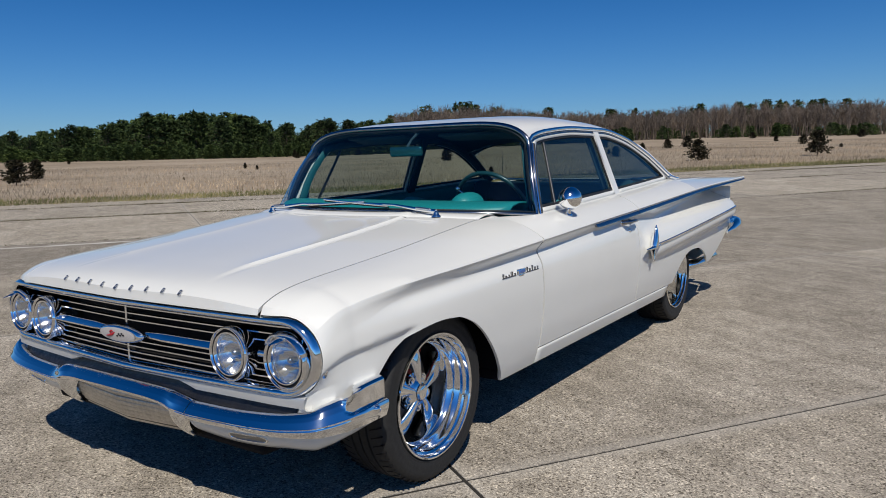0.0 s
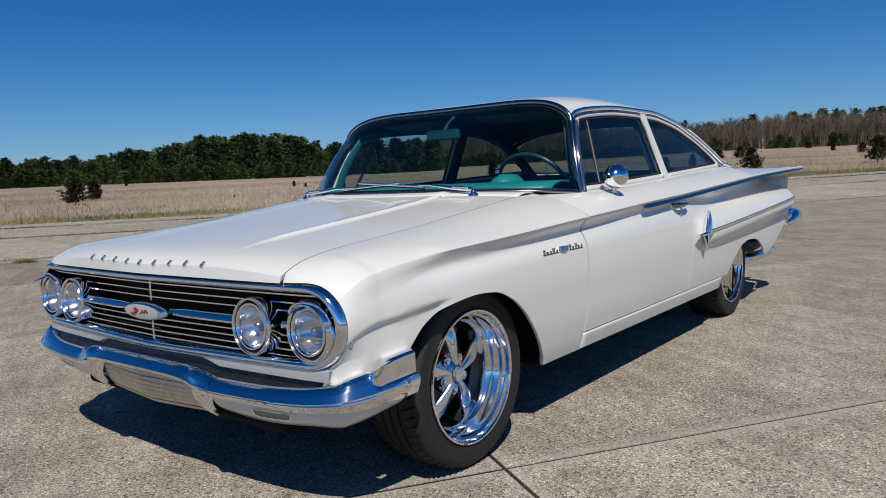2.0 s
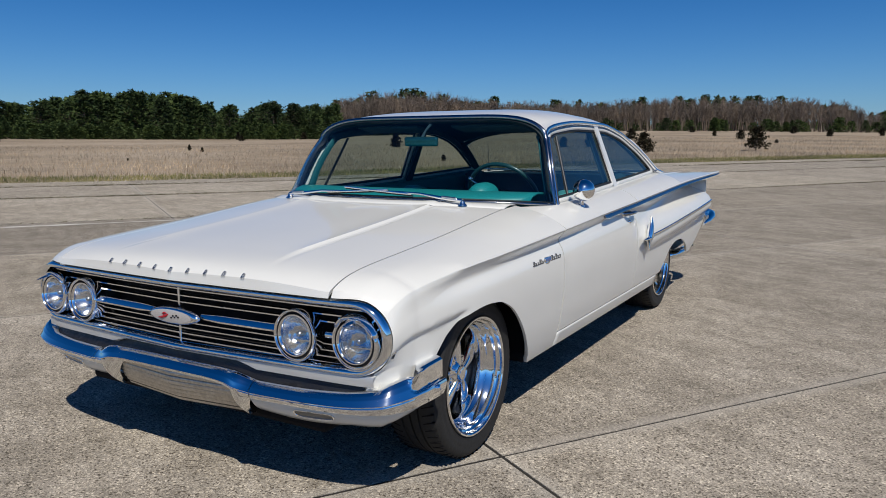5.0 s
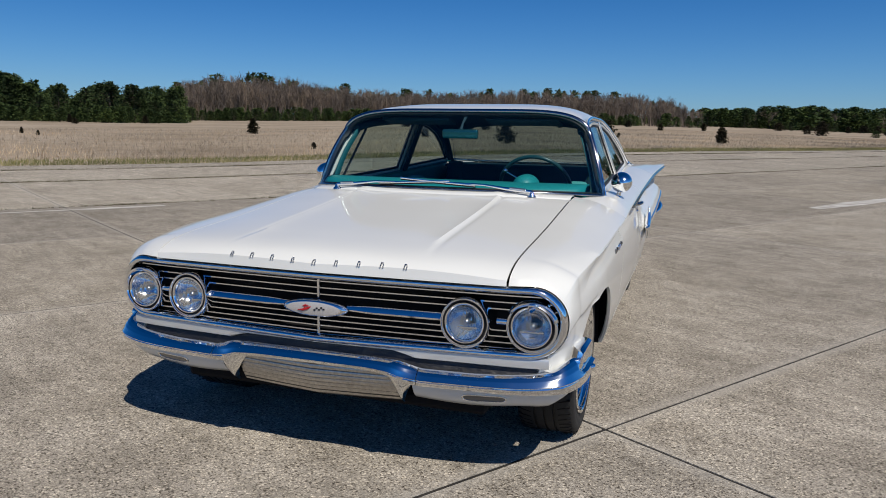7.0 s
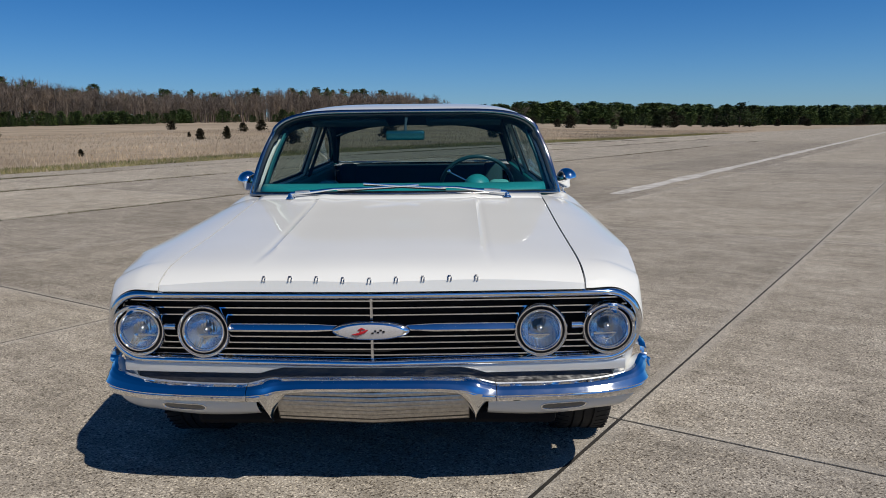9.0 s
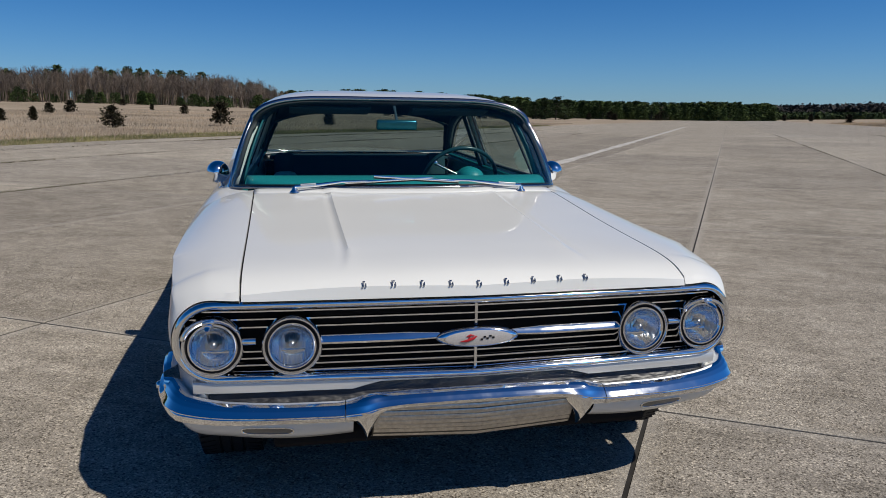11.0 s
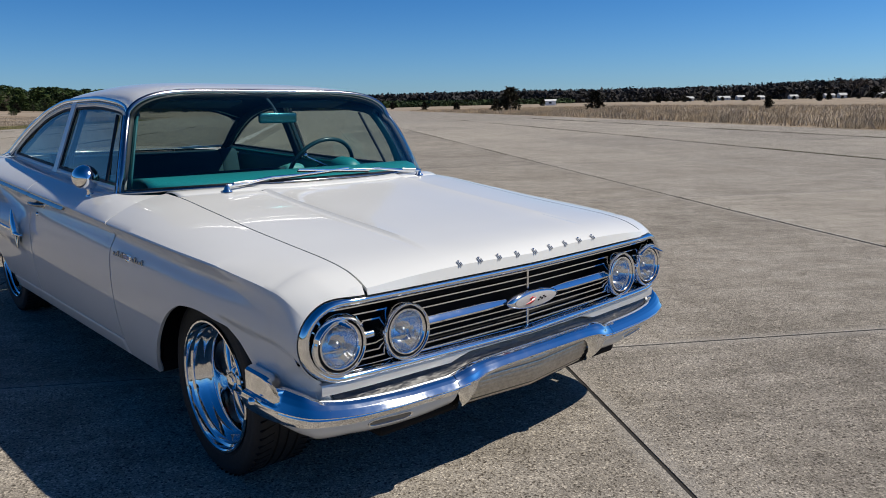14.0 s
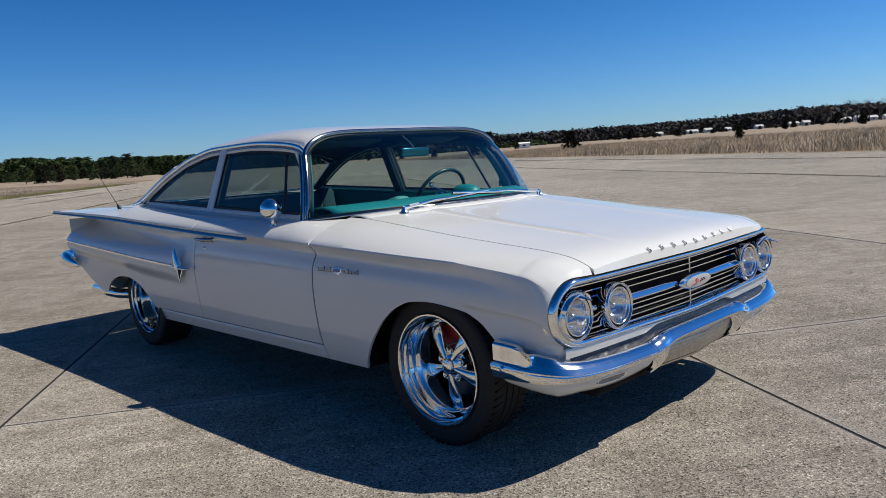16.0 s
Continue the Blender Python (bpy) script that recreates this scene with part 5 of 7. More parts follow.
fin_h = curve_of([(1.29, 0.030), (1.34, 0.044), (1.9, 0.042), (3.0, 0.034), (4.0, 0.022), (4.22, 0.010)])
fin_path = lambda y: (xe_f(y) - 0.003, ze_f(y) - 0.016)
strip_along(fin_path, 0.04, 0.008, "fin_trim", "chrome trim along the fin", 1.29, Y_DOOR1 - 0.003, fin_h, 0.62)
strip_along(fin_path, 0.04, 0.008, "fin_trim", "chrome trim along the fin", Y_DOOR1 + 0.003, 4.205, fin_h, 0.62)
strip_along(lambda y: (side_x(y, strip_z(y)), strip_z(y)), 0.018, 0.007, "side_spear", "chrome spear along the rear quarter", 2.07, 4.045)
for sgn in (-1, 1):
    fx = (lambda d: d) if sgn > 0 else mirror
    xs = side_x(2.03, 0.65)
    zs = np.linspace(0.762, 0.628, 12)
    leaf = tube([(xs + 0.020, 2.052 - 0.022 * ((0.762 - z) / 0.134) ** 1.5, z) for z in zs], [0.003 + 0.021 * math.sin(math.pi * min(1.0, (0.762 - z) / 0.134 * 0.62)) ** 0.9 for z in zs], 12, flat=(0.9, 0.9))
    leaf = moved(leaf, Matrix.Translation((0, 2.045, 0)) @ Matrix.Diagonal((1, 1.5, 1, 1)) @ Matrix.Translation((0, -2.045, 0)))
    nosec = tube([(xs + 0.016 + 0.006 * math.sin(math.pi * (y - 1.90) / 0.24), y, 0.634 + 0.03 * (y - 1.9)) for y in (1.900, 1.915, 1.945, 1.985, 2.03, 2.08, 2.14)], [0.0015, 0.006, 0.013, 0.018, 0.019, 0.014, 0.006], 12, flat=(1.0, 0.62))
    arrow = part("arrow_ornament", fx(join(leaf, nosec)), CHROME, car, "chrome arrow-shaped ornament", smooth=50)
    brk = join(tube([(xs + 0.014, 1.985, 0.628), (xs + 0.014, 2.012, 0.590), (xs + 0.012, 2.046, 0.553)], [0.006, 0.007, 0.003], 8), tube([(xs + 0.014, 2.058, 0.630), (xs + 0.013, 2.054, 0.590), (xs + 0.012, 2.046, 0.553)], [0.006, 0.0055, 0.003], 8))
    part("arrow_bracket", fx(brk), CHROME, arrow, "open V-shaped chrome foot", smooth=50)
    part("arrow_inset", fx(([(xs + 0.011, 1.99, 0.628), (xs + 0.011, 2.056, 0.628), (xs + 0.011, 2.046, 0.557)], [(0, 1, 2)])), BLACK, arrow, "black inset", smooth=0)
    # badge: a crest between two scripts, drawn as bars
    yb, zb = 0.505, 0.706
    xb = side_x(yb, zb)
    crest = join(box(xb - 0.003, yb - 0.036, zb - 0.010, xb + 0.008, yb + 0.036, zb + 0.012, 0.005), box(xb - 0.003, yb - 0.020, zb - 0.020, xb + 0.007, yb + 0.020, zb - 0.008, 0.005))
    bd = part("badge", fx(crest), CHROME, car, "small chrome fender badge", smooth=30)
    part("badge_field", fx(box(xb + 0.007, yb - 0.026, zb - 0.006, xb + 0.010, yb + 0.026, zb + 0.008, 0.002)), mat("badge_blue", (0.05, 0.12, 0.35), 0.3, 0, 0.5), bd, "blue enamel field", smooth=0)
    for side_ in (-1, 1):
        bits = []
        for i in range(5):
            yy = yb + side_ * (0.052 + 0.0235 * i)
            tall = 0.021 if i in ((4, 1) if side_ < 0 else (0, 2)) else 0.012
            zz_ = zb - 0.006 + 0.022 * (yy - yb) * 0.8
            bits.append(box(xb - 0.002, yy - 0.0034 - 0.003 * (i % 2), zz_ - 0.004, xb + 0.006, yy + 0.0034, zz_ - 0.004 + tall, 0.0015))
        yy0, yy1 = sorted((yb + side_ * 0.042, yb + side_ * 0.155))
        bits.append(box(xb - 0.002, yy0, zb - 0.012, xb + 0.005, yy1, zb - 0.008, 0.001))
        part("badge_script", fx(join(*bits)), SHADED_CHROME, bd, "chrome script shown as bars", smooth=0)
    # door handle and lock
    d_ = doors[0 if sgn > 0 else 1]
    xh, zh, yh = side_x(1.76, 0.806) + 0.001, 0.806, 1.765
    hd = part("door_handle", fx(tube([(xh + 0.004, yh - 0.075, zh), (xh + 0.030, yh - 0.060, zh + 0.002), (xh + 0.040, yh - 0.01, zh + 0.003), (xh + 0.036, yh + 0.05, zh + 0.002), (xh + 0.028, yh + 0.095, zh)], [0.015, 0.013, 0.0125, 0.013, 0.008], 10, flat=(1, 0.8))), SHADED_CHROME, d_, "chrome pull handle", smooth=60)
    part("handle_base", fx(moved(lathe([(0.0001, 0.012), (0.014, 0.010), (0.019, 0.002), (0.019, -0.004)], 16, "x"), Matrix.Translation((xh, yh - 0.068, zh)))), CHROME, hd, "", smooth=60)
    part("handle_button", fx(moved(lathe([(0.0001, 0.030), (0.009, 0.028), (0.011, 0.018), (0.016, 0.002), (0.016, -0.004)], 16, "x"), Matrix.Translation((xh, yh + 0.035, zh - 0.004)))), SHADED_CHROME, hd, "round push button", smooth=60)
    part("door_lock", fx(moved(lathe([(0.0001, 0.006), (0.008, 0.005), (0.011, 0.001), (0.011, -0.003)], 16, "x"), Matrix.Translation((side_x(1.775, 0.755) + 0.001, 1.775, 0.755)))), CHROME, d_, "round key lock", smooth=60)
    # round door mirror
    mm = part("door_mirror", fx(join(moved(lathe([(0.0001, -0.062), (0.022, -0.056), (0.040, -0.040), (0.051, -0.018), (0.0555, 0.004), (0.056, 0.014), (0.052, 0.018)], 28, "y"), Matrix.Translation((0.893, 1.095, 0.972)) @ Matrix.Rotation(radians(12), 4, 'Z')))), CHROME, d_, "round chrome door mirror", smooth=60)
    part("mirror_stem", fx(tube([(0.876, 1.115, 0.898), (0.880, 1.108, 0.925), (0.888, 1.100, 0.950)], [0.014, 0.009, 0.011], 10)), CHROME, mm, "chrome mirror stem", smooth=60)
    part("mirror_foot", fx(moved(lathe([(0.0001, 0.010), (0.016, 0.009), (0.026, 0.003), (0.028, -0.008)], 20, "z"), Matrix.Translation((0.872, 1.118, 0.892)) @ Matrix.Rotation(radians(18), 4, 'Y') @ Matrix.Diagonal((0.8, 1.5, 1, 1)))), CHROME, mm, "chrome mirror foot", smooth=60)
    part("mirror_glass", fx(moved(lathe([(0.0001, 0.015), (0.051, 0.015)], 28, "y"), Matrix.Translation((0.893, 1.095, 0.972)) @ Matrix.Rotation(radians(12), 4, 'Z'))), mat("mirror_silver", (0.9, 0.9, 0.9), 0.01, 1.0), mm, "mirror glass", smooth=0)
    # rear: bumper end and exhaust
    pts = [(0.955, 3.86, 0.548), (0.972, 3.94, 0.562), (0.975, 4.04, 0.578), (0.962, 4.14, 0.586), (0.925, 4.22, 0.588), (0.86, 4.27, 0.585), (0.70, 4.30, 0.575), (0.0, 4.33, 0.56)]
    part("rear_bumper", fx(tube(pts, [0.012, 0.036, 0.055, 0.058, 0.058, 0.056, 0.05, 0.05], 14, flat=(0.7, 1))), CHROME, car, "chrome rear bumper end", smooth=60)
    part("exhaust_pipe", fx(tube([(0.76, 3.30, 0.335), (0.82, 3.48, 0.336), (0.835, 3.62, 0.340), (0.840, 3.90, 0.346)], 0.034, 16, cap=False)), CHROME, car, "polished exhaust tail pipe", smooth=60, solid=0.003)
    part("tail_lamp_ring", fx(moved(lathe([(0.050, 0.012), (0.062, 0.0), (0.064, -0.02)], 24, "y"), Matrix.Translation((0.80, 4.085, 0.71)))), CHROME, car, "chrome tail lamp ring", smooth=60)
# aerial on the rear fender
AERIAL = mat("aerial_black", (0.02, 0.022, 0.025), 0.35, 0.3)
aer = part("aerial", join(tube([(-0.782, 3.372, 0.968), (-0.790, 3.385, 1.000)], [0.016, 0.008], 12), tube([(-0.790, 3.385, 1.000), (-0.862, 3.50, 1.225)], [0.0035, 0.0022], 8)), AERIAL, car, "thin dark aerial on the rear fender", smooth=60)

# ---- wipers ----
for base, tip, end in (((0.521, 0.512, 0.940), (0.03, 0.560, 0.972), 0.36), ((-0.521, 0.512, 0.940), (-0.10, 0.548, 0.966), 0.30)):
    B_ = Vector(base)
    T_ = Vector(tip)
    piv = part("wiper", moved(lathe([(0.0001, 0.016), (0.008, 0.014), (0.012, 0.006), (0.014, -0.002), (0.020, -0.006), (0.022, -0.012)], 18, "z"), Matrix.Translation(B_ + Vector((0, 0, -0.008)))), CHROME, car, "chrome windshield wiper", smooth=60)
    mid_ = B_ + (T_ - B_) * 0.5 + Vector((0, -0.010, 0.012))
    part("wiper_arm", tube([tuple(B_ + Vector((0, 0, 0.004))), tuple(B_ + (T_ - B_) * 0.25 + Vector((0, -0.008, 0.006))), tuple(mid_), tuple(T_)], [0.0095, 0.0080, 0.0060, 0.0045], 8), CHROME, piv, "chrome wiper arm", smooth=60)
    d_ = (T_ - B_).normalized()
    a, c = T_ - d_ * 0.20, T_ + d_ * 0.20
    part("wiper_blade", tube([(p.x, wind_y(p.x) + 0.012 - 0.006, p.z + 0.004) for p in (a, a + (c - a) * 0.33, a + (c - a) * 0.66, c)], 0.0052, 6), CHROME, piv, "bright wiper blade", smooth=60)
    part("wiper_rubber", tube([(p.x, wind_y(p.x) + 0.014, p.z - 0.004) for p in (a, a + (c - a) * 0.33, a + (c - a) * 0.66, c)], 0.004, 6), RUBBER_TRIM, piv, "black wiper rubber", smooth=60)
    part("wiper_spring", tube([tuple(B_ + (T_ - B_) * k + Vector((0, -0.012, 0.012))) for k in (0.06, 0.14, 0.22)], 0.0055, 8), SATIN, piv, "wiper arm spring", smooth=60)

# ---- wheels ----
def wheel(sgn, cx, y, dish, radius, name_label, turn):
    cx = sgn * cx
    T = Matrix.Translation((cx, y, radius)) @ (Matrix.Identity(4) if sgn > 0 else Matrix.Rotation(math.pi, 4, 'Z'))
    R = radius
    rim_prof = [(0.2275, 0.106), (0.2325, 0.1115), (0.2305, 0.1165), (0.2245, 0.1165), (0.2205, 0.112), (0.2190, 0.103), (0.2165, 0.096), (0.2090, 0.090), (0.2070, 0.080), (0.2045, 0.074), (0.1985, 0.070 + dish * 0.6), (0.1955, 0.062 + dish * 0.8), (0.1900, 0.050 + dish), (0.1850, 0.046 + dish), (0.1825, 0.040 + dish), (0.1815, 0.026 + dish), (0.180, dish - 0.02), (0.177, -0.10)]
    w = part("wheel", moved(lathe(rim_prof, 64, "x"), T), ALLOY, car, name_label, smooth=30)
    tp = [(0.217, -0.10), (0.25, -0.112), (R - 0.022, -0.111), (R - 0.007, -0.100), (R - 0.001, -0.085), (R, -0.060), (R, -0.043), (R - 0.007, -0.041), (R - 0.007, -0.034), (R, -0.032), (R, -0.004), (R - 0.007, -0.003), (R - 0.007, 0.004), (R, 0.005), (R, 0.032), (R - 0.007, 0.034), (R - 0.007, 0.041), (R, 0.043), (R, 0.060), (R - 0.001, 0.085), (R - 0.007, 0.100), (R - 0.016, 0.109), (R - 0.026, 0.1125), (R - 0.034, 0.1140), (R - 0.040, 0.1125), (R - 0.050, 0.1135), (0.252, 0.1135), (0.243, 0.1110), (0.240, 0.1120), (0.236, 0.1095), (0.2300, 0.105), (0.222, 0.098)]
    part("tyre", moved(lathe(tp, 72, "x"), T), RUBBER, w, "low-profile black tyre", smooth=30)
    # shoulder cuts of the tread
    cuts = []
    for i in range(60):
        q = 2 * math.pi * i / 60
        for s_ in (-1, 1):
            m_ = T @ Matrix.Rotation(q, 4, 'X') @ Matrix.Translation((s_ * 0.078, 0, R - 0.0025)) @ Matrix.Rotation(radians(18 * s_), 4, 'Z')
            cuts.append(moved(box(-0.026, -0.0018, -0.004, 0.026, 0.0018, 0.0032), m_))
    tagged(part("tread", join(*cuts), BLACK, w, "fine black tread", smooth=0), kind="stuff")
    for i in range(5):
        q = 2 * math.pi * i / 5 + turn
        rows = []
        for t in np.linspace(0, 1, 15):
            # slim at the hub, flaring out to a broad foot on the barrel
            r = 0.034 + t * 0.149
            wd = 0.0130 + 0.0215 * min(1.0, t / 0.70) ** 1.3 - 0.006 * max(0.0, (t - 0.75) / 0.25) ** 2
            xf = dish + 0.052 - 0.006 * t - 0.026 * t ** 2.4
            th = 0.016 + 0.004 * t
            rows.append([(xf - th + th * (abs(math.cos(a)) ** 0.8) * (1 if math.cos(a) > 0 else -1), wd * math.sin(a), r) for a in [2 * math.pi * k / 16 for k in range(16)]])
        part("spoke", moved(grid(rows, closed_u=True), T @ Matrix.Rotation(q, 4, 'X')), ALLOY, w, "polished flaring spoke", smooth=60)
        qn = q + math.pi / 5
        lug = part("lug_pocket", moved(lathe([(0.0125, 0.030), (0.0165, 0.031), (0.0185, 0.026), (0.0190, -0.010)], 18, "x"), T @ Matrix.Rotation(qn, 4, 'X') @ Matrix.Translation((dish + 0.006, 0, 0.058))), ALLOY, w, "polished round pocket", smooth=40)
        part("lug_nut", moved(lathe([(0.0001, 0.030), (0.006, 0.029), (0.0085, 0.024), (0.0090, 0.0), (0.012, -0.004)], 6, "x"), T @ Matrix.Rotation(qn, 4, 'X') @ Matrix.Translation((dish + 0.014, 0, 0.058))), CHROME, lug, smooth=20)
    part("hub", moved(lathe([(0.034, dish + 0.050), (0.045, dish + 0.046), (0.056, dish + 0.030), (0.074, dish + 0.020), (0.078, dish + 0.008), (0.078, dish - 0.03)], 40, "x"), T), ALLOY, w, "polished hub", smooth=40)
    part("centre_cap", moved(lathe([(0.0001, dish + 0.068), (0.016, dish + 0.067), (0.0265, dish + 0.063), (0.0300, dish + 0.056), (0.0305, dish + 0.050), (0.034, dish + 0.047), (0.035, dish + 0.036)], 36, "x"), T), CHROME, w, "chrome centre cap", smooth=40)
    part("brake_disc", moved(lathe([(0.06, -0.045), (0.145, -0.045), (0.150, -0.05), (0.150, -0.065), (0.06, -0.065)], 48, "x"), T), mat("brake_steel", (0.10, 0.10, 0.10), 0.4, 0.9), w, "dark brake disc", smooth=30)
    part("brake_caliper", moved(box(-0.075, -0.055, 0.085, -0.028, 0.055, 0.168, 0.012), T @ Matrix.Rotation(radians(-20 * sgn), 4, 'X')), CALIPER, w, "red brake caliper", smooth=30)
    part("rim_back", moved(lathe([(0.0001, -0.090), (0.178, -0.090)], 40, "x"), T), BLACK, w, "black inner rim", smooth=0)
    return w


CALIPER = mat("caliper_red", (0.30, 0.012, 0.012), 0.45)
for sgn in (-1, 1):
    wheel(sgn, 0.768, -0.022, -0.010, 0.316, "polished five-spoke front wheel", 0.0 if sgn > 0 else math.pi / 5)
    wheel(sgn, 0.712, 3.005, -0.050, 0.322, "polished deep-dish rear wheel", 0.5 if sgn > 0 else 0.2)

# ---- interior ----
rows = []
for s_ in np.linspace(0, 1, 18):
    row = []
    for q in np.linspace(-0.985, 0.985, 31):
        y0 = HEAD_Y(q) + 0.012
        x, y, z = roof_pt(q, y0 + (2.70 - y0) * s_)
        row.append((x, y, z - 0.028))
    rows.append(row)
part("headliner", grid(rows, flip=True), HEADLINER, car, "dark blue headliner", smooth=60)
part("dashboard", grid([[(x, y_ + (wind_y(x) - 0.515) * k, z_) for x in np.linspace(-0.74, 0.74, 41)] for y_, z_, k in ((0.552, 0.930, 1.0), (0.60, 0.956, 0.95), (0.76, 0.968, 0.5), (0.92, 0.964, 0.15), (0.965, 0.940, 0.05), (0.97, 0.80, 0), (0.94, 0.70, 0))]), TEAL, car, "turquoise padded dashboard", smooth=50, solid=0.01)
part("gauge_pod", moved(lathe([(0.0001, -0.11), (0.05, -0.10), (0.085, -0.07), (0.105, -0.02), (0.108, 0.06), (0.100, 0.09)], 32, "y"), Matrix.Translation((0.392, 0.955, 0.940)) @ Matrix.Diagonal((0.66, 0.8, 0.60, 1))), TEAL, car, "turquoise gauge pod", smooth=60)
for dx in (-0.17, 0.17):
    part("gauge_pod", moved(lathe([(0.0001, -0.08), (0.04, -0.07), (0.065, -0.04), (0.072, 0.0), (0.072, 0.06)], 28, "y"), Matrix.Translation((0.392 + dx, 0.94, 0.930)) @ Matrix.Diagonal((1.1, 0.9, 0.34, 1))), TEAL, car, "", smooth=60)
SW = Matrix.Translation((0.395, 1.215, 0.915)) @ Matrix.Rotation(radians(28), 4, 'X')
ring = [tuple(SW @ Vector((0.205 * math.cos(q), 0, 0.205 * math.sin(q)))) for q in np.linspace(0, 2 * math.pi, 49)[:-1]]
WHEEL_MAT = mat("steering_plastic", (0.01, 0.055, 0.065), 0.3, 0, 0.4)
stw = part("steering_wheel", tube(ring, 0.0115, 10, close=True), WHEEL_MAT, car, "thin dark teal steering wheel", smooth=60)
for q in (0, math.pi):
    part("wheel_spoke", tube([tuple(SW @ Vector((0.03 * math.cos(q), 0, -0.01))), tuple(SW @ Vector((0.12 * math.cos(q), -0.015, -0.02))), tuple(SW @ Vector((0.200 * math.cos(q), 0, -0.005)))], 0.010, 8, flat=(0.6, 1.4)), WHEEL_MAT, stw, "", smooth=60)
part("horn_hub", moved(lathe([(0.0001, 0.03), (0.03, 0.026), (0.045, 0.008), (0.045, -0.05)], 24, "y"), SW), CHROME, stw, "chrome hub", smooth=60)
part("steering_column", tube([tuple(SW @ Vector((0, 0.0, 0))), tuple(SW @ Vector((0, -0.36, 0)))], 0.026, 14), TEAL, car, "turquoise steering column", smooth=60)
part("shift_lever", join(tube([(0.36, 1.10, 0.95), (0.24, 1.12, 1.01)], 0.006, 8), moved(lathe([(0.0001, 0.016), (0.010, 0.012), (0.013, 0.0), (0.010, -0.012), (0.0001, -0.016)], 12, "z"), Matrix.Translation((0.238, 1.12, 1.014)))), CHROME, car, "column shift lever", smooth=60)


def bench(y, z_top, z_seat, w, label):
    st = part("bench_seat", box(-w, y - 0.50, z_seat - 0.20, w, y + 0.02, z_seat, 0.05, 3), TEAL_DARK, car, label, smooth=50)
    bk = moved(box(-w, -0.07, 0, w, 0.07, z_top - z_seat + 0.12, 0.055, 3), Matrix.Translation((0, y, z_seat - 0.12)) @ Matrix.Rotation(radians(-12), 4, 'X'))
    part("backrest", bk, TEAL_DARK, st, "dark turquoise cloth backrest", smooth=50)
    for sgn in (-1, 1):
        bo = moved(box(sgn * (w - 0.045) - 0.075, -0.084, 0.02, sgn * (w - 0.045) + 0.075, 0.084, z_top - z_seat + 0.135, 0.045, 3), Matrix.Translation((0, y, z_seat - 0.12)) @ Matrix.Rotation(radians(-12), 4, 'X'))
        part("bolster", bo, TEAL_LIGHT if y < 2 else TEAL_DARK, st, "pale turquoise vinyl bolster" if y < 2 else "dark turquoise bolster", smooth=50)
    return st


bench(1.72, 0.915, 0.56, 0.60, "front bench seat in turquoise and dark cloth")
bench(2.62, 0.992, 0.58, 0.60, "rear bench seat in turquoise and dark cloth")
part("parcel_shelf", box(-0.66, 2.70, 0.955, 0.66, 3.14, 0.975, 0.008), TEAL_DARK, car, "dark rear parcel shelf", smooth=30)
part("cabin_floor", box(-0.66, 0.60, 0.30, 0.66, 2.90, 0.32), CARPET, car, "dark carpeted floor", smooth=0)
for sgn in (-1, 1):
    fx = (lambda d: d) if sgn > 0 else mirror
    part("door_card", fx(grid([[(belt_x(y) - 0.045 - 0.02 * k, y, belt_z(y) - 0.004 - k * 0.55) for k in (0, 0.06, 0.4, 1)] for y in span(0.95, 2.9, 0.1)], flip=True)), TEAL, car, "turquoise inner door panel", smooth=40, solid=0.008)
    part("sill_cap", fx(grid([[(belt_x(y) - 0.060 + 0.05 * k, y, belt_z(y) + 0.006 - 0.004 * k) for k in (0, 0.5, 1)] for y in span(0.97, 2.95, 0.1)])), TEAL, car, "turquoise window sill", smooth=40, solid=0.01)
    part("inner_pillar", fx(grid([[tuple(ws_pt(1, t) + Vector((dx, dy, 0))) for dx, dy in ((-0.05, 0.03), (-0.055, 0.075), (-0.02, 0.085))] for t in np.linspace(0, 1, 6)])), TEAL_SHADED, car, "turquoise inner pillar trim, darkened for shade", smooth=40, solid=0.008)
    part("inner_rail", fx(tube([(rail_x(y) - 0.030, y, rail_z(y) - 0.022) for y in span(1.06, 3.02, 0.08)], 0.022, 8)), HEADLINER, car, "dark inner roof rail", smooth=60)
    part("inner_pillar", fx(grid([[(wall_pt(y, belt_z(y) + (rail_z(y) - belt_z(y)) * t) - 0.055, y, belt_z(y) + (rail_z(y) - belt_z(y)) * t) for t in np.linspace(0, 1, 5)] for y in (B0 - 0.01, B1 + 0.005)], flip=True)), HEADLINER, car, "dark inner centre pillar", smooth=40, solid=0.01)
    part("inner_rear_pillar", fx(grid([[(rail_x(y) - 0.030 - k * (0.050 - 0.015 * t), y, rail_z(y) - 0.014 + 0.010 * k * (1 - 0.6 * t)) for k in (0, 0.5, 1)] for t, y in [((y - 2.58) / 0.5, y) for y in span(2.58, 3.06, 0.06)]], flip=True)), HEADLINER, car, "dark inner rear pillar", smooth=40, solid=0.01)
    part("sun_visor", moved(box(sgn * 0.32 - 0.21, -0.008, -0.075, sgn * 0.32 + 0.21, 0.008, 0.075, 0.006), Matrix.Translation((0, 1.20, 1.288)) @ Matrix.Rotation(radians(80), 4, 'X')), HEADLINER, car, "dark sun visor", smooth=40)
MIRROR_BACK = mat("mirror_back", (0.03, 0.16, 0.19), 0.22, 0.75)
rvm = part("rear_view_mirror", moved(box(-0.105, -0.014, -0.026, 0.105, 0.014, 0.026, 0.012, 3), Matrix.Translation((0.005, 0.985, 1.216)) @ Matrix.Rotation(radians(6), 4, 'X')), MIRROR_BACK, car, "teal-grey rear-view mirror", smooth=50)
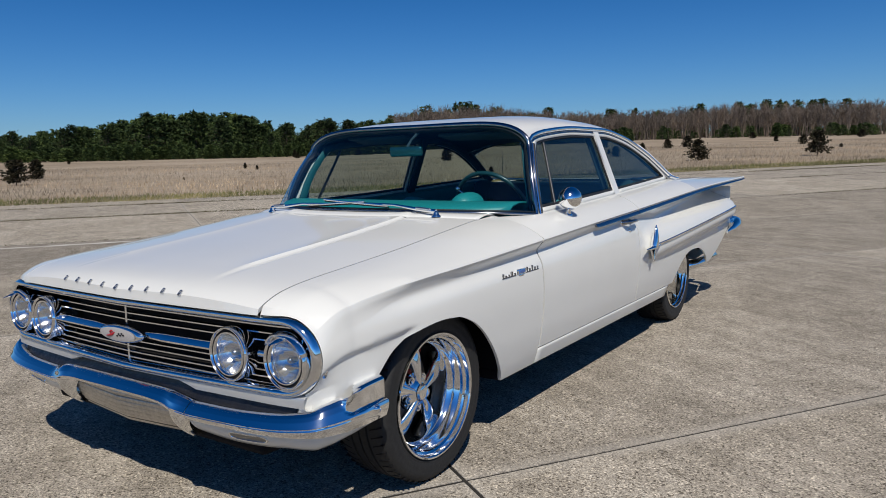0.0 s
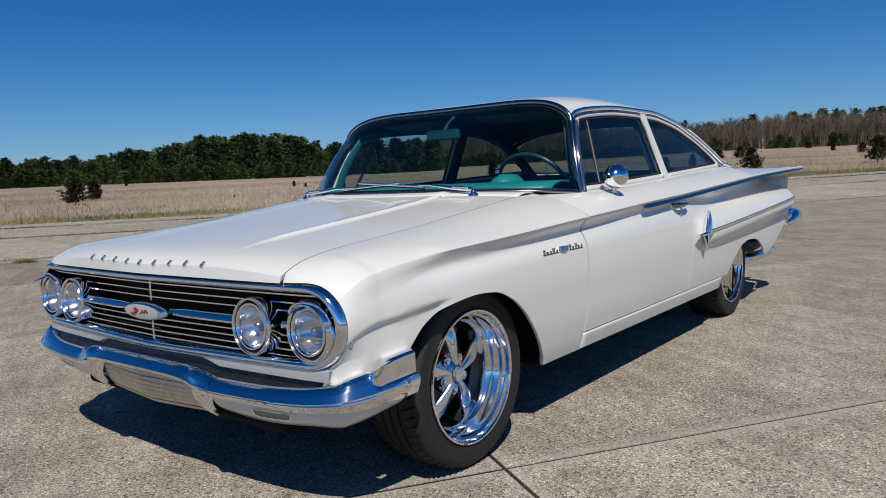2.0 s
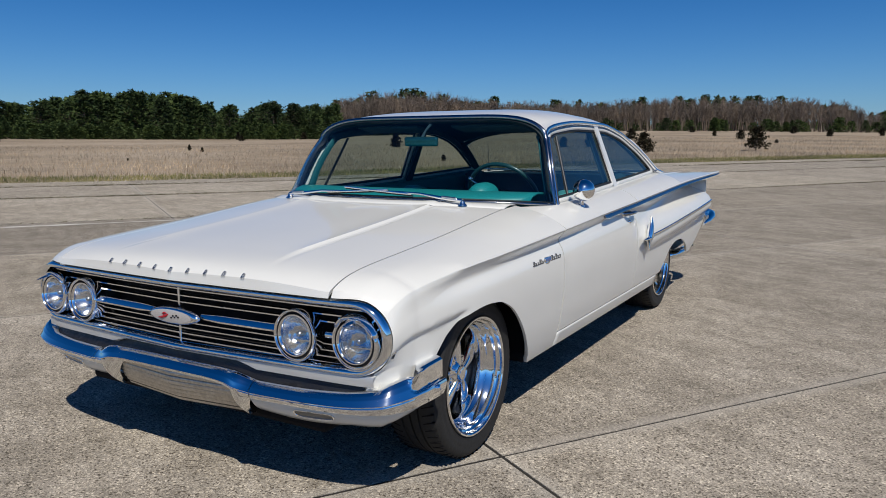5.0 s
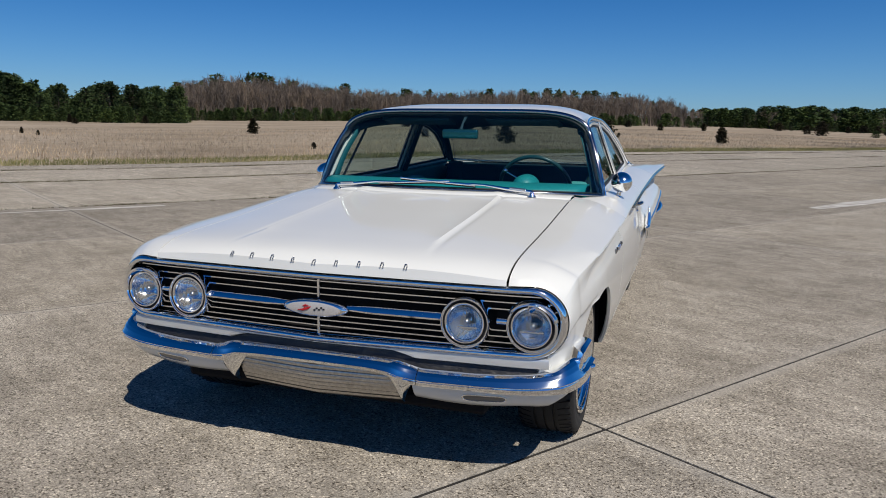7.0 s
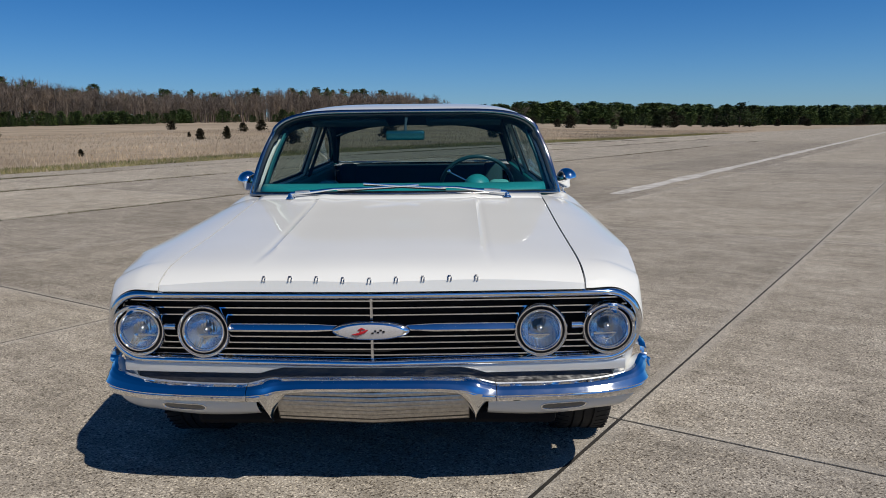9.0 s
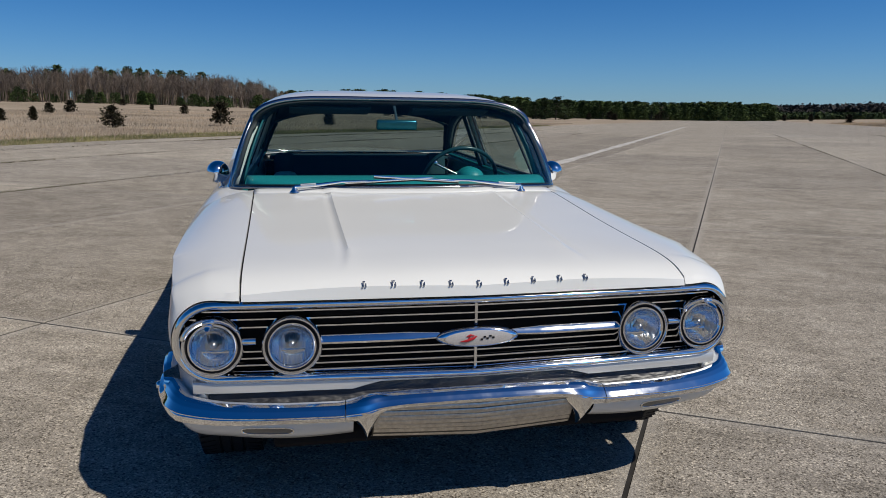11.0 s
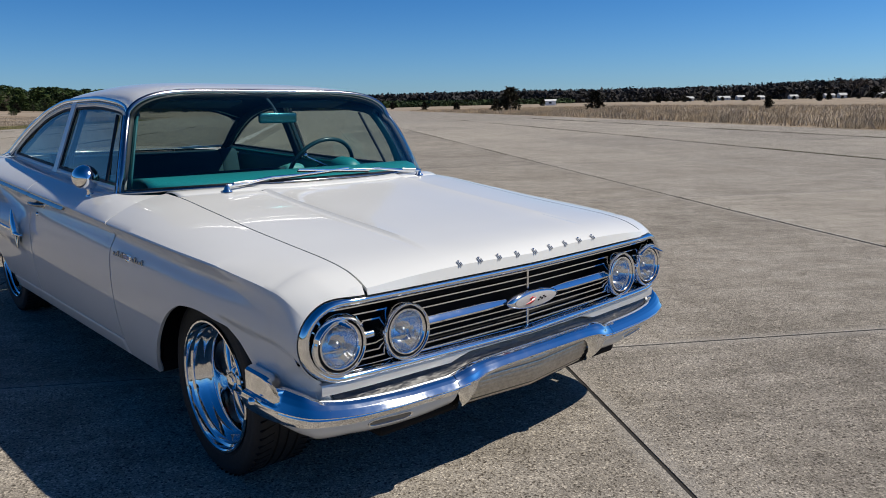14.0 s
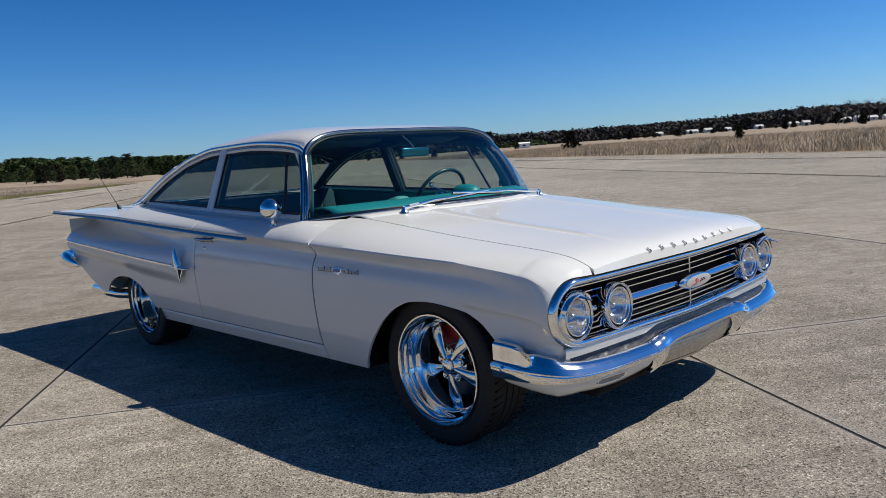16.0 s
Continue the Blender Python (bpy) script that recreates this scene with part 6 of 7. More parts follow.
part("mirror_mount", tube([(0.005, 0.992, 1.232), (0.005, 1.03, 1.275), (0.005, 1.10, 1.318)], [0.010, 0.006, 0.010], 10), HEADLINER, rvm, "slim dark mirror mount", smooth=60)

# ---- plants ----
def tri_leaf(vs, fs, p, d, size, rnd, flat=0.6):
    """A small ragged spray of two triangles at p, pointing along d."""
    d = d.normalized()
    a = d.cross(Vector((rnd.uniform(-1, 1), rnd.uniform(-1, 1), rnd.uniform(-0.3, 1)))).normalized()
    k = len(vs)
    w = size * flat
    vs += [tuple(p - a * w * 0.5), tuple(p + a * w * 0.5), tuple(p + d * size + a * w * rnd.uniform(-0.3, 0.3)), tuple(p + d * size * 0.45 + a * w * 0.95), tuple(p + d * size * 0.45 - a * w * 0.95)]
    fs += [(k, k + 1, k + 2), (k, k + 3, k + 1), (k, k + 1, k + 4)]


def pine_meshes(seed, h, spread, pointed, leaf=1.0):
    """Trunk and crown of a pine: whorls of drooping limbs set with sprays."""
    rnd = random.Random(seed)
    lean = Vector((rnd.uniform(-0.03, 0.03), rnd.uniform(-0.03, 0.03), 1))
    trunk = tube([tuple(lean * (h * t)) for t in (0, 0.3, 0.6, 0.97)], [0.018 * h, 0.014 * h, 0.009 * h, 0.002 * h], 7)
    limbs, vs, fs = [trunk], [], []
    z = h * (0.05 if pointed else 0.16)
    while z < h * 0.98:
        t = z / h
        r = spread * (1 - t) ** (0.85 if pointed else 0.55) * (0.35 + 0.65 * min(1, t / 0.22)) * rnd.uniform(0.75, 1.2) + 0.05 * spread
        for i in range(rnd.randint(5, 7)):
            q = rnd.uniform(0, 2 * math.pi)
            d = Vector((math.cos(q), math.sin(q), rnd.uniform(-0.15, 0.30) + 0.35 * t))
            base = lean * z
            rr = r * rnd.uniform(0.55, 1.1)
            limbs.append(tube([tuple(base), tuple(base + d * rr * 0.9)], [0.004 * h, 0.0012 * h], 3, cap=False))
            for k in range(rnd.randint(7, 10)):
                u = rnd.uniform(0.25, 1.05)
                p = base + d * rr * u + Vector((rnd.gauss(0, 1), rnd.gauss(0, 1), rnd.gauss(0, 0.6))) * (0.035 * h * (0.6 + spread / h))
                tri_leaf(vs, fs, p, d + Vector((rnd.gauss(0, 0.6), rnd.gauss(0, 0.6), rnd.gauss(0.15, 0.4))), h * leaf * rnd.uniform(0.035, 0.075), rnd, 0.55)
        z += h * rnd.uniform(0.028, 0.05)
    for k in range(8):
        tri_leaf(vs, fs, lean * h * rnd.uniform(0.9, 0.99), Vector((rnd.gauss(0, 0.4), rnd.gauss(0, 0.4), 1)), h * 0.05, rnd, 0.4)
    return join(*limbs), (vs, fs)


def bare_meshes(seed, h):
    """Leafless tree: a forked trunk and limbs, then fine twigs."""
    rnd = random.Random(seed)
    limbs, tw_v, tw_f = [], [], []

    def grow(p, d, length_, r, depth):
        q = p + d * length_ * 0.5 + Vector((rnd.gauss(0, 1), rnd.gauss(0, 1), rnd.gauss(0, 0.4))) * length_ * 0.05
        e = q + (d + Vector((rnd.gauss(0, 0.12), rnd.gauss(0, 0.12), 0.05))).normalized() * length_ * 0.5
        if depth < 3:
            limbs.append(tube([tuple(p), tuple(q), tuple(e)], [r, r * 0.8, r * 0.62], 5 if depth < 2 else 3, cap=False))
        else:
            k = len(tw_v)
            a = d.cross(Vector((rnd.uniform(-1, 1), rnd.uniform(-1, 1), 0.2))).normalized() * max(r, 0.012 * h * 0.16)
            tw_v.extend([tuple(p - a), tuple(p + a), tuple(e + a * 0.3)])
            tw_f.append((k, k + 1, k + 2))
        if depth >= 5:
            return
        for i in range(2 if depth == 0 else rnd.randint(2, 4)):
            nd = (d + Vector((rnd.gauss(0, 0.42), rnd.gauss(0, 0.42), rnd.gauss(0.12, 0.2)))).normalized()
            at = p + (e - p) * rnd.uniform(0.55, 1.0)
            grow(at, nd, length_ * rnd.uniform(0.55, 0.8), r * 0.58, depth + 1)

    for s_ in range(rnd.randint(1, 2)):
        grow(Vector((rnd.uniform(-0.2, 0.2), rnd.uniform(-0.2, 0.2), -0.2)), Vector((rnd.gauss(0, 0.06), rnd.gauss(0, 0.06), 1)).normalized(), h * 0.40, h * 0.013, 0)
    return join(*limbs), (tw_v, tw_f)


def tree(name, label, category, meshes, foliage, group, bark=BARK):
    e = thing(name, label, category, group=group)
    part("trunk", meshes[0], bark, e, smooth=40)
    part("crown", meshes[1], foliage, e, smooth=0)
    return e


def set_tree(proto, az, d, s, used, wide=1.0):
    x, y, z = az_pos(az, d)
    m = Matrix.Translation((x, y, z - 0.05)) @ Matrix.Rotation(rt.uniform(0, 6.28), 4, 'Z')
    if not used.get(proto):
        used[proto] = True
        proto.matrix_basis = m @ Matrix.Diagonal((s, s, s, 1))
        ob = proto
    else:
        ob = copy_thing(proto, m)
    ob.scale = (s * wide * rt.uniform(0.85, 1.2), s * wide * rt.uniform(0.85, 1.2), s)
    return ob


rt = random.Random(11)
used = {}
pines = [tree("pine_tree", "dark green pine at the edge of the wood", "tree", pine_meshes(20 + i, 10, 3.4 + 0.5 * (i % 3), i % 2 == 0), PINE, "pines of the wood") for i in range(5)]
bares = [tree("bare_tree", "leafless grey-brown tree at the edge of the wood", "tree", bare_meshes(40 + i, 12), BARE, "leafless trees of the wood", bark=BARE) for i in range(5)]
cedars = [tree("cedar_shrub", "small dark cedar standing in dry grass", "shrub", pine_meshes(60 + i, 1.0, 0.36 + 0.10 * (i % 3), i != 1, 1.7), CEDAR, "cedars in the field") for i in range(4)]

# light versions, joined where the wood is too dense to count
def light_pine(seed):
    rnd = random.Random(seed)
    vs, fs = [], []
    z = 0.02
    wide = rnd.uniform(0.20, 0.30)
    while z < 0.97:
        r = wide * (1 - z) ** rnd.uniform(0.45, 0.75) + 0.02
        for i in range(9):
            q = rnd.uniform(0, 6.283)
            d = Vector((math.cos(q), math.sin(q), rnd.uniform(-0.1, 0.5)))
            for k in range(3):
                p = Vector((0, 0, z)) + d * r * rnd.uniform(0.3, 1.0) + Vector((rnd.gauss(0, 0.02), rnd.gauss(0, 0.02), rnd.gauss(0, 0.02)))
                tri_leaf(vs, fs, p, d + Vector((rnd.gauss(0, 0.6), rnd.gauss(0, 0.6), rnd.gauss(0.2, 0.5))), rnd.uniform(0.045, 0.09), rnd, 0.6)
        z += rnd.uniform(0.035, 0.055)
    return np.array(vs), np.array(fs)


def light_bare(seed):
    rnd = random.Random(seed)
    vs, fs = [], []

    def twig(p, e, w):
        k = len(vs)
        q = rnd.uniform(0, 6.283)
        a = Vector((math.cos(q), math.sin(q), 0)) * w
        vs.extend([tuple(p - a), tuple(p + a), tuple(e + a * 0.35), tuple(e - a * 0.35)])
        fs.extend([(k, k + 1, k + 2), (k, k + 2, k + 3)])

    for s_ in range(rnd.randint(2, 4)):
        b = Vector((rnd.gauss(0, 0.09), rnd.gauss(0, 0.09), 0))
        top = b + Vector((rnd.gauss(0, 0.07), rnd.gauss(0, 0.07), rnd.uniform(0.75, 0.98)))
        twig(b, b + (top - b) * 0.6, 0.012)
        twig(b + (top - b) * 0.55, top, 0.007)
        for i in range(16):
            t = rnd.uniform(0.3, 0.97)
            p = b + (top - b) * t
            d = Vector((rnd.gauss(0, 0.5), rnd.gauss(0, 0.5), rnd.uniform(0.4, 1.0))).normalized()
            e_ = p + d * rnd.uniform(0.12, 0.30) * (1.25 - t)
            twig(p, e_, 0.0042)
            for k in range(7):
                p2 = p + (e_ - p) * rnd.uniform(0.25, 1.0)
                d2 = (d + Vector((rnd.gauss(0, 0.6), rnd.gauss(0, 0.6), rnd.gauss(0.1, 0.35)))).normalized()
                twig(p2, p2 + d2 * rnd.uniform(0.05, 0.13), 0.0026)
    return np.array(vs), np.array(fs)


def planted(protos, places):
    """One mesh of many plants: places of (x, y, z, height, width)."""
    allv, allf, k = [], [], 0
    for x, y, z, h_, w in places:
        v, f = protos[rt.randrange(len(protos))]
        q = rt.uniform(0, 6.283)
        c, s_ = math.cos(q), math.sin(q)
        u = np.empty_like(v)
        u[:, 0] = (v[:, 0] * c - v[:, 1] * s_) * h_ * w + x
        u[:, 1] = (v[:, 0] * s_ + v[:, 1] * c) * h_ * w + y
        u[:, 2] = v[:, 2] * h_ + z
        allv.append(u)
        allf.append(f + k)
        k += len(v)
    return np.concatenate(allv).tolist(), np.concatenate(allf).tolist()


# skyline heights of the woods, as degrees over the eye
wood_top = curve_of([(-100, 2.6), (-75, 2.3), (-65, 2.4), (-60, 2.85), (-57, 3.5), (-54, 3.75), (-49, 3.75), (-47.3, 3.0), (-45.7, 2.85), (-44, 3.25), (-41, 3.05), (-39, 3.0), (-37.3, 3.85), (-31, 4.15), (-27, 3.65), (-21, 3.35), (-13, 3.5), (-4, 3.25), (-1.8, 3.0), (0.3, 2.2), (2, 2.2), (6, 2.4), (12, 2.2), (20, 1.85), (24, 1.7), (30, 1.65)])


def wood_h(a, d):
    return d * math.tan(radians(wood_top(a))) + 1.2 - ground_z(*az_pos(a, d)[:2])


lp = [light_pine(300 + i) for i in range(6)]
lb = [light_bare(330 + i) for i in range(8)]
az = -88.0
while az < -38.5:
    d = 150 + rt.uniform(-4, 4)
    a = az + rt.uniform(-0.5, 0.5)
    set_tree(pines[rt.randrange(5)], a, d, max(0.3, wood_h(a, d) / 10 * (rt.uniform(0.55, 0.95) if rt.random() < 0.6 else rt.uniform(0.92, 1.08))), used, 1.25)
    az += 0.85
mass = []
for i in range(820):
    a, d = rt.uniform(-95, -38), rt.uniform(150, 192)
    mass.append((*az_pos(a, d), max(3.0, wood_h(a, d) * rt.uniform(0.52, 0.99)), rt.uniform(0.8, 1.5)))
for i in range(160):
    a, d = rt.uniform(-38.5, 0.5), rt.uniform(262, 300)
    mass.append((*az_pos(a, d), wood_h(a, d) * (rt.uniform(0.55, 0.90) if rt.random() < 0.9 else rt.uniform(0.94, 1.03)), rt.uniform(0.9, 1.4)))
for i in range(620):
    a, d = rt.uniform(0.4, 36), rt.uniform(336, 470)
    mass.append((*az_pos(a, d), max(3.0, wood_h(a, d) * rt.uniform(0.50, 0.98)), rt.uniform(1.4, 2.6)))
for i in range(520):
    a = rt.uniform(-88, 1.0)
    d = (141 if a < -38 else 222) + rt.uniform(-5, 6)
    if a < -20 or rt.random() < 0.2:
        mass.append((*az_pos(a, d), rt.uniform(1.4, 3.0) * (1 if a < -38 else 1.3), rt.uniform(1.6, 2.6)))
tagged(part("pine_wood", planted(lp, mass), PINE, smooth=0), "dense dark pine wood behind the field", "woods", kind="stuff")
# single low pines along the foot of the leafless wood
az = -38.0
while az < 0.5:
    set_tree(pines[rt.randrange(5)], az + rt.uniform(-0.3, 0.3), 216 + rt.uniform(-4, 4), rt.uniform(0.20, 0.40), used)
    az += 0.75 if az < -20 else 2.2
# leafless wood
az = -39.0
while az < 0.6:
    d = 230 + rt.uniform(-4, 4)
    a = az + rt.uniform(-0.3, 0.3)
    set_tree(bares[rt.randrange(5)], a, d, wood_h(a, d) / 12 * rt.uniform(0.80, 1.02), used)
    az += 0.55
mass = []
for i in range(820):
    a, d = rt.uniform(-39.5, 0.6), rt.uniform(226, 270)
    mass.append((*az_pos(a, d), wood_h(a, d) * rt.uniform(0.74, 1.03), rt.uniform(0.8, 1.2)))
for i in range(70):
    a, d = rt.uniform(1.0, 34), rt.uniform(352, 400)
    mass.append((*az_pos(a, d), max(2.5, wood_h(a, d) * rt.uniform(0.55, 0.92)), rt.uniform(1.2, 1.9)))
tagged(part("leafless_wood", planted(lb, mass), BARE, smooth=0), "dense leafless grey-brown wood behind the field", "woods", kind="stuff")
# pine wood past the gap
az = 0.8
while az < 32:
    d = 340 + 3 * az + rt.uniform(-6, 6)
    a = az + rt.uniform(-0.3, 0.3)
    if rt.random() < 0.85:
        set_tree(pines[rt.randrange(5)], a, d, max(0.3, wood_h(a, d) / 10 * rt.uniform(0.50, 0.92)), used, 1.6)
    else:
        set_tree(bares[rt.randrange(5)], a, d - 8, max(0.3, wood_h(a, d) / 12 * rt.uniform(0.65, 0.95)), used, 1.5)
    az += 0.6
# bushy pines in front of it
for a, d, s_, w_ in ((14.3, 186, 0.36, 1.9), (14.9, 190, 0.46, 1.7), (15.5, 188, 0.40, 1.8), (19.3, 222, 0.50, 1.8), (20.0, 218, 0.62, 1.6), (20.8, 222, 0.66, 1.6), (21.5, 228, 0.60, 1.7), (17.4, 240, 0.38, 1.5), (18.4, 214, 0.32, 1.4), (13.5, 270, 0.34, 1.5), (12.1, 152, 0.13, 2.2), (16.6, 262, 0.26, 1.8)):
    set_tree(pines[rt.randrange(5)], a, d, s_, used, w_)


# distant wooded ridge: far too many trees to count
def far_wood(az0, az1, d, top, n_, seed, w):
    rnd = random.Random(seed)
    vs, fs = [], []
    for i in range(n_):
        a = rnd.uniform(az0, az1)
        dd = d * rnd.uniform(0.92, 1.12)
        x, y, z = az_pos(a, dd)
        h_ = max(3.0, dd * math.tan(radians(top(a) * (rnd.uniform(0.90, 0.985) if rnd.random() < 0.93 else 1.03))) + 1.2 - z)
        for k in range(13):
            t = rnd.random() ** 0.8
            c = Vector((x, y, z)) + Vector((rnd.gauss(0, 0.5) * w, rnd.gauss(0, 0.5) * w, h_ * (0.04 + 0.88 * t)))
            r = w * rnd.uniform(0.6, 1.05) * (1.05 - 0.45 * t)
            j = len(vs)
            for _ in range(3):
                q = Vector((rnd.gauss(0, 1), rnd.gauss(0, 1), rnd.gauss(0, 0.8)))
                vs.append(tuple(c + q.normalized() * r))
            fs.append((j, j + 1, j + 2))
    return vs, fs


ridge_top = curve_of([(20, 1.8), (26, 1.35), (35, 1.42), (47, 1.62), (58, 1.62), (64, 1.7), (68, 1.85), (72, 1.92), (76, 1.8), (100, 1.9), (130, 1.7)])
RIDGE = blade_mat("far_ridge_foliage", [(0.030, 0.029, 0.031), (0.044, 0.041, 0.041), (0.056, 0.051, 0.049), (0.028, 0.031, 0.028)])
tagged(part("distant_woods", far_wood(20, 130, 820, ridge_top, 6500, 5, 5.0), RIDGE, smooth=0), "distant dark wooded ridge", "woods", kind="stuff")
tagged(part("distant_pines", far_wood(-5, 52, 700, curve_of([(-5, 1.5), (20, 1.35), (34, 0.95), (52, 0.9)]), 1900, 6, 4.0), PINE, smooth=0), "distant dark pine belt", "woods", kind="stuff")
tagged(part("distant_woods", far_wood(130, 260, 500, curve_of([(130, 1.7), (180, 2.2), (260, 2.4)]), 2500, 7, 5.0), PINE, smooth=0), "distant woods round the airfield", "woods", kind="stuff")

# taller leafless trees on the far skyline, and scrub in front of the far buildings
for a, k in ((69.8, 1.0), (70.9, 1.25), (71.5, 1.35), (72.0, 1.2), (72.9, 1.4), (73.5, 1.45), (74.2, 1.35), (74.9, 1.5), (75.5, 1.4), (76.2, 1.45), (77.0, 1.35), (78.0, 1.4)):
    set_tree(bares[rt.randrange(5)], a, 600 + rt.uniform(-20, 20), k, used, 1.2)
for i in range(46):
    set_tree(cedars[rt.randrange(4)], rt.uniform(56, 80), rt.uniform(380, 620), rt.uniform(1.6, 3.2), used, 1.4)

for i in range(20):
    set_tree(pines[rt.randrange(5)] if i % 2 else cedars[rt.randrange(4)], rt.uniform(6, 30), rt.uniform(265, 325), (0.32 if i % 2 else 3.2) * rt.uniform(0.6, 1.2), used, 1.5)

# single cedars: bearing, distance, height
for a, d, h_ in ((-65.9, 36, 1.15), (-64.3, 44.8, 1.1), (-61.6, 107, 0.5), (-48.6, 52.7, 0.34), (-45.5, 110, 0.85), (-54.3, 36, 0.16), (-15.1, 79, 1.25), (-13.2, 41.3, 1.15), (-11.3, 165, 1.4), (-7.4, 90, 1.1), (-5.3, 47.4, 1.5), (-4.7, 72, 0.35), (-4.5, 175, 1.5), (-17.9, 54.2, 0.9),
                 (-45.7, 136, 1.3), (-49.5, 57, 0.45), (-40.8, 128, 1.3), (-39.3, 205, 1.5), (-33.5, 61.6, 1.25), (-29.1, 31.8, 0.32), (3.1, 57.6, 1.25), (5.8, 239, 2.4), (10.1, 281, 2.2), (-21.5, 104, 1.15), (-20.6, 61, 0.45), (-19.9, 53.4, 0.8), (-16.5, 76, 1.0),
                 (7.8, 174, 1.8), (8.8, 153, 2.6), (16.2, 193, 4.0), (15.1, 190, 3.2), (18.1, 332, 3.9), (19.6, 334, 4.2), (47.7, 109, 3.6), (46.6, 118, 2.0), (54.2, 112, 2.8), (58.5, 376, 4.0), (66.5, 105, 1.7), (69.2, 290, 3.0), (62.0, 260, 2.6), (72.5, 300, 4.5), (74.0, 250, 3.0), (43.5, 160, 1.8), (41.0, 200, 2.2), (-9.5, 120, 0.9), (-2.0, 130, 1.2), (1.0, 150, 1.5), (12.5, 230, 2.5), (22.0, 420, 8.0), (20.8, 430, 7.0), (23.2, 440, 7.5), (24.8, 460, 7.0), (38.5, 330, 3.0), (36.8, 380, 3.0), (50.0, 300, 2.5)):
    set_tree(cedars[rt.randrange(4)], a, d, h_, used, 1.25)


# ---- grass ----
def grass(n_, place, h0, h1, w, seed, lean=0.35, sink=0.04, bias=0.12, uneven=0.0):
    rnd = random.Random(seed)
    vs, fs = [], []
    for i in range(n_):
        x, y = place(rnd)
        z = ground_z(x, y) - sink
        h_ = rnd.uniform(h0, h1)
        if uneven:
            # stands of taller and shorter stalks
            h_ *= 1.12 - uneven * (0.5 + 0.5 * math.sin(1.9 * x + 1.3 * math.sin(0.8 * y)) * math.sin(1.4 * y + 2.0 * math.sin(0.5 * x)))
        q = rnd.uniform(0, math.pi)
        dx, dy = math.cos(q) * w * h_, math.sin(q) * w * h_
        lx, ly = rnd.gauss(bias, lean) * h_, rnd.gauss(0, lean) * h_
        k = len(vs)
        vs += [(x - dx, y - dy, z), (x + dx, y + dy, z), (x + lx + dx * 0.3, y + ly + dy * 0.3, z + h_)]
        fs.append((k, k + 1, k + 2))
    return vs, fs


def beside(n0, n1, s0, s1, power=1.6):
    def f(rnd):
        k = rnd.random() ** power
        s_ = rnd.uniform(s0, s1)
        p = rw(s_, n0 + (n1 - n0) * k)
        return p[0], p[1]
    return f


tagged(part("dry_grass", grass(110000, beside(23.6, 75, -40, 120), 0.08, 0.22, 0.07, 1), DRY_GRASS, smooth=0), "tan dry grass of the open field", "grass", kind="stuff")
tagged(part("verge_grass", grass(90000, beside(20.4, 23.4, -40, 90, 1.1), 0.04, 0.15, 0.08, 2), GREEN_GRASS, smooth=0), "short green and tan grass along the runway edge", "grass", kind="stuff")


def tufts(seed, n_t, n0, n1, s0, s1):
    rnd = random.Random(seed)
    cs = [(rnd.uniform(s0, s1), n0 + (n1 - n0) * rnd.random() ** 1.5, rnd.uniform(0.25, 0.7)) for _ in range(n_t)]

    def f(r_):
        s_, q, w = cs[r_.randrange(n_t)]
        p = rw(s_ + r_.gauss(0, w), q + r_.gauss(0, w))
        return p[0], p[1]
    return f


tagged(part("tall_dry_grass", grass(230000, tufts(3, 1700, -22.2, -80, -10, 190), 0.10, 0.60, 0.020, 3, 0.62, 0.04, 0.55, 0.75), REED, smooth=0), "tall tan reeds and dry grass beside the runway", "grass", kind="stuff")
tagged(part("dry_grass", grass(26000, beside(-22, -80, -10, 160), 0.2, 0.5, 0.08, 4), DRY_GRASS, smooth=0), "tan dry grass of the open field", "grass", kind="stuff")
# weeds in the joints
def joint_patch(n_, s0, s1, w, seed):
    """Places along one joint, in ragged runs."""
    rnd = random.Random(seed)
    runs = [(rnd.uniform(s0, s1), rnd.uniform(0.4, 2.6)) for _ in range(int((s1 - s0) / 2.2))]

    def f(r_):
        c, k = runs[r_.randrange(len(runs))]
        return rw(c + r_.gauss(0, k), n_ + r_.gauss(0, w))[:2]
    return f


tagged(part("weed_clump", grass(700, lambda r_: rw(-3.25 + r_.gauss(0, 0.07), 9.55 + r_.gauss(0, 0.035))[:2], 0.02, 0.07, 0.10, 8, 0.5, 0.004), GREEN_GRASS, smooth=0), "small green clump of weeds in the concrete", "weeds", kind="stuff")
weeds = []
for q, cnt, h1, w, sd in ((10.2, 12000, 0.035, 0.03, 9), (15.05, 11000, 0.045, 0.035, 13), (18.7, 9000, 0.055, 0.04, 14), (-3.78, 5000, 0.026, 0.02, 10), (-10.9, 9000, 0.04, 0.04, 12), (-17.2, 8000, 0.05, 0.045, 15)):
    weeds.append(grass(cnt, joint_patch(q, -14, 60, w, sd), 0.012, h1, 0.22, sd, 1.1, 0.004))
tagged(part("joint_weeds", join(*weeds), WEED, smooth=0), "small dark weeds growing in the joints", "weeds", kind="stuff")

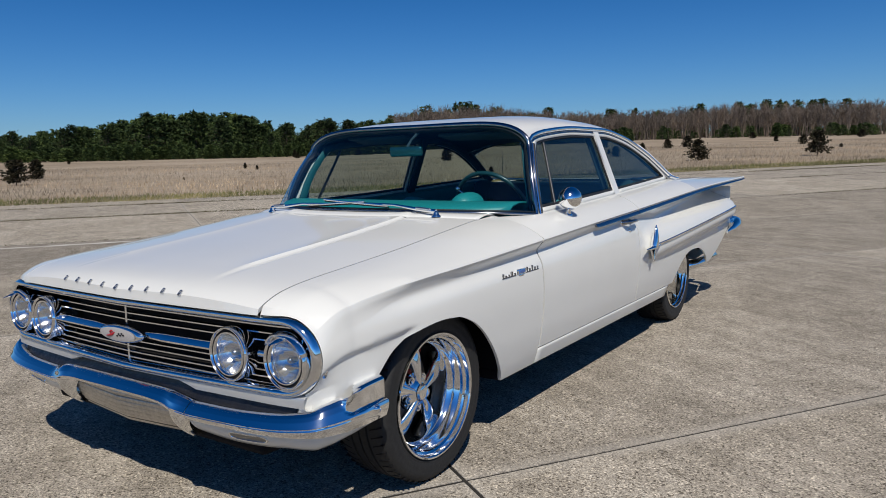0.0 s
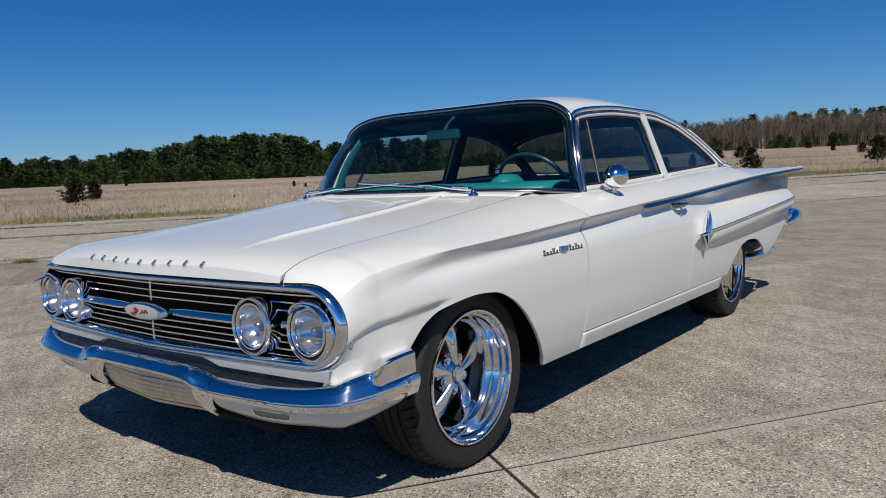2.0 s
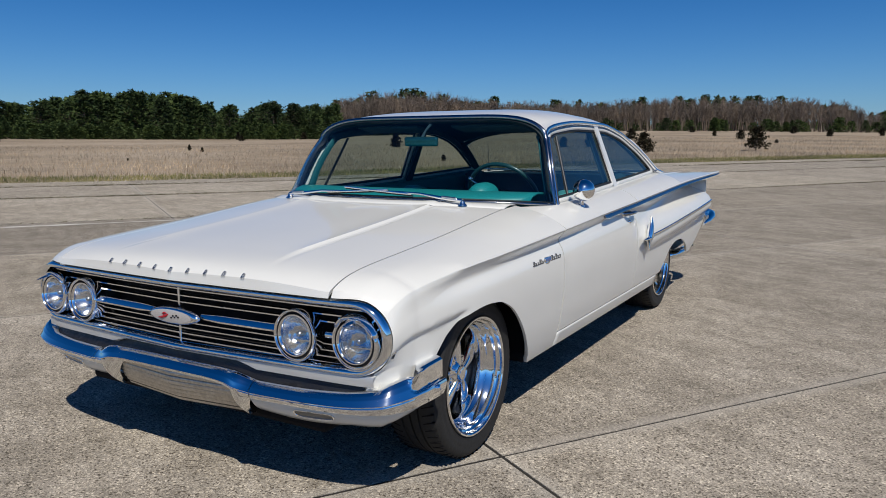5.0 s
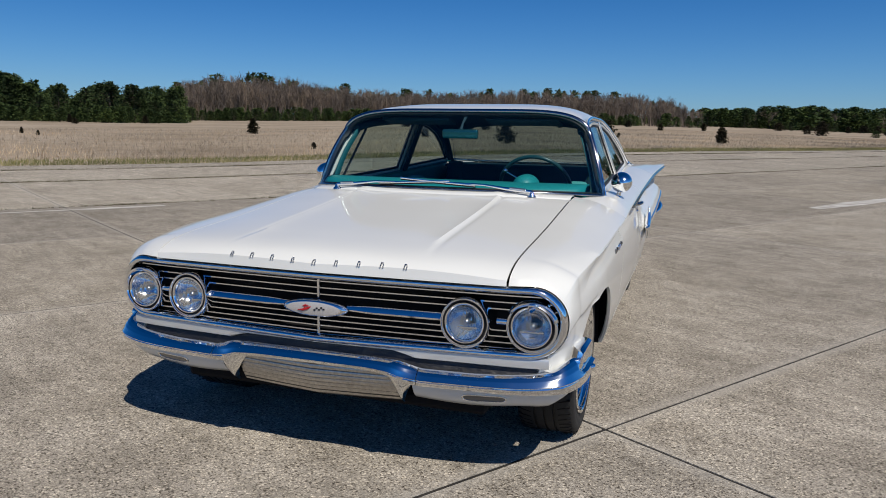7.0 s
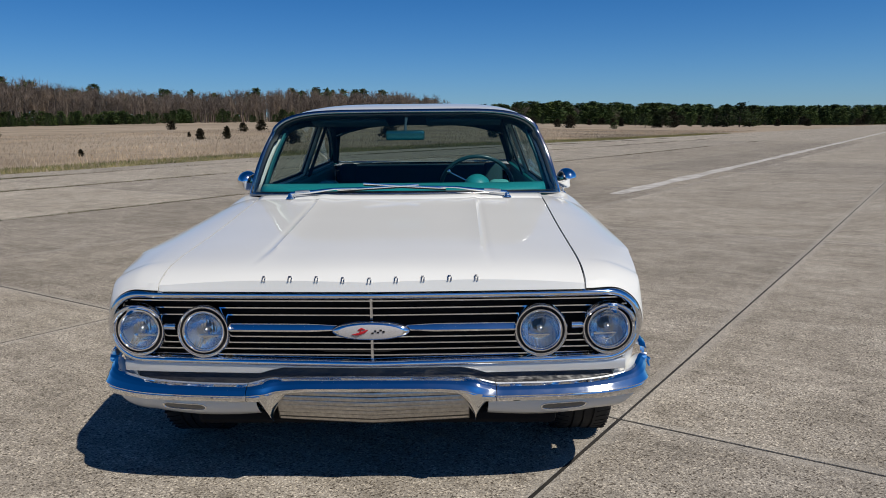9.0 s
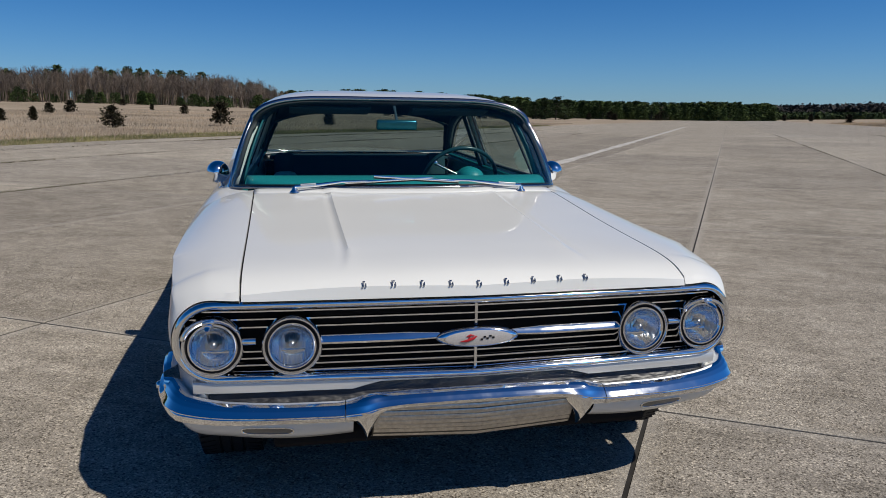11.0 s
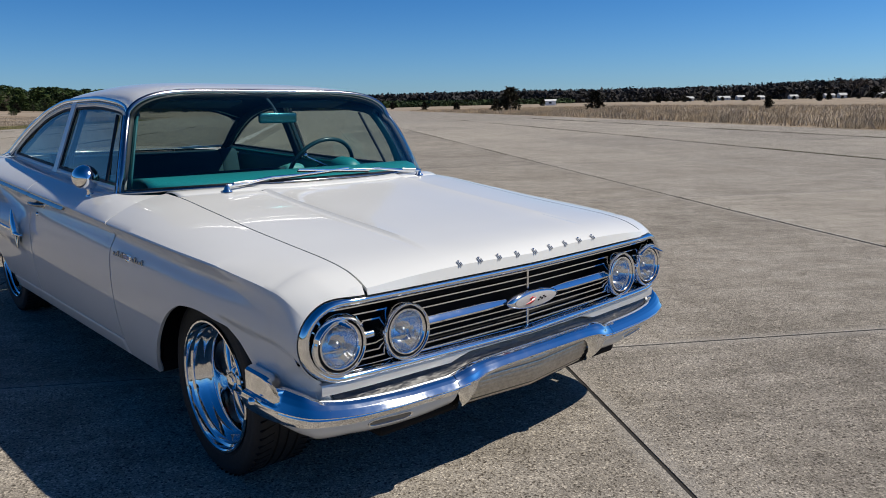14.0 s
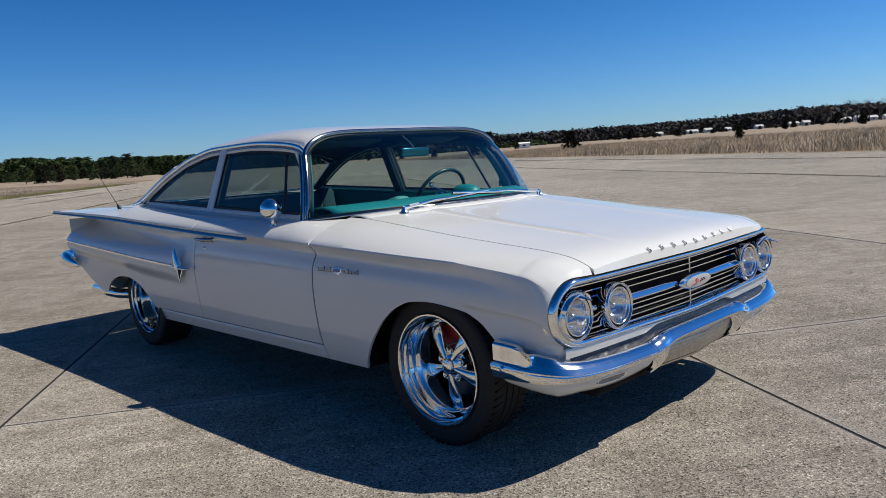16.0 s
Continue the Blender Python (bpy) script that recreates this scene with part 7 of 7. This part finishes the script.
# ---- far buildings ----
WALLS = varied("pale_siding", (0.42, 0.42, 0.41), (0.62, 0.62, 0.60), 0.4, 0.8)
ROOFS = varied("grey_roofing", (0.10, 0.10, 0.11), (0.18, 0.18, 0.18), 2, 0.8)
PANE = mat("dark_pane", (0.03, 0.04, 0.05), 0.1)


def shed(a, d, w, dep, h_, label, name="shed", turn=0.0, wall=WALLS):
    e = thing(name, label, "building")
    e.matrix_basis = Matrix.Translation(az_pos(a, d)) @ Matrix.Rotation(radians(-a + turn), 4, 'Z')
    part("wall", box(-w / 2, -dep / 2, 0, w / 2, dep / 2, h_), wall, e, smooth=0)
    r = 0.35 * dep * 0.5
    part("roof", ([(-w / 2 - 0.3, -dep / 2 - 0.3, h_), (w / 2 + 0.3, -dep / 2 - 0.3, h_), (w / 2 + 0.3, dep / 2 + 0.3, h_), (-w / 2 - 0.3, dep / 2 + 0.3, h_), (-w / 2 - 0.3, 0, h_ + r), (w / 2 + 0.3, 0, h_ + r)], [(0, 1, 5, 4), (2, 3, 4, 5), (1, 2, 5), (3, 0, 4), (3, 2, 1, 0)]), ROOFS if wall is WALLS and w > 9 else wall, e, smooth=0)
    for i in range(max(1, int(w // 4))):
        x = -w / 2 + 1.6 + i * 4
        part("window", box(x, -dep / 2 - 0.04, h_ * 0.35, x + 1.2, -dep / 2 + 0.02, h_ * 0.75), PANE, e, smooth=0)
    return e


shed(50.6, 330, 4.6, 3.0, 2.0, "small white shed in the field", wall=mat("white_siding", (0.82, 0.82, 0.80), 0.7))
for a, d, w, h_ in ((60.6, 640, 5, 2.0), (62.9, 680, 9, 2.0), (64.0, 690, 6, 2.4), (65.2, 700, 8, 1.9), (67.4, 690, 6, 2.0), (69.6, 660, 7, 2.2), (70.4, 640, 5, 2.4), (72.7, 650, 9, 2.6), (73.6, 660, 6, 3.0), (74.4, 640, 5, 2.4), (75.3, 640, 6, 2.4), (76.4, 650, 8, 2.3), (34.3, 760, 8, 2.8)):
    shed(a, d, w, 9, h_, "low pale building near the far trees", "far_building", turn=15)
